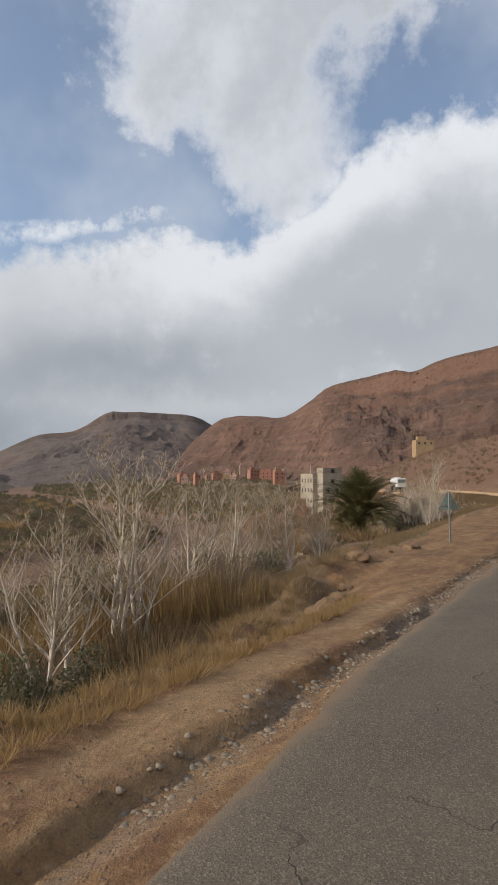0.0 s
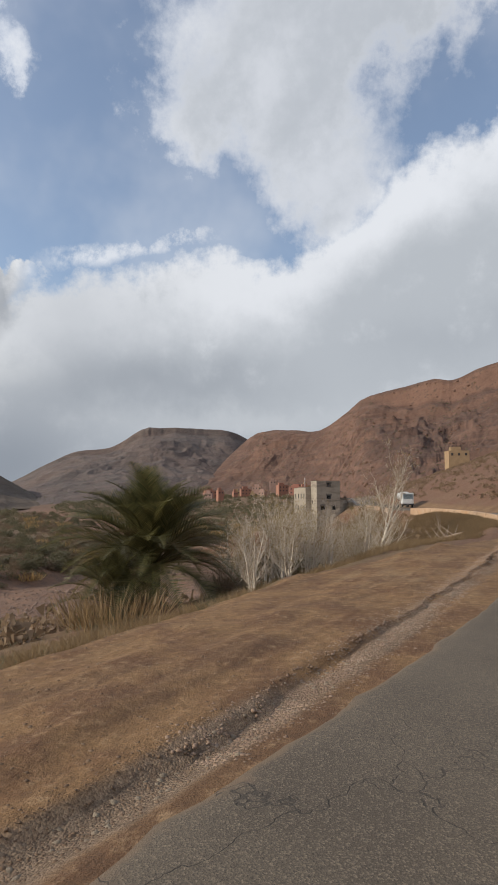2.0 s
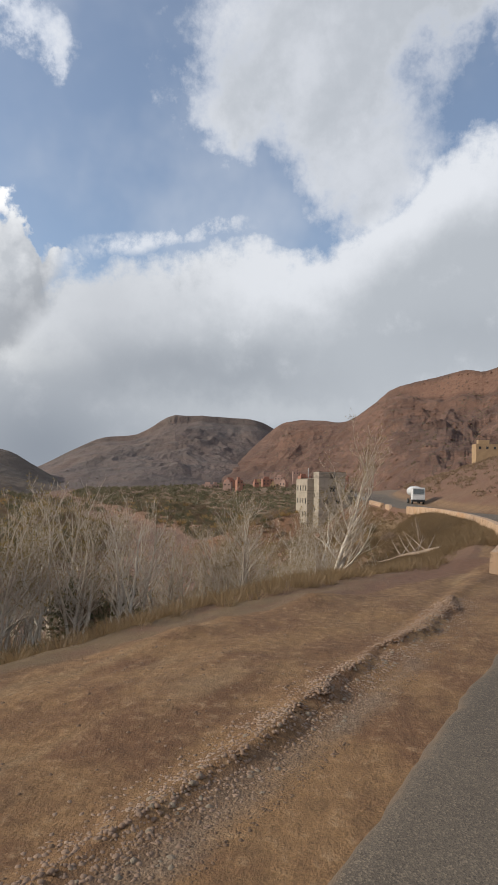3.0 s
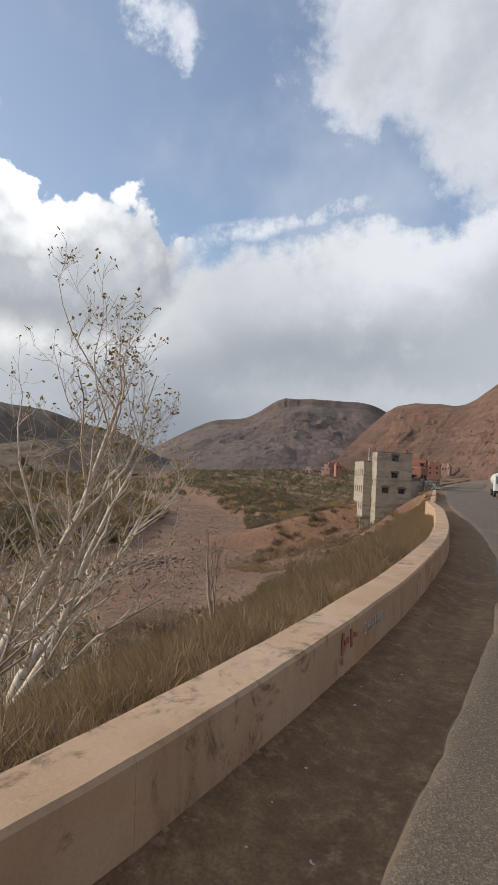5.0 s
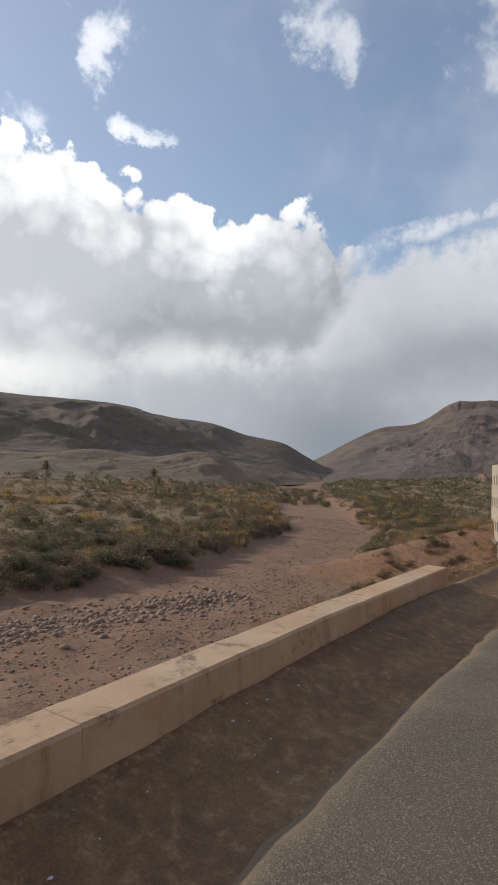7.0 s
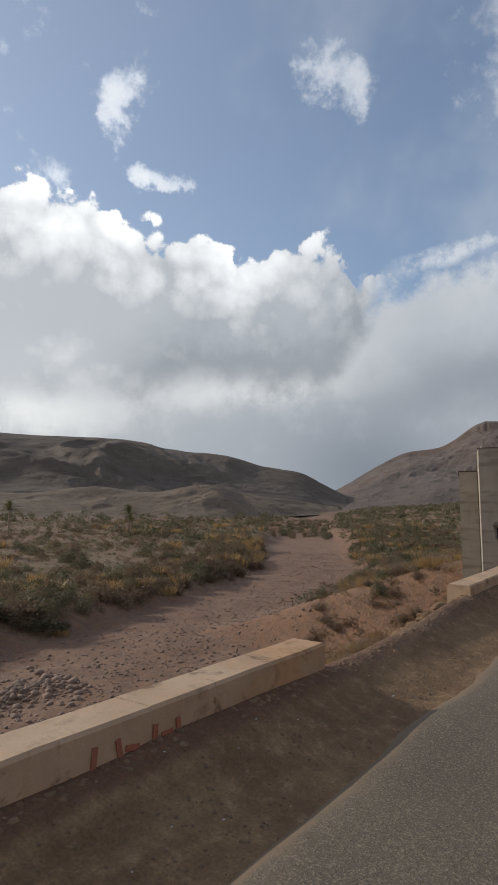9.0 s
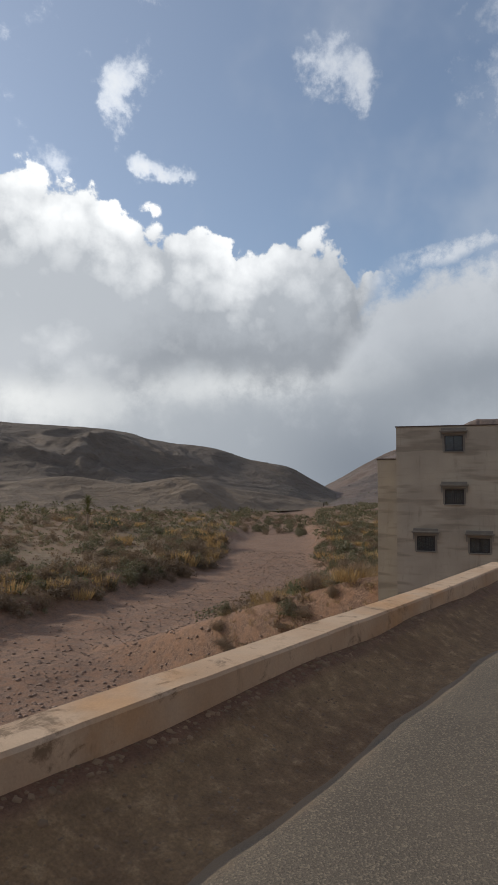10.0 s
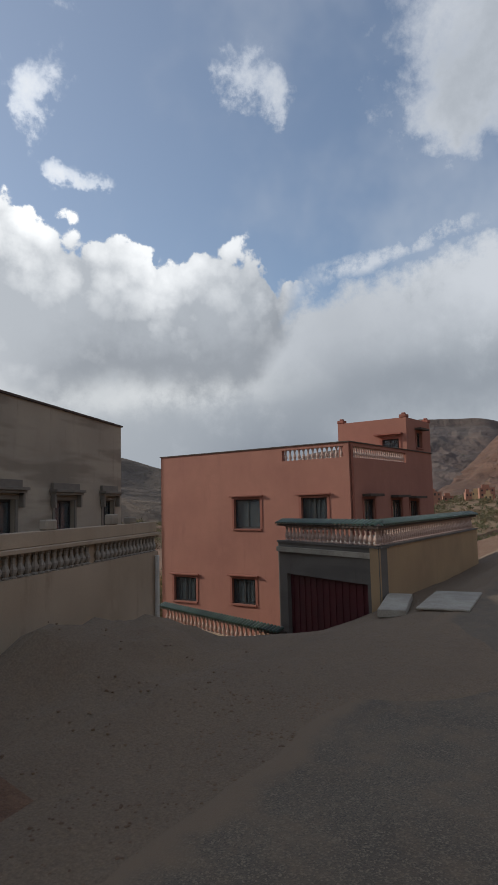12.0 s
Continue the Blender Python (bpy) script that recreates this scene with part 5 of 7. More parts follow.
def boundary():
    """The yard wall that goes on from the terrace, with the iron gate."""
    m = axes(60.62, -0.1, 7.2, 1.96)
    root = thing("yard_wall", m, "tan cement yard wall with a blind balustrade frieze and a tall gate pier", "wall")
    part("wall_body", wall_panel(5.42, -2.6, 1.43, 0.22), M_TAN_WALL, root, "", pose(2.02, 0, 0))
    part("frieze", boxes(((2.02, 0.10, 1.432), (7.44, 0.20, 1.76))), M_TAN_WALL, root)
    part("coping", boxes(((2.0, -0.05, 1.762), (7.48, 0.27, 1.83)), ((2.0, 0.05, 1.832), (7.48, 0.22, 2.05)), bevel=0.01), M_TAN_WALL, root)
    for x0, x1 in ((2.05, 4.6), (4.8, 7.4)):
        baluster_row(root, BAL_FRIEZE, Matrix(), x0, x1, 0.06, 1.434, 0.16)
    part("pier", boxes(((1.62, -0.04, -0.8), (2.0, 0.28, 2.25)), bevel=0.015), M_GREY, root)
    part("downpipe", lathe([(0.05, -2.2), (0.05, 1.35)], 8), M_PIPE, root, "white drain pipe", pose(7.22, -0.07, 0))
    for x, h in ((3.3, 0.16), (5.4, 0.2), (6.2, 0.13)):
        part("rubble_block", boxes(((x, 0.06, 2.052), (x + 0.3, 0.2, 2.05 + h)), bevel=0.02), M_GREY, root)
    gate = thing("gate", m, "tall black iron double gate with arched top beside the terrace", "gate")
    for x0 in (0.05, 0.83):
        w = 0.74
        leaf = part("gate_leaf", boxes(((0, 0.08, 0.2), (0.05, 0.13, 2.35)), ((w - 0.05, 0.08, 0.2), (w, 0.13, 2.35)), ((0.05, 0.08, 0.2), (w - 0.05, 0.13, 0.26)), ((0.05, 0.08, 1.30), (w - 0.05, 0.13, 1.36)),
                                        ((0.05, 0.095, 0.26), (w - 0.05, 0.115, 1.30))), M_DARK_METAL, gate, "", pose(x0, 0, 0))
        for k in range(6):
            part("bar", boxes(((0.10 + 0.105 * k, 0.095, 1.362), (0.12 + 0.105 * k, 0.115, 2.38))), M_DARK_METAL, leaf)
        bm = bmesh.new()
        pts = [(w / 2 - (w / 2 - 0.03) * math.cos(a), 2.34 + 0.32 * math.sin(a)) for a in np.linspace(0, math.pi, 11)]
        for (xa, za), (xb, zb) in zip(pts[:-1], pts[1:]):
            vs = [bm.verts.new(c) for c in ((xa, 0.08, za), (xb, 0.08, zb), (xb, 0.13, zb), (xa, 0.13, za), (xa, 0.08, za + 0.05), (xb, 0.08, zb + 0.05), (xb, 0.13, zb + 0.05), (xa, 0.13, za + 0.05))]
            for f in ((3, 2, 1, 0), (4, 5, 6, 7), (0, 1, 5, 4), (2, 3, 7, 6)):
                bm.faces.new([vs[i] for i in f])
        part("arch", bm, M_DARK_METAL, leaf)


M_TAN_WALL = material("tan_yard_render", plaster_fill((0.46, 0.36, 0.26), (0.39, 0.30, 0.21), (0.25, 0.185, 0.13), 0.55))
BAL_FRIEZE = baluster_mesh("baluster", 0.325, M_BALUSTER)
boundary()


# ---------------------------------------------------------------- the salmon house and its yard
def pink_house():
    m = axes(78.493, 10.033, 0.9942, -0.1077)
    root = thing("salmon_house", m, "salmon pink rendered house with roof balustrade and dark windows", "house")
    W = Matrix(((0, 1, 0, 0), (-1, 0, 0, 0), (0, 0, 1, 0), (0, 0, 0, 1)))
    S = pose(0, -8.96, 0)
    t = 0.2
    wins = [(3.92, 5.15, 1.44, 2.56), (6.99, 8.04, 1.40, 2.55), (0.71, 1.9, -1.5, -0.54), (3.75, 4.85, -1.42, -0.47)]
    gap = [(6.2, 8.75, 3.93, 4.33)]
    part("wall", wall_panel(8.96, -6, 4.45, t, wins + gap), M_PINK, root, "", W)
    for k, w in enumerate(wins):
        window(root, W, *w, M_PINK_TRIM, 5 if k else 0, False, mullions=1)
        part("lintel", boxes(((w[0] - 0.18, -0.12, w[3] + 0.1), (w[1] + 0.18, -0.024, w[3] + 0.16)), bevel=0.008), M_PINK_TRIM, root, "", W)
    sw = [(0.85, 1.75, 1.3, 2.45), (3.35, 4.32, 1.3, 2.4), (5.2, 6.15, 1.3, 2.35)]
    part("wall", wall_panel(8.0, -6, 4.45, t, sw + [(0.1, 5.0, 3.93, 4.33)]), M_PINK, root, "", S @ pose(t, 0, 0))
    for w in sw:
        window(root, S @ pose(t, 0, 0), *w, M_PINK_TRIM, 5, False)
        part("awning", boxes(((w[0] - 0.15, -0.35, w[3] + 0.1), (w[1] + 0.15, -0.024, w[3] + 0.2)), bevel=0.01), M_COPING, root, "dark window awning", S @ pose(t, 0, 0))
    part("wall", wall_panel(8.2, -6, 4.45, t), M_PINK, root, "", pose(8.2, 0, 0, 0, 0, 180))
    part("wall", wall_panel(8.56, -6, 4.45, t), M_PINK, root, "", Matrix(((0, -1, 0, 8.2), (1, 0, 0, -8.76), (0, 0, 1, 0), (0, 0, 0, 1))))
    part("roof", boxes(((0.2, -8.76, 3.7), (8.0, -0.2, 3.85))), M_PINK_TRIM, root)
    part("floor_slab", boxes(((0.2, -8.76, 0.4), (8.0, -0.2, 0.55))), M_PINK_TRIM, root)
    part("roof_edge", boxes(((-0.04, -9.0, 4.452), (0.24, 0.04, 4.49)), ((0.242, -9.0, 4.452), (8.24, -8.72, 4.49))), M_COPING, root, "dark roof edge")
    baluster_row(root, BAL_PINK, W, 6.22, 8.73, 0.1, 3.932, 0.19)
    baluster_row(root, BAL_PINK, S @ pose(t, 0, 0), 0.12, 4.98, 0.1, 3.932, 0.19)
    tw = Matrix(((0, 1, 0, 5.4), (-1, 0, 0, -5.75), (0, 0, 1, 0), (0, 0, 0, 1)))
    part("stair_tower_wall", wall_panel(3.2, 3.86, 5.86, t, [(2.1, 2.85, 4.3, 4.98)]), M_PINK, root, "", tw)
    window(root, tw, 2.1, 2.85, 4.3, 4.98, M_PINK_TRIM, 4, False)
    part("lintel", boxes(((1.8, -0.25, 5.15), (3.05, -0.024, 5.22)), bevel=0.008), M_PINK_TRIM, root, "", tw)
    ts = pose(5.6, -8.95, 0)
    part("stair_tower_wall", wall_panel(2.6, 4.5, 5.86, t, [(0.9, 1.5, 4.65, 5.3)]), M_PINK, root, "", ts)
    window(root, ts, 0.9, 1.5, 4.65, 5.3, M_PINK_TRIM, 0, False)
    part("awning", boxes(((0.7, -0.3, 5.4), (1.7, -0.024, 5.48))), M_COPING, root, "dark window awning", ts)
    part("stair_tower_wall", wall_panel(2.6, 3.86, 5.86, t), M_PINK, root, "", pose(8.2, -5.75, 0, 0, 0, 180))
    part("stair_tower_wall", wall_panel(2.8, 4.5, 5.86, t), M_PINK, root, "", Matrix(((0, -1, 0, 8.2), (1, 0, 0, -8.75), (0, 0, 1, 0), (0, 0, 0, 1))))
    part("stair_tower_roof", boxes(((5.6, -8.75, 5.6), (8.0, -5.95, 5.72))), M_PINK_TRIM, root)
    for x, y in ((5.38, -6.05), (5.38, -8.97), (7.95, -8.97)):
        part("corner_merlon", boxes(((x, y, 5.862), (x + 0.32, y + 0.32, 6.0)), ((x + 0.08, y + 0.08, 6.002), (x + 0.24, y + 0.24, 6.08)), bevel=0.02), M_PINK_TRIM, root)
    part("downpipe", lathe([(0.05, -2.0), (0.05, 4.4)], 8), M_PINK_TRIM, root, "", pose(0.12, -9.02, 0))


pink_house()


def garage():
    m = axes(72.95, 1.62, -2.02, -3.62)
    root = thing("garage_block", m, "grey cement garage with maroon door under a tiled terrace balustrade", "garage")
    part("wall", wall_panel(4.12, -3.0, 1.29, 0.25, [(0.42, 3.7, -3.0, 0.45)]), M_GARAGE, root)
    d = part("garage_door", boxes(((0.42, 0.12, -3.0), (3.7, 0.16, 0.45))), M_MAROON, root, "dark maroon metal garage door")
    part("rib", boxes(*[((0.5 + 0.26 * k, 0.10, -2.9), (0.56 + 0.26 * k, 0.118, 0.4)) for k in range(13)]), M_MAROON, d)
    part("ledge", boxes(((0.0, -0.04, 1.292), (4.14, 0.3, 1.345))), M_GARAGE, root)
    baluster_row(root, BAL_PINK, Matrix(), 0.2, 4.0, 0.13, 1.347, 0.17)
    part("rail", boxes(((-0.02, -0.02, 1.75), (4.16, 0.28, 1.80))), M_COPING, root)
    tile_row(root, Matrix(), 0.0, 4.14, 0.03, 1.805)
    # the flank along the road and the rest of the terrace block
    F = m.inverted() @ axes(70.93, -2.0, 1.0, -0.05)
    part("wall", wall_panel(9.4, -1.2, 1.30, 0.25), M_TAN, root, "yellowish patterned wall base", F @ pose(0.02, 0, 0))
    baluster_row(root, BAL_PINK, F, 0.2, 9.2, 0.13, 1.347, 0.17)
    part("ledge", boxes(((0.0, -0.04, 1.302), (9.42, 0.3, 1.345))), M_GARAGE, root, "", F)
    part("rail", boxes(((0.0, -0.02, 1.75), (9.42, 0.28, 1.80))), M_COPING, root, "", F)
    tile_row(root, F, 0.02, 9.4, 0.03, 1.805)
    bm = bmesh.new()
    flat = [(72.8, 1.6), (71.05, -1.75), (80.0, -2.2), (80.2, 0.6), (77.4, 1.0)]
    inv = m.inverted()
    v = [[bm.verts.new(inv @ Vector((x, y, z))) for x, y in flat] for z in (1.05, 1.18)]
    bm.faces.new(v[1])
    bm.faces.new(v[0][::-1])
    for k in range(5):
        bm.faces.new((v[0][k], v[0][(k + 1) % 5], v[1][(k + 1) % 5], v[1][k]))
    part("terrace_floor", bm, M_CONCRETE, root)


M_GARAGE = material("dark_cement_render", plaster_fill((0.17, 0.15, 0.13), (0.135, 0.12, 0.105), (0.08, 0.07, 0.06), 0.5, 0.3))
garage()


def low_fence():
    m = axes(75.05, 7.45, -2.45, -5.95)
    root = thing("tiled_garden_wall", m, "low garden wall with balusters and green glazed tiles", "wall")
    part("wall_body", wall_panel(6.5, -5.0, -1.62, 0.22), M_TAN_WALL, root)
    baluster_row(root, BAL_PINK, Matrix(), 0.2, 6.3, 0.11, -1.618, 0.22)
    part("rail", boxes(((0, -0.02, -1.215), (6.5, 0.26, -1.15))), M_COPING, root)
    tile_row(root, Matrix(), 0.0, 6.5, 0.02, -1.145)


low_fence()


# ---------------------------------------------------------------- sacks, rubble, slabs and posts by the houses
def sack_mesh(seed):
    rng = random.Random(seed)
    bm = bmesh.new()
    bmesh.ops.create_icosphere(bm, subdivisions=3, radius=1.0)
    ph = [rng.uniform(0, 6.28) for _ in range(6)]
    for v in bm.verts:
        c = v.co.copy()
        x = math.copysign(abs(c.x) ** 0.75, c.x) * 0.42
        y = math.copysign(abs(c.y) ** 0.8, c.y) * 0.27
        z = math.copysign(abs(c.z) ** 0.9, c.z) * 0.15
        w = 0.10 * noise.noise(c * 1.9 + Vector((ph[4] * 9, ph[5] * 9, 0))) + 0.11 * abs(noise.noise(c * 3.6 + Vector((ph[5] * 5, 0, ph[4] * 5)))) + 0.06 * abs(noise.noise(c * 7.5 + Vector((ph[3] * 5, ph[4] * 3, 0)))) + 0.01 * math.sin(9 * c.x + ph[0]) * math.sin(7 * c.y + ph[1]) + 0.014 * math.sin(17 * c.x + 5 * c.y + ph[2]) + 0.012 * math.sin(23 * c.y + ph[3] + 6 * c.z)
        pinch = 1 - 0.45 * smooth(0.75, 1.0, abs(c.x)) * (c.x > 0)
        v.co = Vector((x, y * pinch, z * (1 - 0.25 * c.x * (c.x > 0)) + w))
    me = bpy.data.meshes.new("sack")
    bm.to_mesh(me)
    bm.free()
    me.polygons.foreach_set("use_smooth", [True] * len(me.polygons))
    me.materials.append(M_BAG)
    return me


SACKS = [sack_mesh(k) for k in range(5)]


def sack_pile():
    rng = random.Random(12)
    spots = []
    for k in range(44):
        u = rng.random()
        x = 59.0 + 0.5 * rng.random() + 0.5 * (1 - u)
        y = -0.75 - 2.2 * u + 0.2 * (rng.random() - 0.5)
        spots.append((u, x, y))
    stack = {}
    for u, x, y in sorted(spots, key=lambda s: s[1], reverse=True):
        key = round(y / 0.42)
        n = stack.get(key, 0)
        stack[key] = n + 1
        base = 0.72 * (1 - u) ** 1.1 + 0.02
        ob = new("sack", SACKS[rng.randrange(5)])
        s = rng.uniform(0.7, 1.0)
        ob.matrix_basis = pose(x - 0.05 * n, y, base + 0.06 + 0.095 * n, rng.uniform(-30, 30), rng.uniform(-26, 26) + 6, rng.uniform(-60, 70)) @ Matrix.Diagonal((s, s, s, 1))
        tagged(ob, "crumpled white woven plastic sack on the rubble heap", "sack", "pile of white sacks")
    for x, y, r in ((58.7, -1.75, 20), (58.95, -2.3, -30)):
        ob = new("sack", SACKS[2])
        ob.matrix_basis = pose(x, y, height(x, y) + 0.14, 5, -6, r)
        tagged(ob, "torn white woven sack lying on the dirt", "sack", "pile of white sacks")


def stone_mesh(seed, flat=0.7):
    rng = random.Random(seed)
    bm = bmesh.new()
    bmesh.ops.create_cube(bm, size=1)
    bmesh.ops.subdivide_edges(bm, edges=bm.edges[:], cuts=1, use_grid_fill=True)
    for v in bm.verts:
        r = v.co.length
        v.co = v.co * (0.62 / max(r, 0.3)) ** 0.55 + Vector([rng.uniform(-0.06, 0.06) for _ in range(3)])
        v.co.z *= flat
    me = bpy.data.meshes.new("stone")
    bm.to_mesh(me)
    bm.free()
    me.materials.append(M_STONE)
    return me


STONES = [stone_mesh(k) for k in range(6)]


def stone_wall():
    """The dry stone wall that holds the sack heap."""
    rng = random.Random(5)
    root = thing("dry_stone_wall", pose(58.75, -0.6, 0), "rough dry stone retaining wall of tan blocks under the sacks", "stone wall")
    z = -0.75
    row = 0
    while z < 0.95:
        h = rng.uniform(0.14, 0.22)
        y = 0.25
        end = -1.15 - 0.25 * (row % 2) - (0.35 if row < 3 else 0.0) + 0.9 * max(0, z - 0.4)
        while y > end:
            w = rng.uniform(0.2, 0.42)
            link_mesh("stone", STONES[rng.randrange(6)], None, root,
                      pose(0.22 * (z + 0.7) + rng.uniform(-0.03, 0.03) - 0.14 * y * 0.5, y - w / 2, z + h / 2, rng.uniform(-4, 4), rng.uniform(-4, 4), rng.uniform(-6, 6)) @ Matrix.Diagonal((0.42, w, h * 1.35, 1)))
            y -= w + 0.015
        z += h
        row += 1
    bm = bmesh.new()
    add_box(bm, (0.3, -2.4, -1.2), (1.7, 0.3, 0.15))
    for v in bm.verts:
        if v.co.z > 0:
            v.co.z += 0.75 * (v.co.y + 2.4) / 2.7
    part("rubble_core", bm, M_GROUND, root, "earth and rubble fill")


sack_pile()
stone_wall()


def loose_slab(x, y, z, w, d, h, yaw, label, tilt=0.0):
    ob = part("concrete_slab", boxes(((-w / 2, -d / 2, 0), (w / 2, d / 2, h)), bevel=0.015), M_CONCRETE, None, "", pose(x, y, z, tilt, 0, yaw))
    tagged(ob, label, "slab", "loose concrete slabs")


loose_slab(70.2, -2.55, height(70.2, -2.55) + 0.03, 2.2, 0.55, 0.16, 12, "pale concrete slab lying on the roadside dirt")
loose_slab(68.35, -0.15, height(68.35, -0.15) + 0.02, 0.75, 0.5, 0.09, 25, "pale concrete slab fragment at the yard entrance", 6)
loose_slab(70.6, -3.6, height(70.6, -3.6) + 0.015, 2.4, 1.0, 0.05, 4, "tan concrete ramp slab at the road edge")
bars = new("metal_strip", None)
bars.matrix_basis = pose(66.6, 0.35, height(66.6, 0.35) + 0.02, 0, 0, -12)
tagged(bars, "pale metal strips lying on the dirt yard", "scrap")
for k in range(4):
    part("strip", boxes(((-0.9 + 0.3 * k, 0.09 * k - 0.1, 0.01 * k), (0.5 + 0.35 * k, 0.09 * k - 0.05, 0.02 + 0.01 * k))), M_PIPE, bars)
post = part("wooden_post", lathe([(0.055, -0.3), (0.05, 0.45), (0.045, 0.95)], 8), M_TWIG, None, "", pose(49.36, -2.45, 0.14, 2, -2, 0))
tagged(post, "weathered grey wooden post standing in the dirt bank", "post")


def boulder_mesh(seed, mat):
    rng = random.Random(seed)
    bm = bmesh.new()
    bmesh.ops.create_icosphere(bm, subdivisions=4, radius=1.0)
    off = Vector([rng.uniform(-50, 50) for _ in range(3)])
    for v in bm.verts:
        n = noise.noise(v.co * 1.3 + off) * 0.38 + noise.noise(v.co * 3.1 + off) * 0.16 + abs(noise.noise(v.co * 5.5 + off)) * 0.22
        c = v.co * (1 + n)
        v.co = Vector((c.x, c.y * 0.8, c.z * 0.62))
    me = bpy.data.meshes.new("boulder")
    bm.to_mesh(me)
    bm.free()
    me.polygons.foreach_set("use_smooth", [True] * len(me.polygons))
    me.materials.append(mat)
    return me


OCHRE = [boulder_mesh(k, M_YELLOW_ROCK) for k in range(4)]
RIVER = [boulder_mesh(k + 9, M_ROCK) for k in range(4)]


def boulder(x, y, s, mesh, yaw, label, sink=0.5):
    ob = new("boulder", mesh)
    ob.matrix_basis = pose(x, y, height(x, y) + s * (0.62 - sink) * 0.75, 0, 0, yaw) @ Matrix.Diagonal((s, s, s, 1))
    tagged(ob, label, "rock", "boulders on the bank")


rng = random.Random(77)
for x, l, s in ((-104.7, 6.7, 0.36), (-104.1, 7.0, 0.17), (-117.3, 5.5, 0.26), (-115.4, 5.8, 0.42), (-113.6, 5.9, 0.36), (-113.0, 6.2, 0.44), (-112.2, 6.2, 0.36), (-111.0, 6.6, 0.26), (-108.8, 7.2, 0.40), (-108.0, 7.5, 0.28), (-106.3, 7.0, 0.15), (-95.2, 10.9, 0.26), (-94.6, 10.4, 0.18), (-118.8, 5.2, 0.14)):
    boulder(*beside(x, l), s, OCHRE[rng.randrange(4)], rng.uniform(0, 360), "reddish ochre weathered rock half sunk in a heap of earth", 0.75)
for x, l, s in ((18.75, 3.9, 0.2), (18.3, 4.1, 0.18), (17.9, 3.9, 0.14), (16.6, 4.2, 0.17), (15.8, 4.3, 0.15), (14.7, 4.2, 0.15), (17.4, 4.0, 0.12), (18.9, 4.25, 0.24), (18.6, 4.25, 0.24), (17.6, 4.15, 0.22), (17.0, 4.1, 0.14), (16.2, 4.25, 0.16), (18.2, 3.75, 0.13), (15.2, 4.3, 0.14), (17.2, 4.4, 0.2), (41.0, 4.6, 0.25), (41.6, 5.2, 0.32), (42.3, 5.0, 0.2)):
    boulder(*beside(x, l + (0.15 if x < 30 else 0.0)), s * 1.15, OCHRE[rng.randrange(4)], rng.uniform(0, 360), "broken tan stone block beside the parapet end", 0.22)


# ---------------------------------------------------------------- road sign
def road_sign():
    x, y = -99.65, 19.45
    z = height(x, y)
    root = thing("road_sign", pose(x, y, z, 0, 1.5, 0), "triangular road sign seen from its grey back on a steel pole", "road sign")
    part("pole", lathe([(0.035, -0.3), (0.035, 2.05)], 10), M_STEEL, root)
    w = -62.0
    bm = bmesh.new()
    s, h = 0.46, 0.80
    tri = [(-s, 0), (s, 0), (0, h)]
    vs = [[bm.verts.new((px, d, pz)) for px, pz in tri] for d in (-0.01, 0.01)]
    bm.faces.new(vs[0])
    bm.faces.new(vs[1][::-1])
    for k in range(3):
        bm.faces.new((vs[0][k], vs[1][k], vs[1][(k + 1) % 3], vs[0][(k + 1) % 3]))
    bmesh.ops.bevel(bm, geom=[e for e in bm.edges if abs(e.verts[0].co.y - e.verts[1].co.y) > 0.01], offset=0.05, segments=3, affect="EDGES")
    m = pose(0.035, 0, 1.30, 0, 0, 90 + w + 60) @ pose(0, -0.05, 0)
    plate = part("plate", bm, M_SIGN_BACK, root, "bare grey-green metal back", m)
    for zz in (0.15, 0.58):
        part("bracket", boxes(((-0.32 * (1 - zz), 0.012, zz), (0.32 * (1 - zz), 0.035, zz + 0.04))), M_STEEL, plate)


road_sign()


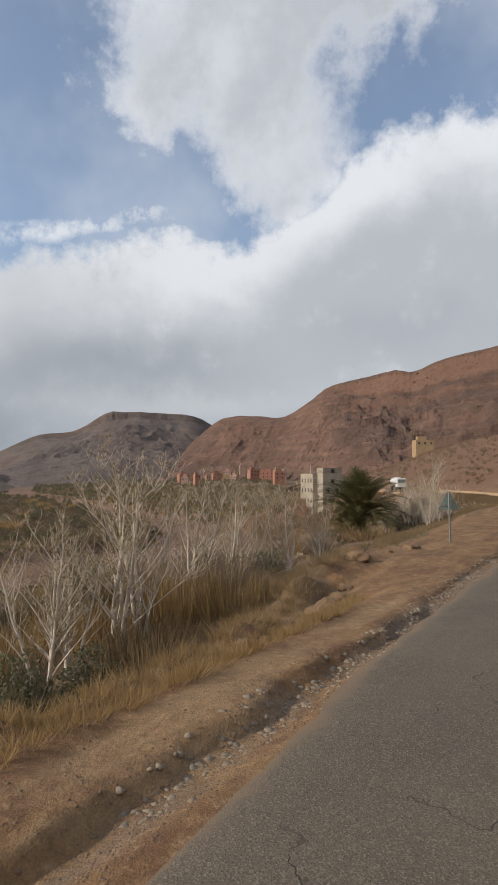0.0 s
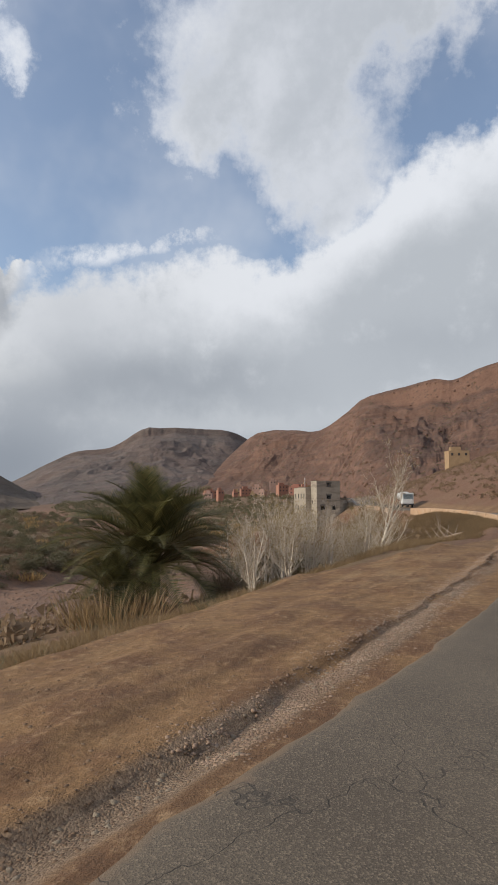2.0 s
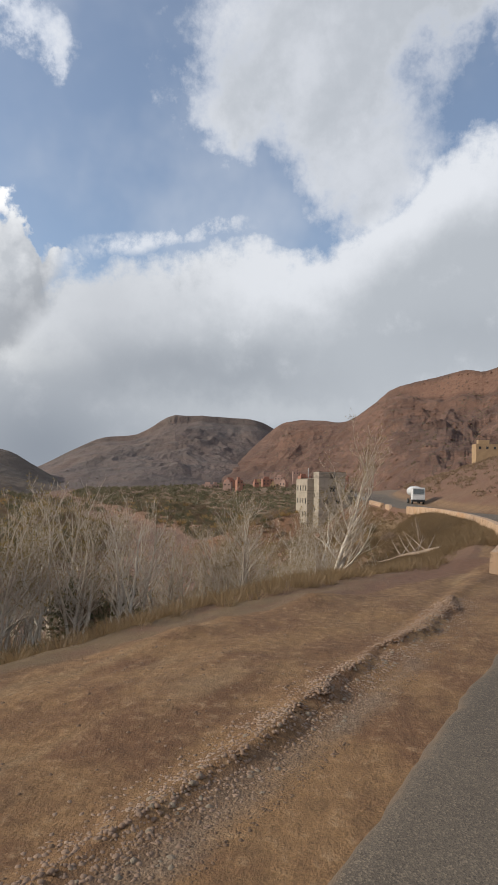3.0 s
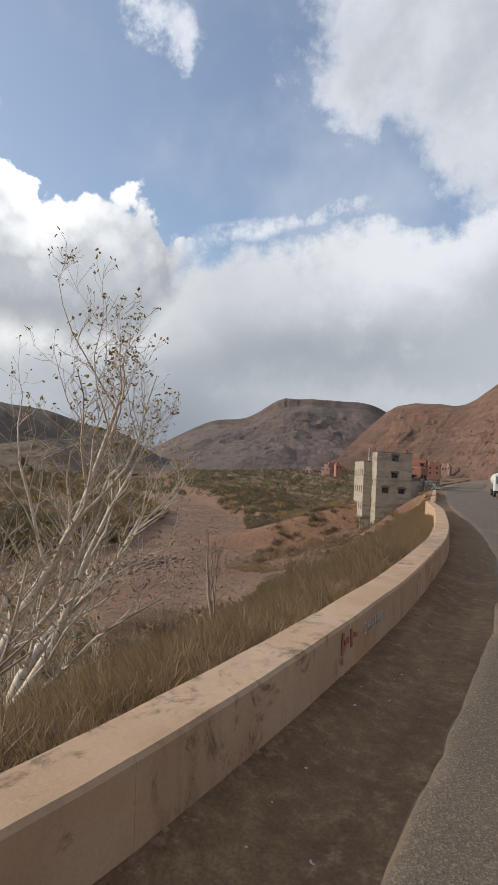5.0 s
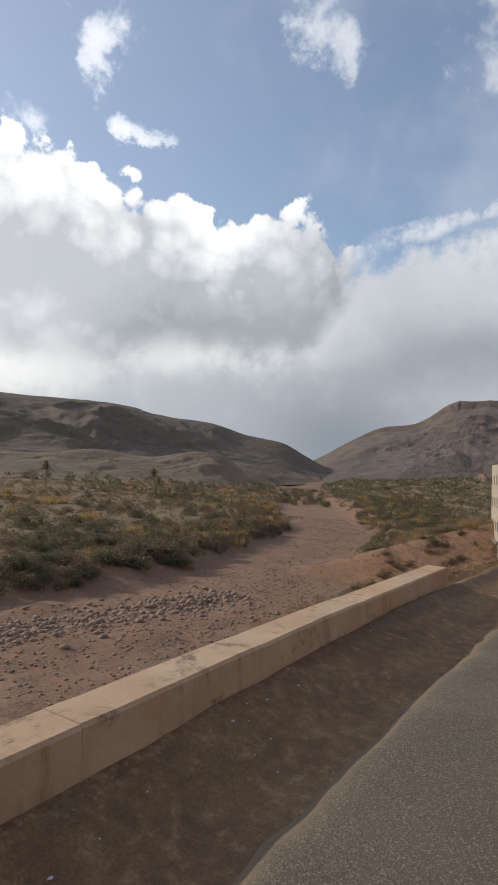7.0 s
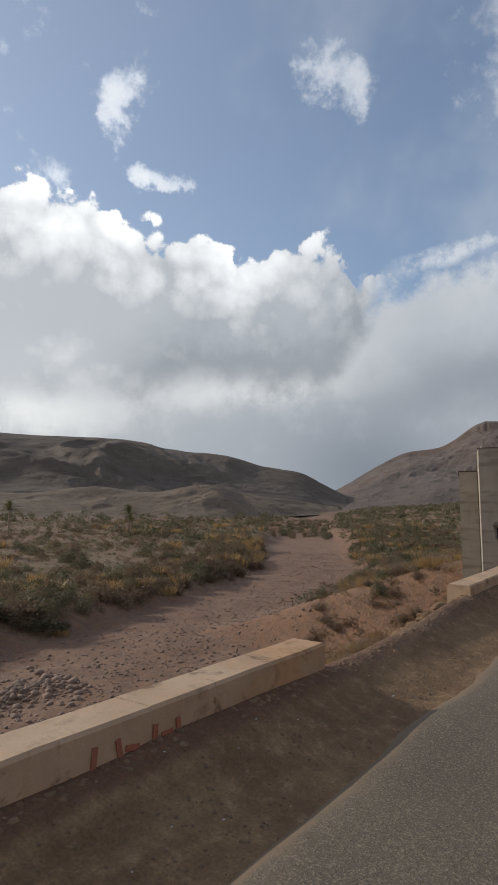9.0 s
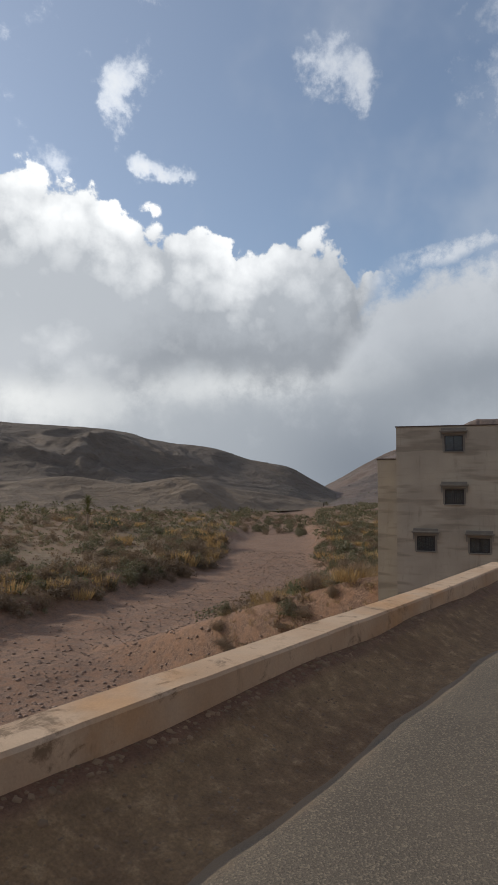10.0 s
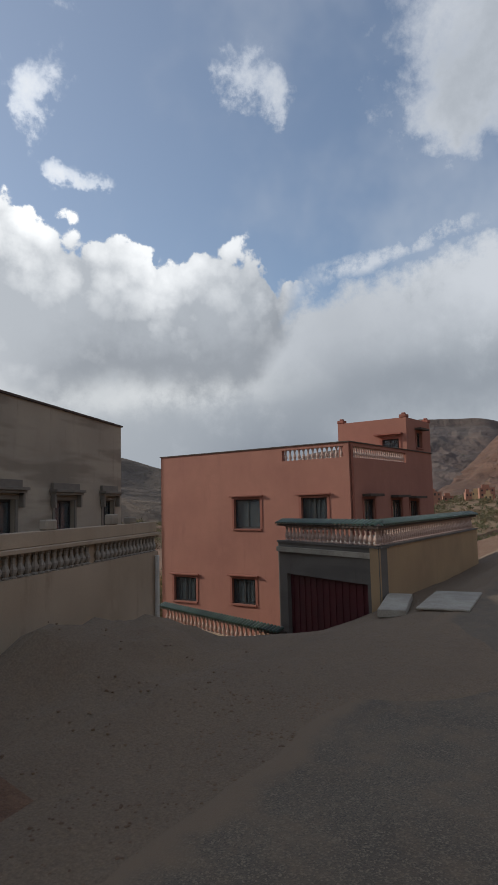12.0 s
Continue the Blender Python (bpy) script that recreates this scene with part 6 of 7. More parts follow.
# ---------------------------------------------------------------- tanker lorry on the far verge
def tanker():
    x, l = 45.0, -5.2
    px, py = beside(x, l)
    root = thing("tanker_lorry", axes(px, py, -1.0, -0.02, height(px, py)), "white tanker lorry standing on the roadside verge", "lorry")
    def oval(x0, x1, r, z, n=20):
        bm = bmesh.new()
        rings = []
        for xx, k in ((x0, 0.75), (x0 + 0.2, 0.97), (x0 + 0.4, 1), (x1 - 0.4, 1), (x1 - 0.2, 0.97), (x1, 0.75)):
            rings.append([bm.verts.new((xx, 1.2 * r * k * math.cos(2 * math.pi * i / n), z + r * k * math.sin(2 * math.pi * i / n))) for i in range(n)])
        for a, b in zip(rings[:-1], rings[1:]):
            for i in range(n):
                bm.faces.new((a[i], b[i], b[(i + 1) % n], a[(i + 1) % n]))
        bm.faces.new(rings[0])
        bm.faces.new(rings[-1][::-1])
        return bm
    part("tank", oval(-4.6, 1.3, 1.0, 2.45), M_WHITE_PAINT, root, "white oval tank", smooth_shade=True)
    part("chassis", boxes(((-4.8, -0.5, 0.85), (3.6, 0.5, 1.2)), bevel=0.03), M_DARK_METAL, root)
    cab = part("cab", boxes(((1.6, -1.2, 0.75), (3.7, 1.2, 3.2)), bevel=0.12), M_WHITE_PAINT, root)
    part("windscreen", boxes(((3.68, -1.0, 1.9), (3.72, 1.0, 2.9))), M_GLASS, cab)
    part("bumper", boxes(((3.55, -1.22, 0.5), (3.85, 1.22, 0.9)), bevel=0.04), M_DARK_METAL, root)
    for wx in (-3.6, -2.4, 2.5):
        for wy in (-1.05, 1.05):
            wheel = part("wheel", lathe([(0.30, -0.15), (0.48, -0.14), (0.5, -0.08), (0.5, 0.08), (0.48, 0.14), (0.30, 0.15)], 18), M_RUBBER, root, "", pose(wx, wy, 0.5, 90, 0, 0))
            part("rim", lathe([(0.10, -0.152), (0.28, -0.16), (0.28, 0.16), (0.10, 0.152)], 12), M_STEEL, wheel)


tanker()


# ---------------------------------------------------------------- far village
def far_house(az, dist, w, d, h, mat, label, floors=2, yaw=0.0, lift=0.0):
    x, y = EYE_A[0] + dist * math.cos(radians(az)), EYE_A[1] + dist * math.sin(radians(az))
    z = lift
    root = thing("village_house", pose(x, y, z, 0, 0, az + yaw), label, "house", "village houses")
    wall = part("wall", boxes(((0, -w / 2, -12), (d, w / 2, h)), ((-0.05, -w / 2 - 0.05, h + 0.01), (d + 0.05, w / 2 + 0.05, h + 0.25))), mat, root)
    part("roof_room", boxes(((d * 0.5, -w * 0.2, h + 0.26), (d * 0.9, w * 0.3, h + 2.4))), mat, root)
    n = max(2, int(w / 3))
    for f in range(floors):
        for k in range(n):
            yy = -w / 2 + (k + 0.5) * w / n
            zz = h - 2.2 - 3.0 * f
            part("window", boxes(((-0.06, yy - 0.5, zz), (0.05, yy + 0.5, zz + 1.2))), M_DARK_METAL, root)


for az, dist, w, d, h, top, mat, lab, fl, yaw in (
        (7.75, 590, 11, 9, 9.5, 7.5, M_ORANGE, "distant orange painted three-storey village house", 3, 14),
        (6.9, 600, 7, 8, 6.5, 4.5, M_ORANGE, "distant low orange village house", 2, 10),
        (10.0, 610, 9, 8, 5.5, 3.0, M_PALE, "distant pale pink village house", 2, -10),
        (9.2, 620, 6, 8, 4.5, 3.2, M_PALE, "distant small pale village house", 1, 8),
        (4.6, 610, 10, 8, 5.5, 9.5, M_ORANGE, "distant pink village house on the slope", 2, 12),
        (3.7, 640, 9, 8, 4.5, 12.0, M_PALE, "distant pale village house on the slope", 1, -8),
        (2.2, 640, 6, 7, 5.0, 18.0, M_PALE, "distant whitish village house high on the slope", 1, 5),
        (1.2, 560, 9, 8, 6.0, 12.0, M_ORANGE, "distant salmon village house", 2, 20),
        (0.1, 520, 11, 8, 6.5, 10.0, M_PINK, "distant salmon village house among trees", 2, -12),
        (-0.9, 460, 8, 8, 8.0, 9.0, M_ORANGE, "distant brownish orange village house", 2, 10),
        (5.5, 640, 7, 8, 5.0, 7.5, M_TAN, "distant tan village house", 1, 0),
        (-14.2, 330, 10, 8, 3.0, 24.5, M_TAN, "square tan house high on the red hillside", 1, 16)):
    far_house(az, dist, w, d, h, mat, lab, fl, yaw, top - h)
rng = random.Random(64)
for k in range(13):
    az, dist = rng.uniform(-1.5, 8.5), rng.uniform(500, 610)
    h = rng.uniform(3.2, 5.2)
    far_house(az, dist, rng.uniform(3.5, 6.5), 6, h * 0.85, (M_PALE, M_ORANGE, M_TAN)[k % 3], ("distant pale flat-roofed village house", "distant reddish flat-roofed village house", "distant tan flat-roofed village house")[k % 3], 1, rng.uniform(-25, 25), 1.0 + rng.uniform(0, 2.0) + 5.0 * smooth(4, -1, az))



# ---------------------------------------------------------------- plants
class Tubes:
    """Collects tapered limbs, and leaves, as plain lists."""

    def __init__(self):
        self.v, self.f = [], []

    def limb(self, pts, radii, sides=5):
        base = len(self.v)
        n = len(pts)
        for i in range(n):
            d = (pts[min(i + 1, n - 1)] - pts[max(i - 1, 0)]).normalized()
            a = d.orthogonal().normalized()
            b = d.cross(a)
            for k in range(sides):
                t = 2 * math.pi * k / sides
                self.v.append(tuple(pts[i] + (a * math.cos(t) + b * math.sin(t)) * radii[i]))
        for i in range(n - 1):
            for k in range(sides):
                p, q = base + i * sides + k, base + i * sides + (k + 1) % sides
                self.f.append((p, q, q + sides, p + sides))

    def leaf(self, c, size, rng):
        i = len(self.v)
        a = Vector([rng.uniform(-1, 1) for _ in range(3)]).normalized() * size
        b = Vector([rng.uniform(-1, 1) for _ in range(3)]).normalized() * size * 0.6
        self.v += [tuple(c), tuple(c + a + b), tuple(c + a * 1.7), tuple(c + a - b)]
        self.f.append((i, i + 1, i + 2, i + 3))

    def mesh(self, name, mat, smooth_shade=True):
        me = bpy.data.meshes.new(name)
        me.from_pydata(self.v, [], self.f)
        if smooth_shade:
            me.polygons.foreach_set("use_smooth", [True] * len(me.polygons))
        me.materials.append(mat)
        return me


def bare_tree(seed, h, trunks=2, leafiness=0.1, spread=0.5, lean=(0, 0), full=1.0, bark=None, wood=None):
    """A leafless pale poplar: trunk, fine crown, and a few dry leaves. Returns the three meshes."""
    rng = random.Random(seed)
    trunk, crown, leaves = Tubes(), Tubes(), Tubes()

    def grow(p, d, length, r, level):
        n = 7 if level == 0 else 5 if level == 1 else 3
        pts, radii = [p.copy()], [r]
        q = d.normalized()
        for i in range(n):
            wob = Vector([rng.uniform(-1, 1) for _ in range(3)]) * ((0.22 if h > 6 else 0.13) + 0.09 * level)
            q = (q + wob + Vector((0, 0, 0.10 if level else 0.02))).normalized()
            p = p + q * length / n
            pts.append(p.copy())
            radii.append(max(r * (1 - 0.80 * (i + 1) / n), (0.0038 if full < 1 else 0.003) * (h / 5) ** 0.5))
        (trunk if level < 2 else crown).limb(pts, radii, 6 if level == 0 else 4 if level == 1 else 3)
        if level >= 3:
            if rng.random() < leafiness * 4:
                for _ in range(rng.randrange(1, 4)):
                    leaves.leaf(pts[-1] + Vector([rng.uniform(-0.05, 0.05) for _ in range(3)]), rng.uniform(0.035, 0.065) * (h / 8) ** 0.5, rng)
            return
        count = round((13, 8, 6)[level] * full)
        for k in range(count):
            u = rng.uniform(0.16 if level == 0 else 0.15, 1.0)
            i = min(int(u * n), n - 1)
            at = pts[i].lerp(pts[i + 1], u * n - i)
            side = Vector((rng.uniform(-1, 1), rng.uniform(-1, 1), 0)).normalized()
            way = (q * 0.55 + side * spread * (1.2 - 0.35 * u) + Vector((0, 0, 0.35))).normalized()
            grow(at, way, length * rng.uniform(0.32, 0.55) * (1.15 - 0.45 * u), radii[i] * rng.uniform(0.4, 0.6), level + 1)

    for k in range(trunks):
        a = rng.uniform(0, 6.28)
        d = Vector((math.cos(a) * (0.28 if h > 6 else 0.16) + lean[0], math.sin(a) * (0.28 if h > 6 else 0.16) + lean[1], 1.0))
        grow(Vector((0.12 * math.cos(a) * k, 0.12 * math.sin(a) * k, -0.3)), d, h * rng.uniform(0.75, 0.95), 0.0175 * h * rng.uniform(0.8, 1.1) , 0)
    return trunk.mesh("trunk", bark or M_WHITE_BARK), crown.mesh("crown", wood or M_BRANCH), leaves.mesh("foliage", M_LEAF_YELLOW, False)


M_BRANCH = matte("pale_branch", (0.66, 0.57, 0.47), (0.48, 0.385, 0.29), 2.0, 30)
TREES = [bare_tree(101 + k, 5.0, 2 + k % 2, 0.05 + 0.16 * (k % 3), 0.7 + 0.15 * (k % 2), (0, 0), 0.8) for k in range(6)]


def plant_tree(x, y, h, meshes, yaw, label, base_h=5.0, group="bare poplars", sink=0.05):
    root = thing("poplar_tree", pose(x, y, height(x, y) - sink, 0, 0, yaw) @ Matrix.Diagonal((h / base_h,) * 3 + (1,)), label, "tree", group)
    for name, me in zip(("trunk", "crown", "foliage"), meshes):
        if len(me.vertices):
            link_mesh(name, me, None, root)


rng = random.Random(31)
for x, y, h in ((-107.5, 31.0, 4.8), (-106.9, 30.7, 4.0), (-109.3, 32.6, 4.0), (-108.8, 31.9, 3.4), (-100.5, 29.5, 4.2), (-99.0, 28.6, 4.0), (-95.9, 27.6, 4.0), (-95.7, 26.6, 3.8), (-95.3, 25.6, 3.6), (-95.1, 24.3, 3.0),
                (-65.2, 12.9, 3.8), (-64.6, 14.5, 3.2)):
    plant_tree(x, y, h * 1.15, TREES[(1, 2, 4, 5, 2, 5)[rng.randrange(6)]], rng.uniform(0, 360), "young poplar with pale bark and some yellow leaves")
for x, y, h in ((-64.0, 10.3, 3.6), (-51.5, 6.4, 3.6), (-55.0, 7.5, 3.8), (-58.0, 8.9, 3.6), (-61.4, 7.6, 3.7), (-60.6, 8.2, 3.2), (-66.5, 9.9, 3.1), (-66.9, 10.8, 3.3), (-71.5, 11.6, 2.8), (-73.0, 13.0, 3.0), (-57.0, 7.4, 3.4), (-59.5, 9.9, 3.8), (-61.5, 10.2, 3.4), (-62.0, 13.2, 5.2), (-67.0, 10.9, 3.2), (-70.0, 11.8, 3.2), (-46.0, 8.5, 4.4), (-53.0, 9.8, 4.0), (-49.5, 9.0, 4.2),
                (-57.0, 12.5, 4.6), (-43.0, 10.5, 5.5), (-48.0, 13.0, 5.0)):
    plant_tree(x, y, h, TREES[rng.randrange(6)], rng.uniform(0, 360), "leafless poplar with pale forked trunk below the road")
# a thicket of young poplars below the verge
for k in range(46):
    x = rng.uniform(-84, -36)
    l = float(np.interp(x, [-104, -90, -80, -70, -60, -34], [14, 13, 12, 11, 10.5, 12])) + abs(rng.gauss(0, 6))
    px, py = beside(x, l)
    if (px + 69) ** 2 + (py - 17.5) ** 2 < 30 or (px + 78) ** 2 + (py - 15) ** 2 < 25:
        continue
    plant_tree(px, py, rng.uniform(2.2, 3.6) + 0.9 * float(smooth(-60, -45, px)), TREES[rng.randrange(6)], rng.uniform(0, 360), "slender leafless young poplar in a riverside thicket", 5.0, "poplar thicket")
BIG = bare_tree(77, 10.4, 2, 0.30, 0.85, (0.16, -0.08))
plant_tree(-40.9, 5.1, 10.2, BIG, 12, "tall forked white poplar with a few dry leaves behind the parapet", 10.4)
LEANING = bare_tree(81, 9.0, 1, 0.22, 0.9, (1.35, -0.12))
plant_tree(-40.7, 4.9, 10.6, LEANING, 0, "white poplar leaning far over the slope behind the parapet", 9.0)
BIG2 = bare_tree(79, 8.0, 2, 0.16, 0.6, (0.05, 0.05))
plant_tree(-43.4, 7.4, 6.4, BIG2, 140, "slender white poplar below the parapet", 8.0)
plant_tree(-37.2, 6.6, 5.6, BIG2, 65, "slender white poplar below the parapet", 8.0)
plant_tree(-46.6, 6.0, 5.4, BIG2, 250, "slender white poplar below the parapet", 8.0)


def fallen_limb():
    """A grey dead limb with a few boughs, lying on the slope."""
    t, g = Tubes(), random.Random(3)
    x, y = -49.6, -0.6
    pts = [Vector((0.85 * k, 0.42 * k + 0.15 * math.sin(1.3 * k), height(x + 0.85 * k, y + 0.42 * k + 0.15 * math.sin(1.3 * k)) - height(x, y) + 0.12 + 0.10 * k)) for k in range(7)]
    t.limb(pts, [0.13, 0.12, 0.10, 0.08, 0.06, 0.04, 0.02], 7)
    for k in (1, 2, 3, 4):
        for side in (-1, 1):
            d = Vector((0.7, side * g.uniform(0.3, 0.7), g.uniform(0.25, 0.6)))
            t.limb([pts[k], pts[k] + d * 0.7, pts[k] + d * 1.5 + Vector((0.1, 0, g.uniform(0, 0.3)))], [0.05, 0.032, 0.01], 5)
    ob = new("fallen_limb", t.mesh("fallen_limb", M_TWIG))
    ob.matrix_basis = pose(x, y, height(x, y))
    tagged(ob, "grey dead tree limb lying on the grassy slope", "branch")


fallen_limb()
SAPLING = bare_tree(90, 3.2, 1, 0.1, 0.35, (0, 0), 0.5, M_TWIG, M_TWIG)
plant_tree(-40.7, -0.9, 3.0, SAPLING, 0, "thin dark sapling behind the parapet", 3.2)
plant_tree(-15.4, 10.2, 3.2, SAPLING, 90, "thin dry sapling leaning on the slope", 3.2)
plant_tree(-29.5, 4.0, 2.2, SAPLING, 200, "thin dry sapling on the grassy slope", 3.2)


# palms ---------------------------------------------------------------------------------------
def frond_mesh(seed, length, mat):
    rng = random.Random(seed)
    t = Tubes()
    pts = []
    for i in range(9):
        u = i / 8
        pts.append(Vector((length * (u - 0.16 * u * u), 0.0, length * (0.62 * u - 0.60 * u * u))))
    t.limb(pts, [0.022 * (1 - 0.8 * i / 8) for i in range(9)], 4)
    for k in range(44):
        u = 0.16 + 0.84 * k / 44
        i = min(int(u * 8), 7)
        c = pts[i].lerp(pts[i + 1], u * 8 - i)
        d = (pts[i + 1] - pts[i]).normalized()
        ll = length * 0.24 * math.sin(math.pi * min(0.98, u * 0.8 + 0.2)) * rng.uniform(0.8, 1.1) + 0.05
        for s in (-1, 1):
            w = (d * 0.75 + Vector((0, s, 0)) * 0.75 + Vector((0, 0, 0.22))).normalized() * ll
            j = len(t.v)
            t.v += [tuple(c - d * 0.018), tuple(c + d * 0.018), tuple(c + w)]
            t.f.append((j, j + 1, j + 2))
    return t.mesh("frond", mat, False)


FRONDS = [frond_mesh(k, 3.2, M_PALM) for k in range(3)]
FRONDS_DRY = [frond_mesh(k + 20, 2.6, M_PALM_DRY) for k in range(2)]


def palm(x, y, size, fronds, seed, label, stem=0.5):
    rng = random.Random(seed)
    root = thing("palm_clump", pose(x, y, height(x, y)), label, "palm")
    part("stem", lathe([(0.22 * size, -0.4), (0.28 * size, 0.1), (0.24 * size, stem), (0.16 * size, stem + 0.3)], 9), M_TWIG, root)
    for k in range(fronds):
        u = (k + 0.5) / fronds
        tilt = -76 + 100 * u + rng.uniform(-8, 8)
        dry = u > 0.5 and rng.random() < 0.55
        me = FRONDS_DRY[rng.randrange(2)] if dry else FRONDS[rng.randrange(3)]
        s = size * rng.uniform(0.8, 1.12)
        link_mesh("frond", me, None, root, pose(0, 0, stem + 0.15, 0, 0, 137.5 * k) @ pose(0.1, 0, 0, 0, tilt, 0) @ pose(0, 0, 0, rng.uniform(-20, 20), 0, 0) @ Matrix.Diagonal((s, s, s, 1)))


palm(-68.6, 17.8, 1.65, 120, 4, "bushy green date palm clump beside the dirt verge", 1.9)
palm(-70.6, 18.6, 1.05, 44, 14, "small offshoot date palm with drying fronds", 0.3)
palm(-104.6, 32.8, 0.8, 40, 5, "low dark date palm among reeds", 0.3)
palm(76.0, 71.0, 0.6, 26, 6, "small green palm near the riverbed", 0.4)
palm(159.0, 161.0, 1.5, 40, 7, "far date palm above the terraces", 7.0)
palm(131.0, 191.0, 1.5, 40, 8, "far date palm above the terraces", 7.0)
palm(150.0, 150.0, 1.2, 30, 9, "far date palm above the terraces", 4.5)


# shrubs ---------------------------------------------------------------------------------------
def leaf_cloud(n, r, h, size, seed, lobes=9):
    """Many small leaves in uneven lobes; returns vertices and triangles."""
    g = np.random.RandomState(seed)
    c = g.normal(size=(lobes, 3))
    c /= np.linalg.norm(c, axis=1)[:, None]
    c *= (g.uniform(0.25, 0.75, lobes))[:, None]
    c[:, 2] = np.abs(c[:, 2]) * 0.9 + 0.15
    rad = g.uniform(0.25, 0.5, lobes)
    k = g.randint(0, lobes, n)
    d = g.normal(size=(n, 3))
    d /= np.linalg.norm(d, axis=1)[:, None]
    p = c[k] + d * (rad[k] * g.uniform(0.55, 1.0, n) ** 0.5)[:, None]
    p[:, 2] = np.maximum(p[:, 2], 0.02)
    p *= (r, r, h)
    a = g.normal(size=(n, 3))
    a[:, 2] += 0.4
    a /= np.linalg.norm(a, axis=1)[:, None]
    b = np.cross(a, g.normal(size=(n, 3)))
    b /= np.linalg.norm(b, axis=1)[:, None] + 1e-9
    s = (size * g.uniform(0.6, 1.3, n))[:, None]
    V = np.stack([p, p + a * s + b * s * 0.35, p + a * s * 0.9 - b * s * 0.35], 1).reshape(-1, 3)
    return V, np.arange(3 * n).reshape(-1, 3)


def blade_cloud(n, r, h, seed, width=0.012, lean=0.35):
    """Upright blades from a common foot."""
    g = np.random.RandomState(seed)
    a, q = g.uniform(0, 2 * np.pi, n), r * 0.55 * np.sqrt(g.uniform(0, 1, n))
    foot = np.stack([q * np.cos(a), q * np.sin(a), np.zeros(n)], 1)
    b = g.uniform(0, 2 * np.pi, n)
    tall = h * g.uniform(0.55, 1.05, n)
    tip = foot + np.stack([np.cos(a) * lean * tall * g.uniform(0, 1, n) + 0.1 * np.cos(b), np.sin(a) * lean * tall * g.uniform(0, 1, n) + 0.1 * np.sin(b), tall], 1)
    side = np.stack([np.cos(b), np.sin(b), 0 * b], 1) * (width * g.uniform(0.6, 1.4, n))[:, None]
    mid = (foot + tip) / 2 + g.normal(size=(n, 3)) * 0.02 * h
    V = np.stack([foot - side, foot + side, mid + side, tip, mid - side], 1).reshape(-1, 3)
    i = np.arange(n)[:, None] * 5
    F = np.concatenate([i + np.array([[0, 1, 2]]), i + np.array([[0, 2, 4]]), i + np.array([[4, 2, 3]])])
    return V, F


def twig_cloud(n, r, h, seed, width=0.012):
    """Bare twigs that fan out and fork."""
    g = np.random.RandomState(seed)
    a = g.uniform(0, 2 * np.pi, n)
    out = g.uniform(0.1, 1.0, n)
    foot = np.stack([0.2 * r * np.cos(a), 0.2 * r * np.sin(a), np.zeros(n)], 1) * g.uniform(0, 1, n)[:, None]
    tip = np.stack([r * out * np.cos(a), r * out * np.sin(a), h * (1.05 - 0.5 * out * out) * g.uniform(0.5, 1.0, n)], 1)
    start = foot + (tip - foot) * (g.uniform(0, 0.6, n) * (g.uniform(0, 1, n) > 0.35))[:, None]
    end = tip + g.normal(size=(n, 3)) * 0.16 * r
    end[:, 2] = np.abs(end[:, 2])
    s = np.cross(end - start, g.normal(size=(n, 3)))
    s = s / (np.linalg.norm(s, axis=1)[:, None] + 1e-9) * width
    V = np.stack([start - s, start + s, end], 1).reshape(-1, 3)
    return V, np.arange(3 * n).reshape(-1, 3)


def np_mesh(name, V, F, mat):
    me = bpy.data.meshes.new(name)
    me.vertices.add(len(V))
    me.vertices.foreach_set("co", np.ascontiguousarray(V, np.float32).ravel())
    me.loops.add(F.size)
    me.loops.foreach_set("vertex_index", F.ravel().astype(np.int32))
    me.polygons.add(len(F))
    me.polygons.foreach_set("loop_start", (np.arange(len(F)) * F.shape[1]).astype(np.int32))
    me.materials.append(mat)
    me.update(calc_edges=True)
    return me


GREEN_LEAVES = [np_mesh("foliage", *leaf_cloud(1900, 1.0, 1.25, 0.085, 200 + k), (M_LEAF_GREEN, M_LEAF_DARK)[k % 2]) for k in range(4)]
BROWN_LEAVES = [np_mesh("foliage", *leaf_cloud(1000, 1.0, 1.1, 0.07, 300 + k), M_LEAF_BROWN) for k in range(3)]
TWIGS = [np_mesh("twig_tangle", *twig_cloud(420, 1.0, 1.25, 400 + k, 0.010), M_TWIG) for k in range(3)]
REEDS = [np_mesh("blade_tuft", *blade_cloud(300, 1.7, 1.25, 500 + k, 0.011, 0.5), (M_REED, M_LEAF_TAN)[k % 2]) for k in range(4)]


FAR_SHRUBS = {"green": [], "brown": [], "reed": []}


def shrub(kind, x, y, w, h, yaw):
    if y - float(road_y(x)) > 38:
        if kind == "reed" and int(yaw) % 5 < 3:
            kind = "brown"
        FAR_SHRUBS[kind].append((x, y, height(x, y) - 0.05, w, radians(yaw), h))
        return
    z = height(x, y) - 0.04
    m = pose(x, y, z, 0, 0, yaw) @ Matrix.Diagonal((w, w, h, 1))
    if kind == "green":
        root = thing("green_shrub", m, "grey-green bushy shrub on dry ground", "shrub", "green shrubs")
        link_mesh("foliage", GREEN_LEAVES[int(yaw) % 4], None, root)
        link_mesh("twig_tangle", TWIGS[int(yaw) % 3], None, root)
    elif kind == "brown":
        root = thing("dry_bush", m, "brown leafless bush of fine twigs", "bush", "dry bushes")
        link_mesh("twig_tangle", TWIGS[int(yaw) % 3], None, root)
        link_mesh("foliage", BROWN_LEAVES[int(yaw) % 3], None, root)
    else:
        root = thing("reed_clump", m, "golden dry reed clump", "reeds", "reed clumps")
        link_mesh("blade_tuft", REEDS[int(yaw) % 4], None, root)


rng = random.Random(8)
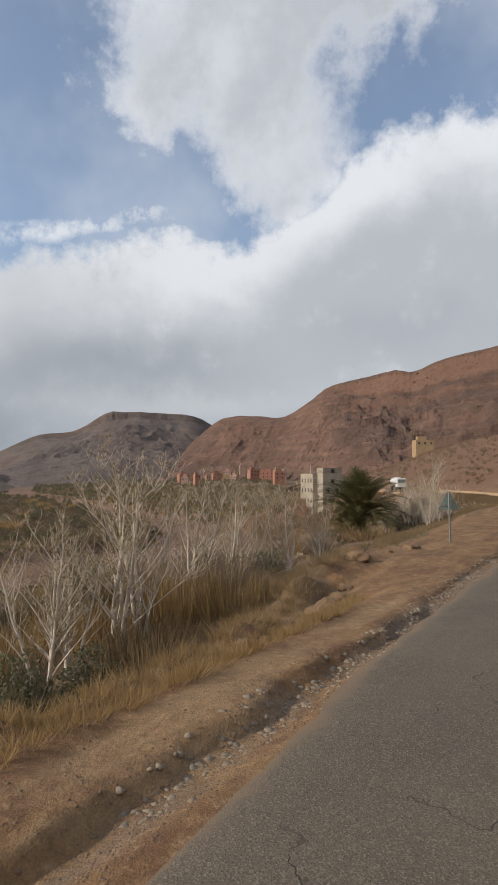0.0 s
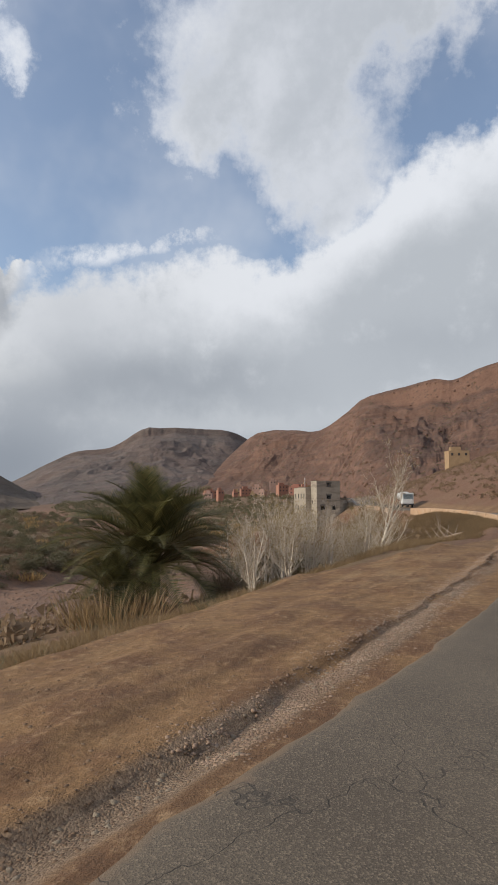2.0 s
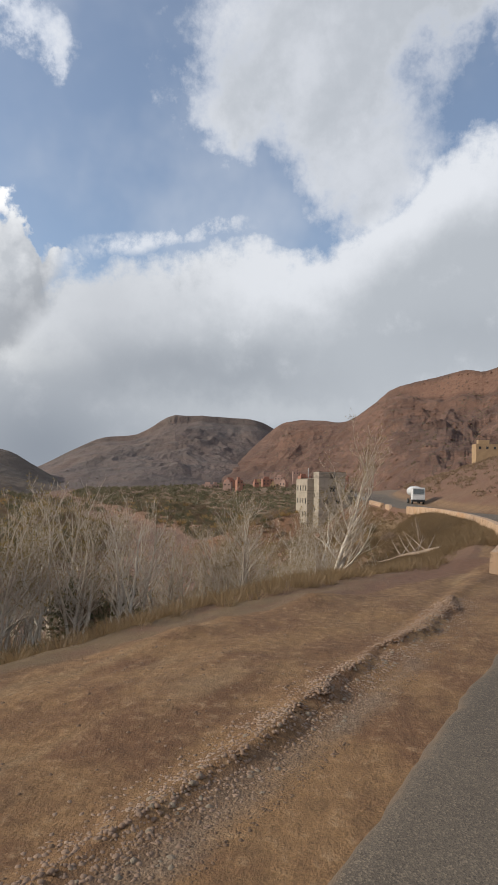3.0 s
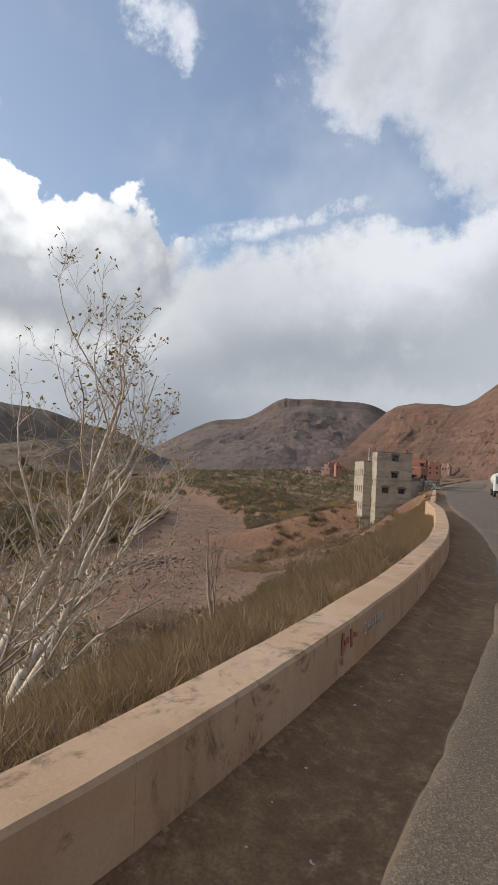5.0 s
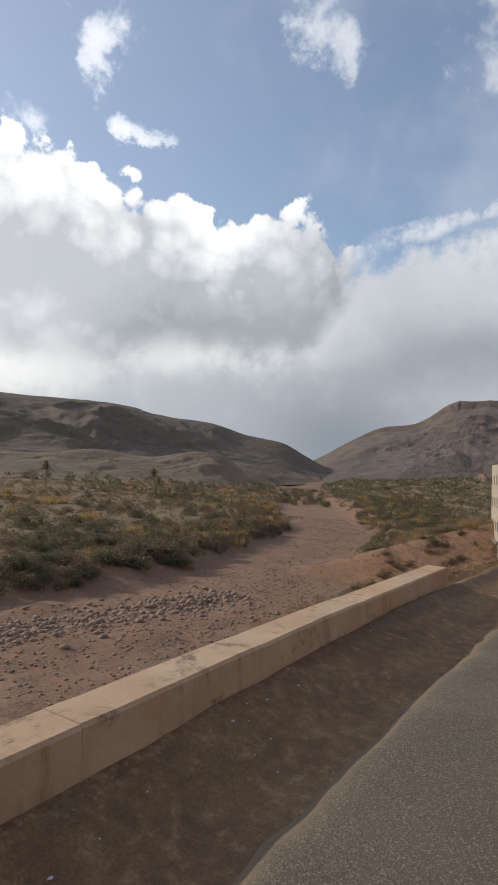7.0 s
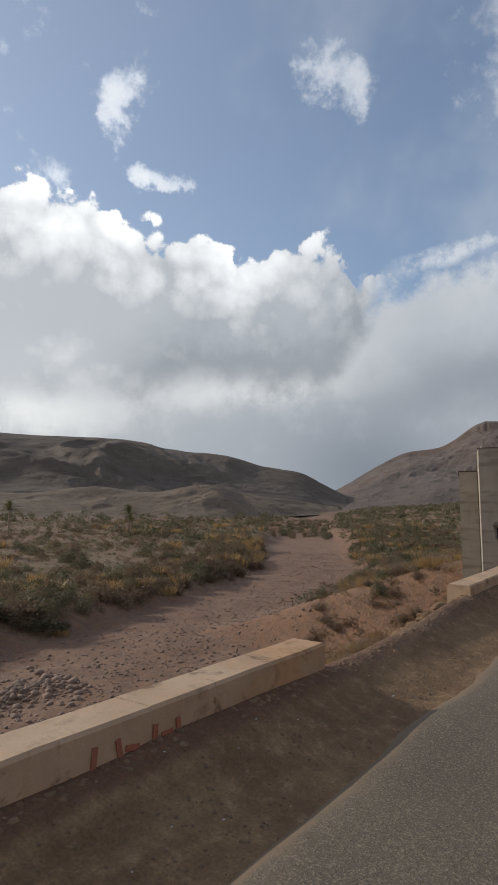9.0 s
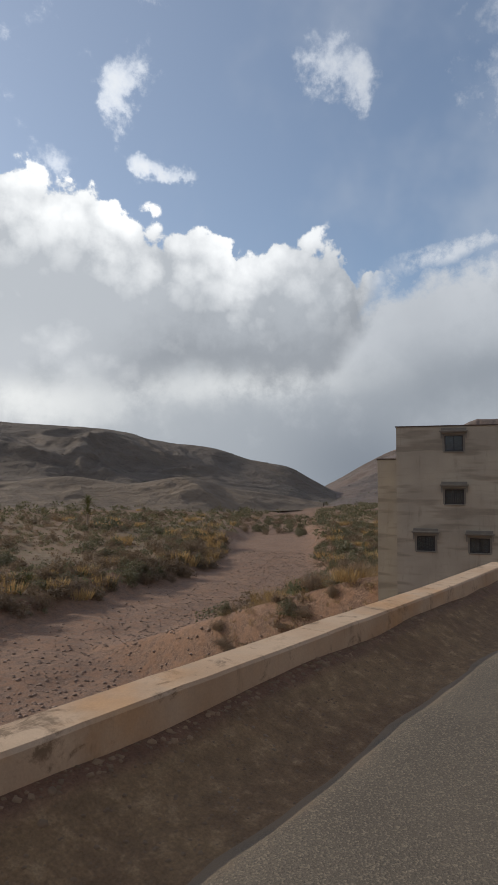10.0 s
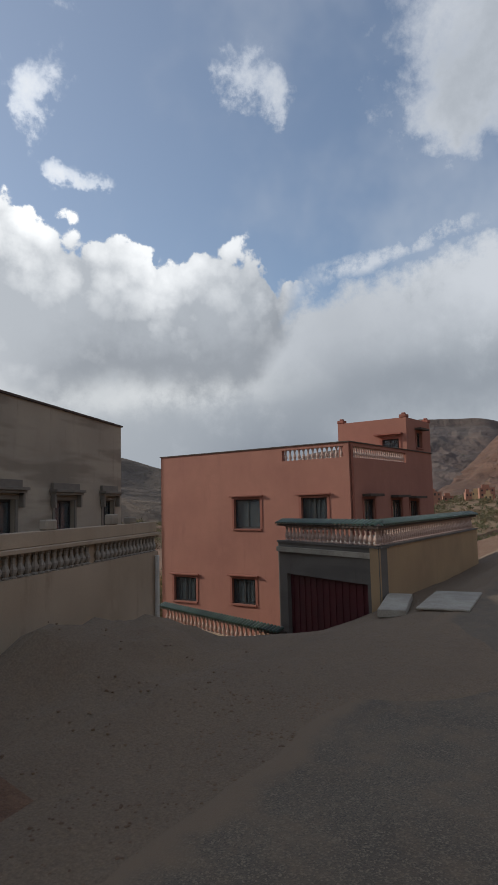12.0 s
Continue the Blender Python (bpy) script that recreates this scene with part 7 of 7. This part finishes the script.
for x, y, s in ((52, 90.7, 5), (56.4, 81.3, 5.5), (51, 68.7, 4.2), (22.7, 57.2, 3.2), (26.3, 56.1, 2.6), (39, 55.9, 3.4), (30.8, 54.4, 2.6), (48.9, 57.5, 3), (51.8, 62.3, 3.6), (65.9, 75.3, 3.2), (95.8, 71.2, 3.6), (46.4, 58.8, 2.8), (86, 99.9, 4), (44, 76, 4.6), (60, 92, 4.2), (36, 66, 3.6)):
    for k in range(3):
        shrub("green", x + rng.uniform(-2.5, 2.5), y + rng.uniform(-2.5, 2.5), s * rng.uniform(0.4, 0.7), s * rng.uniform(0.35, 0.55), rng.uniform(0, 360))
for x, y, s in ((85.6, 88.8, 4), (107.6, 91.5, 4), (111.3, 77.5, 5), (130.4, 84.2, 5), (51.5, 55.3, 2), (87.3, 70.7, 4), (112.9, 78.1, 4.5), (84.5, 80.4, 3), (169.8, 112.2, 6), (106.4, 74.5, 3.4), (128.2, 83.4, 4.5), (161.5, 106.8, 5.5), (80, 66.6, 3.8), (98, 73, 3.5), (120, 82, 4.5), (140, 92, 5)):
    for k in range(3):
        shrub("reed" if k else "brown", x + rng.uniform(-2, 2), y + rng.uniform(-2, 2), s * rng.uniform(0.35, 0.55), s * rng.uniform(0.3, 0.5), rng.uniform(0, 360))
# the reed bed below the bank at the start
for k in range(90):
    x = rng.uniform(-120, -100)
    px, py = beside(x, rng.uniform(9.5, 22) + max(0, (x + 112) * 0.3))
    kind = ("reed", "green", "reed", "reed")[k % 4] if x < -110 else ("brown", "green", "brown", "reed", "brown", "brown")[k % 6]
    shrub(kind, px, py, rng.uniform(0.8, 1.5), rng.uniform(0.8, 1.4) if kind == "reed" else rng.uniform(0.8, 1.5), rng.uniform(0, 360))
# thickets in the valley above the first bends
for k in range(420):
    x = rng.uniform(-110, 70)
    l = rng.uniform(13, 60) if x < -62 else rng.uniform(20, 62) if x < 0 else rng.uniform(56, 100)
    px, py = beside(x, l)
    if float(bed_distance(px, py)) < 13:
        continue
    shrub(("brown", "brown", "reed", "green")[rng.randrange(4)], px, py, rng.uniform(1.0, 2.4), rng.uniform(0.8, 1.8), rng.uniform(0, 360))
# dense scrub on the near side of the river further on
for k in range(360):
    x = rng.uniform(70, 260)
    y0 = float(np.interp(x, BED[:, 0], BED[:, 1]))
    y = y0 - rng.uniform(13, 46) - max(0, (x - 150) * 0.15)
    if (y - float(road_y(x))) < 18:
        continue
    shrub(("green", "green", "reed", "brown")[rng.randrange(4)], x, y, rng.uniform(1.3, 2.8), rng.uniform(1.0, 2.2), rng.uniform(0, 360))
# dry growth on the slope between the parapets and the river
for k in range(260):
    x = rng.uniform(-30, 78)
    l = rng.uniform(7, 34)
    px, py = beside(x, l)
    if float(bed_distance(px, py)) < 13 or (x > 36 and l < 17):
        continue
    shrub(("reed", "brown", "reed", "green", "brown")[rng.randrange(5)], px, py, rng.uniform(0.4, 1.2), rng.uniform(0.35, 1.0), rng.uniform(0, 360))
# tan growth on the low ground beyond the last parapet
for k in range(150):
    x = rng.uniform(66, 130)
    px, py = beside(x, rng.uniform(17, 40))
    if float(bed_distance(px, py)) < 8 or x < 92 and py < 13:
        continue
    shrub(("reed", "brown", "brown", "green", "reed")[rng.randrange(5)], px, py, rng.uniform(0.9, 2.0), rng.uniform(0.8, 1.8), rng.uniform(0, 360))
# the dark belt where the riverbed goes out of sight
for k in range(90):
    x = rng.uniform(225, 360)
    shrub(("green", "brown", "green")[rng.randrange(3)], x, float(np.interp(x, BED[:, 0], BED[:, 1])) + rng.uniform(-16, 16), rng.uniform(1.8, 3.6), rng.uniform(1.5, 3.0), rng.uniform(0, 360))
# bushes between the grey house and the riverbed
for k in range(46):
    px, py = beside(rng.uniform(44, 70), rng.uniform(19, 34))
    shrub(("reed", "brown", "brown", "green")[rng.randrange(4)], px, py, rng.uniform(0.7, 1.5), rng.uniform(0.6, 1.2), rng.uniform(0, 360))
# scattered growth on the terraces across the river
for k in range(240):
    x = rng.uniform(10, 300)
    y0 = float(np.interp(x, BED[:, 0], BED[:, 1]))
    shrub(("brown", "green", "reed")[rng.randrange(3)], x, y0 + rng.uniform(15, 110), rng.uniform(1.3, 3.4), rng.uniform(1.0, 2.4), rng.uniform(0, 360))


# the thick belt along the far edge of the riverbed
for k in range(210):
    x = rng.uniform(-5, 170)
    y0 = float(np.interp(x, BED[:, 0], BED[:, 1]))
    kind = ("green", "green", "brown", "green")[rng.randrange(4)] if x < 62 else ("brown", "brown", "green", "reed", "brown")[rng.randrange(5)]
    shrub(kind, x, y0 + 15 + abs(rng.gauss(0, 10)), rng.uniform(1.5, 3.0), rng.uniform(1.3, 2.4), rng.uniform(0, 360))


def scatter(name, protos, spots, mat, label, category):
    """One joined object of many small copies: spots are rows of x, y, z, size, yaw and perhaps a height."""
    VV, FF, n = [], [], 0
    for k, (x, y, z, s, a, *tall) in enumerate(spots):
        V, F = protos[k % len(protos)]
        c, q = math.cos(a), math.sin(a)
        VV.append(np.stack([x + s * (V[:, 0] * c - V[:, 1] * q), y + s * (V[:, 0] * q + V[:, 1] * c), z + (tall[0] if tall else s) * V[:, 2]], 1))
        FF.append(F + n)
        n += len(V)
    ob = new(name, np_mesh(name, np.concatenate(VV), np.concatenate(FF), mat))
    return tagged(ob, label, category, kind="stuff")


FAR_LEAVES = [leaf_cloud(460, 1.0, 1.2, 0.14, 800 + k, 11) for k in range(4)]
FAR_BLADES = [blade_cloud(130, 1.7, 1.25, 820 + k, 0.03, 0.5) for k in range(3)]
scatter("far_shrubs", FAR_LEAVES, FAR_SHRUBS["green"], M_LEAF_GREEN, "grey-green shrubs massed along the river", "shrubs")
scatter("far_dry_bushes", FAR_LEAVES, FAR_SHRUBS["brown"], M_LEAF_BROWN, "brown dry bushes across the valley", "bushes")
scatter("far_reeds", FAR_BLADES, FAR_SHRUBS["reed"], M_REED, "golden dry reeds along the riverbed", "reeds")


def spots_along(n, seed, x_range, pick_l, size, dig=0.0, keep=None):
    g = random.Random(seed)
    out = []
    for _ in range(n):
        x = g.uniform(*x_range)
        px, py = beside(x, pick_l(g, x))
        if keep and not keep(px, py):
            continue
        out.append((px, py, g.uniform(*size), g.uniform(0, 6.28)))
    a = np.array(out)
    z = ground_z(a[:, 0], a[:, 1])
    return [(x, y, zz - dig * s, s, q) for (x, y, s, q), zz in zip(out, z)]


# far scrub, a speckle of low clumps over the valley floor
LOW = [leaf_cloud(46, 1.0, 0.8, 0.34, 600 + k, 6) for k in range(5)]
off_bed = lambda x, y: float(bed_distance(x, y)) > 14
scatter("valley_scrub", LOW, spots_along(4200, 1, (-60, 330), lambda g, x: g.uniform(50, 260), (0.5, 1.5), 0.05, off_bed), M_LEAF_GREEN, "low grey-green scrub over the valley floor", "scrub")
scatter("dry_scrub", LOW, spots_along(5200, 2, (-60, 330), lambda g, x: g.uniform(45, 260), (0.4, 1.3), 0.05, off_bed), M_LEAF_BROWN, "brown dry scrub over the valley floor", "scrub")
scatter("hill_scrub", LOW, spots_along(900, 3, (60, 300), lambda g, x: g.uniform(25, 90), (0.5, 1.5), 0.05, off_bed), M_LEAF_DARK, "dark scrub along the river", "scrub")
scatter("far_scrub", LOW, spots_along(1500, 31, (140, 620), lambda g, x: g.uniform(60, 420), (1.5, 4.0), 0.05, off_bed), M_LEAF_GREEN, "belt of far olive trees and scrub below the hills", "scrub")
scatter("upslope_scrub", LOW, spots_along(900, 32, (-60, 260), lambda g, x: -g.uniform(11, 60), (0.5, 1.4), 0.05), M_LEAF_BROWN, "dry scrub on the slope above the road", "scrub")


def on_slope(name, n, seed, size, lift):
    """Spots spread over a hill's face."""
    P = SLOPES[name]
    g = np.random.RandomState(seed)
    i, j = g.randint(0, P.shape[0] - 1, n), (g.uniform(0.02, 0.97, n) * (P.shape[1] - 1)).astype(int)
    u = g.uniform(0, 1, (n, 1))
    q = P[i, j] * (1 - u) + P[i + 1, j] * u
    s = size[0] + (size[1] - size[0]) * g.uniform(0, 1, n) ** 3
    return [(a[0], a[1], a[2] - lift * b, b, c) for a, b, c in zip(q, s, g.uniform(0, 6.28, n))]


scatter("river_scrub", LOW, spots_along(2600, 33, (-125, 0), lambda g, x: g.uniform(17, 110), (0.5, 1.5), 0.05, off_bed), M_LEAF_BROWN, "brown scrub over the flat beside the river", "scrub")
scatter("olive_scrub", LOW, spots_along(1500, 34, (-125, 20), lambda g, x: g.uniform(22, 120), (0.5, 1.4), 0.05, off_bed), M_LEAF_GREEN, "olive scrub over the flat beside the river", "scrub")


# dry grass on the slopes beside the road
TUFT = [blade_cloud(34, 0.34, 0.30, 700 + k, 0.0045, 0.9) for k in range(5)]
scatter("dry_grass", TUFT, spots_along(5600, 4, (-63, 38), lambda g, x: 4.3 + abs(g.gauss(0, 7)), (0.5, 1.35)), M_LEAF_TAN, "dry straw-coloured grass tufts on the bank", "grass")
scatter("wall_grass", TUFT, spots_along(3400, 40, (-55, -14), lambda g, x: wall_side(x) + 0.6 + abs(g.gauss(0, 2.6)), (0.5, 1.2)), M_LEAF_TAN, "dry straw-coloured grass along the foot of the parapet", "grass")
scatter("verge_grass", TUFT, spots_along(2600, 5, (-130, -60), lambda g, x: float(np.interp(x, [-130, -116, -106, -100, -90, -80, -72, -60], [5.3, 5.8, 8.4, 11.4, 10.8, 8.8, 7.2, 4.5])) + abs(g.gauss(0, 2.2)), (0.5, 1.3)), M_LEAF_TAN, "dry grass along the edge of the dirt verge", "grass")
scatter("green_grass", TUFT, spots_along(1800, 6, (-120, 60), lambda g, x: g.uniform(9, 36), (0.6, 1.6), 0, off_bed), M_LEAF_GREEN, "greenish grass tufts on the lower bank", "grass")
scatter("slope_grass", TUFT, spots_along(2600, 35, (8, 40), lambda g, x: g.uniform(7, 32), (0.7, 1.9), 0, off_bed), M_LEAF_TAN, "dry grass over the slope between the houses and the riverbed", "grass")
scatter("slope_scrub", LOW, spots_along(420, 36, (5, 66), lambda g, x: g.uniform(9, 34), (0.3, 0.9), 0.05, off_bed), M_LEAF_BROWN, "low brown scrub on the slope above the riverbed", "scrub")
scatter("river_bank_grass", TUFT, spots_along(1500, 38, (36, 76), lambda g, x: g.uniform(15, 34), (0.8, 2.2)), M_LEAF_TAN, "dry grass on the bank below the grey house", "grass")
scatter("river_bank_scrub", LOW, spots_along(330, 39, (36, 78), lambda g, x: g.uniform(15, 35), (0.35, 1.0), 0.05), M_LEAF_BROWN, "brown scrub on the bank below the grey house", "scrub")
scatter("heap_grass", TUFT, spots_along(950, 37, (-122.5, -113), lambda g, x: 4.5 + max(0, (x + 116) * 0.24) + abs(g.gauss(0, 1.3)), (0.3, 0.85)), M_REED, "golden dry grass on the heaps of earth", "grass")
for x, l, w, h in ((50.6, 6.0, 0.5, 0.45), (52.5, 5.6, 0.35, 0.3), (57.2, 5.4, 0.4, 0.4), (56.4, 5.6, 0.45, 0.42), (48.3, 5.7, 0.35, 0.3), (57.9, 4.9, 0.4, 0.3)):
    shrub("reed", *beside(x, l), w, h, 37.0 * l)
shrub("green", *beside(49.8, 6.2), 0.45, 0.55, 120)
shrub("green", *beside(58.4, 4.5), 0.35, 0.35, 40)


# ---------------------------------------------------------------- stones
def pebble(seed):
    g = np.random.RandomState(seed)
    t = (1 + 5**0.5) / 2
    V = np.array([(-1, t, 0), (1, t, 0), (-1, -t, 0), (1, -t, 0), (0, -1, t), (0, 1, t), (0, -1, -t), (0, 1, -t), (t, 0, -1), (t, 0, 1), (-t, 0, -1), (-t, 0, 1)], float) / 1.9
    F = np.array([(0, 11, 5), (0, 5, 1), (0, 1, 7), (0, 7, 10), (0, 10, 11), (1, 5, 9), (5, 11, 4), (11, 10, 2), (10, 7, 6), (7, 1, 8), (3, 9, 4), (3, 4, 2), (3, 2, 6), (3, 6, 8), (3, 8, 9), (4, 9, 5), (2, 4, 11), (6, 2, 10), (8, 6, 7), (9, 8, 1)])
    V = V * g.uniform(0.65, 1.15, (12, 1)) * (1.0, g.uniform(0.6, 0.95), g.uniform(0.45, 0.7))
    return V, F


PEBBLES = [pebble(k) for k in range(8)]
for hill_name, count, what in (("hill_slope", 3600, "red rocks strewn over the hillside"), ("hill_mesa", 1400, "rocks strewn over the far mountain"), ("hill_ridge", 700, "rocks strewn over the ridge")):
    scatter("hill_rocks", PEBBLES, on_slope(hill_name, count, 51, (0.3, 2.2), 0.25), {"hill_slope": M_HILL_RED, "hill_mesa": M_HILL_MESA, "hill_ridge": M_HILL_RIDGE}[hill_name], what, "rocks")
    scatter("hill_bushes", LOW, on_slope(hill_name, count, 52, (0.5, 1.5), 0.2), M_LEAF_DARK if hill_name != "hill_slope" else M_LEAF_GREEN, "dark low bushes dotted over the hillside", "scrub")


def bed_spots(n, seed, size, x_range=(-40, 190), width=14, spread=0.0):
    g = random.Random(seed)
    out = []
    while len(out) < n:
        x = g.uniform(*x_range)
        y = float(np.interp(x, BED[:, 0], BED[:, 1])) + g.gauss(0, width * 0.6) - spread * g.random()
        out.append((x, y, size[0] + (size[1] - size[0]) * g.random() ** 3, g.uniform(0, 6.28)))
    a = np.array(out)
    z = ground_z(a[:, 0], a[:, 1])
    return [(x, y, zz + 0.1 * s, s, q) for (x, y, s, q), zz in zip(out, z)]


scatter("river_stones", PEBBLES, bed_spots(24000, 11, (0.03, 0.26), (-75, 175), 14, 15.0), M_ROCK, "grey and pinkish stones strewn over the riverbed", "stones")
scatter("stone_bar", PEBBLES, [(x, y, z, s * 1.2, q) for x, y, z, s, q in bed_spots(1500, 12, (0.12, 0.5), (-2, 42), 4)], M_ROCK, "bank of larger river stones", "stones")
scatter("verge_gravel", PEBBLES, spots_along(13000, 13, (-130, -60), lambda g, x: float(np.interp(x, [-150, -124, -112, -98, -90, -78, -60], [2.4, 2.55, 3.05, 3.2, 2.8, 2.2, 1.7])) + abs(g.gauss(0.3, 0.32)), (0.006, 0.024), 0.1), M_GRAVEL, "loose gravel along the broken asphalt edge", "gravel")
scatter("verge_pebbles", PEBBLES, spots_along(6500, 14, (-130, -58), lambda g, x: g.uniform(3.0, 8.5), (0.006, 0.034), 0.15), M_GRAVEL, "small stones on the dirt verge", "stones")
scatter("road_grit", PEBBLES, spots_along(3200, 15, (-60, 75), lambda g, x: g.uniform(2.0, 4.6 if x > 38 else 3.0), (0.005, 0.022), 0.1), M_GRAVEL, "grit and small stones beside the parapet", "gravel")
scatter("rubble", PEBBLES, [(x, y, z - 0.02, s, q) for x, y, z, s, q in spots_along(2200, 17, (-119, -90), lambda g, x: float(np.interp(x, [-119, -112, -106, -103, -97, -90], [5.5, 6.4, 7.4, 8.0, 10.0, 11.0])) + g.gauss(0, 0.8), (0.008, 0.05))], M_GRAVEL, "rubble and clods on the heaps beside the dirt track", "rubble")
scatter("gutter_stones", PEBBLES, spots_along(1100, 18, (-122, -70), lambda g, x: float(np.interp(x, [-124, -112, -98, -90, -78], [3.1, 3.4, 3.4, 3.1, 2.7])) + g.gauss(0, 0.16), (0.012, 0.055), 0.2), M_STONE, "grey stones in the washed-out strip beside the asphalt", "stones")
scatter("verge_grit", PEBBLES, spots_along(9000, 22, (7, 64), lambda g, x: 2.45 + 0.15 * g.random() + abs(g.gauss(0, 1.4)), (0.006, 0.028), 0.15), M_GRAVEL, "coarse grit strewn over the dirt verge", "gravel")
scatter("foot_rubble", PEBBLES, spots_along(3000, 23, (-63, 39.5), lambda g, x: wall_side(x) - 0.02 - abs(g.gauss(0, 0.09)), (0.012, 0.06), 0.3), M_RUBBLE, "crumbled plaster and clods along the foot of the parapet", "rubble")
scatter("washout_blocks", PEBBLES, spots_along(420, 20, (-122, -106), lambda g, x: float(np.interp(x, [-124, -112, -98], [3.2, 3.45, 3.4])) + g.gauss(0, 0.13), (0.03, 0.085), 0.25), M_STONE, "grey broken stones under the washed-out ledge", "stones")
scatter("gravel_strip", PEBBLES, spots_along(9000, 21, (-92, -68), lambda g, x: float(np.interp(x, [-92, -83, -78, -68], [3.1, 2.9, 2.95, 2.7])) + g.gauss(0, 0.22), (0.012, 0.036), 0.2), M_GRAVEL_PALE, "pale gravel washed into a strip along the verge", "gravel")
scatter("litter", [(V * (1, 1, 0.3), F) for V, F in PEBBLES], spots_along(190, 19, (-56, 14), lambda g, x: wall_side(x) - 0.15 - abs(g.gauss(0.3, 0.4)), (0.008, 0.026)), M_BAG, "scraps of white litter on the dirt beside the parapet", "litter")
scatter("bank_stones", PEBBLES, spots_along(2200, 16, (-60, 60), lambda g, x: g.uniform(4.6, 30), (0.03, 0.2)), M_ROCK, "stones on the bank below the road", "stones")
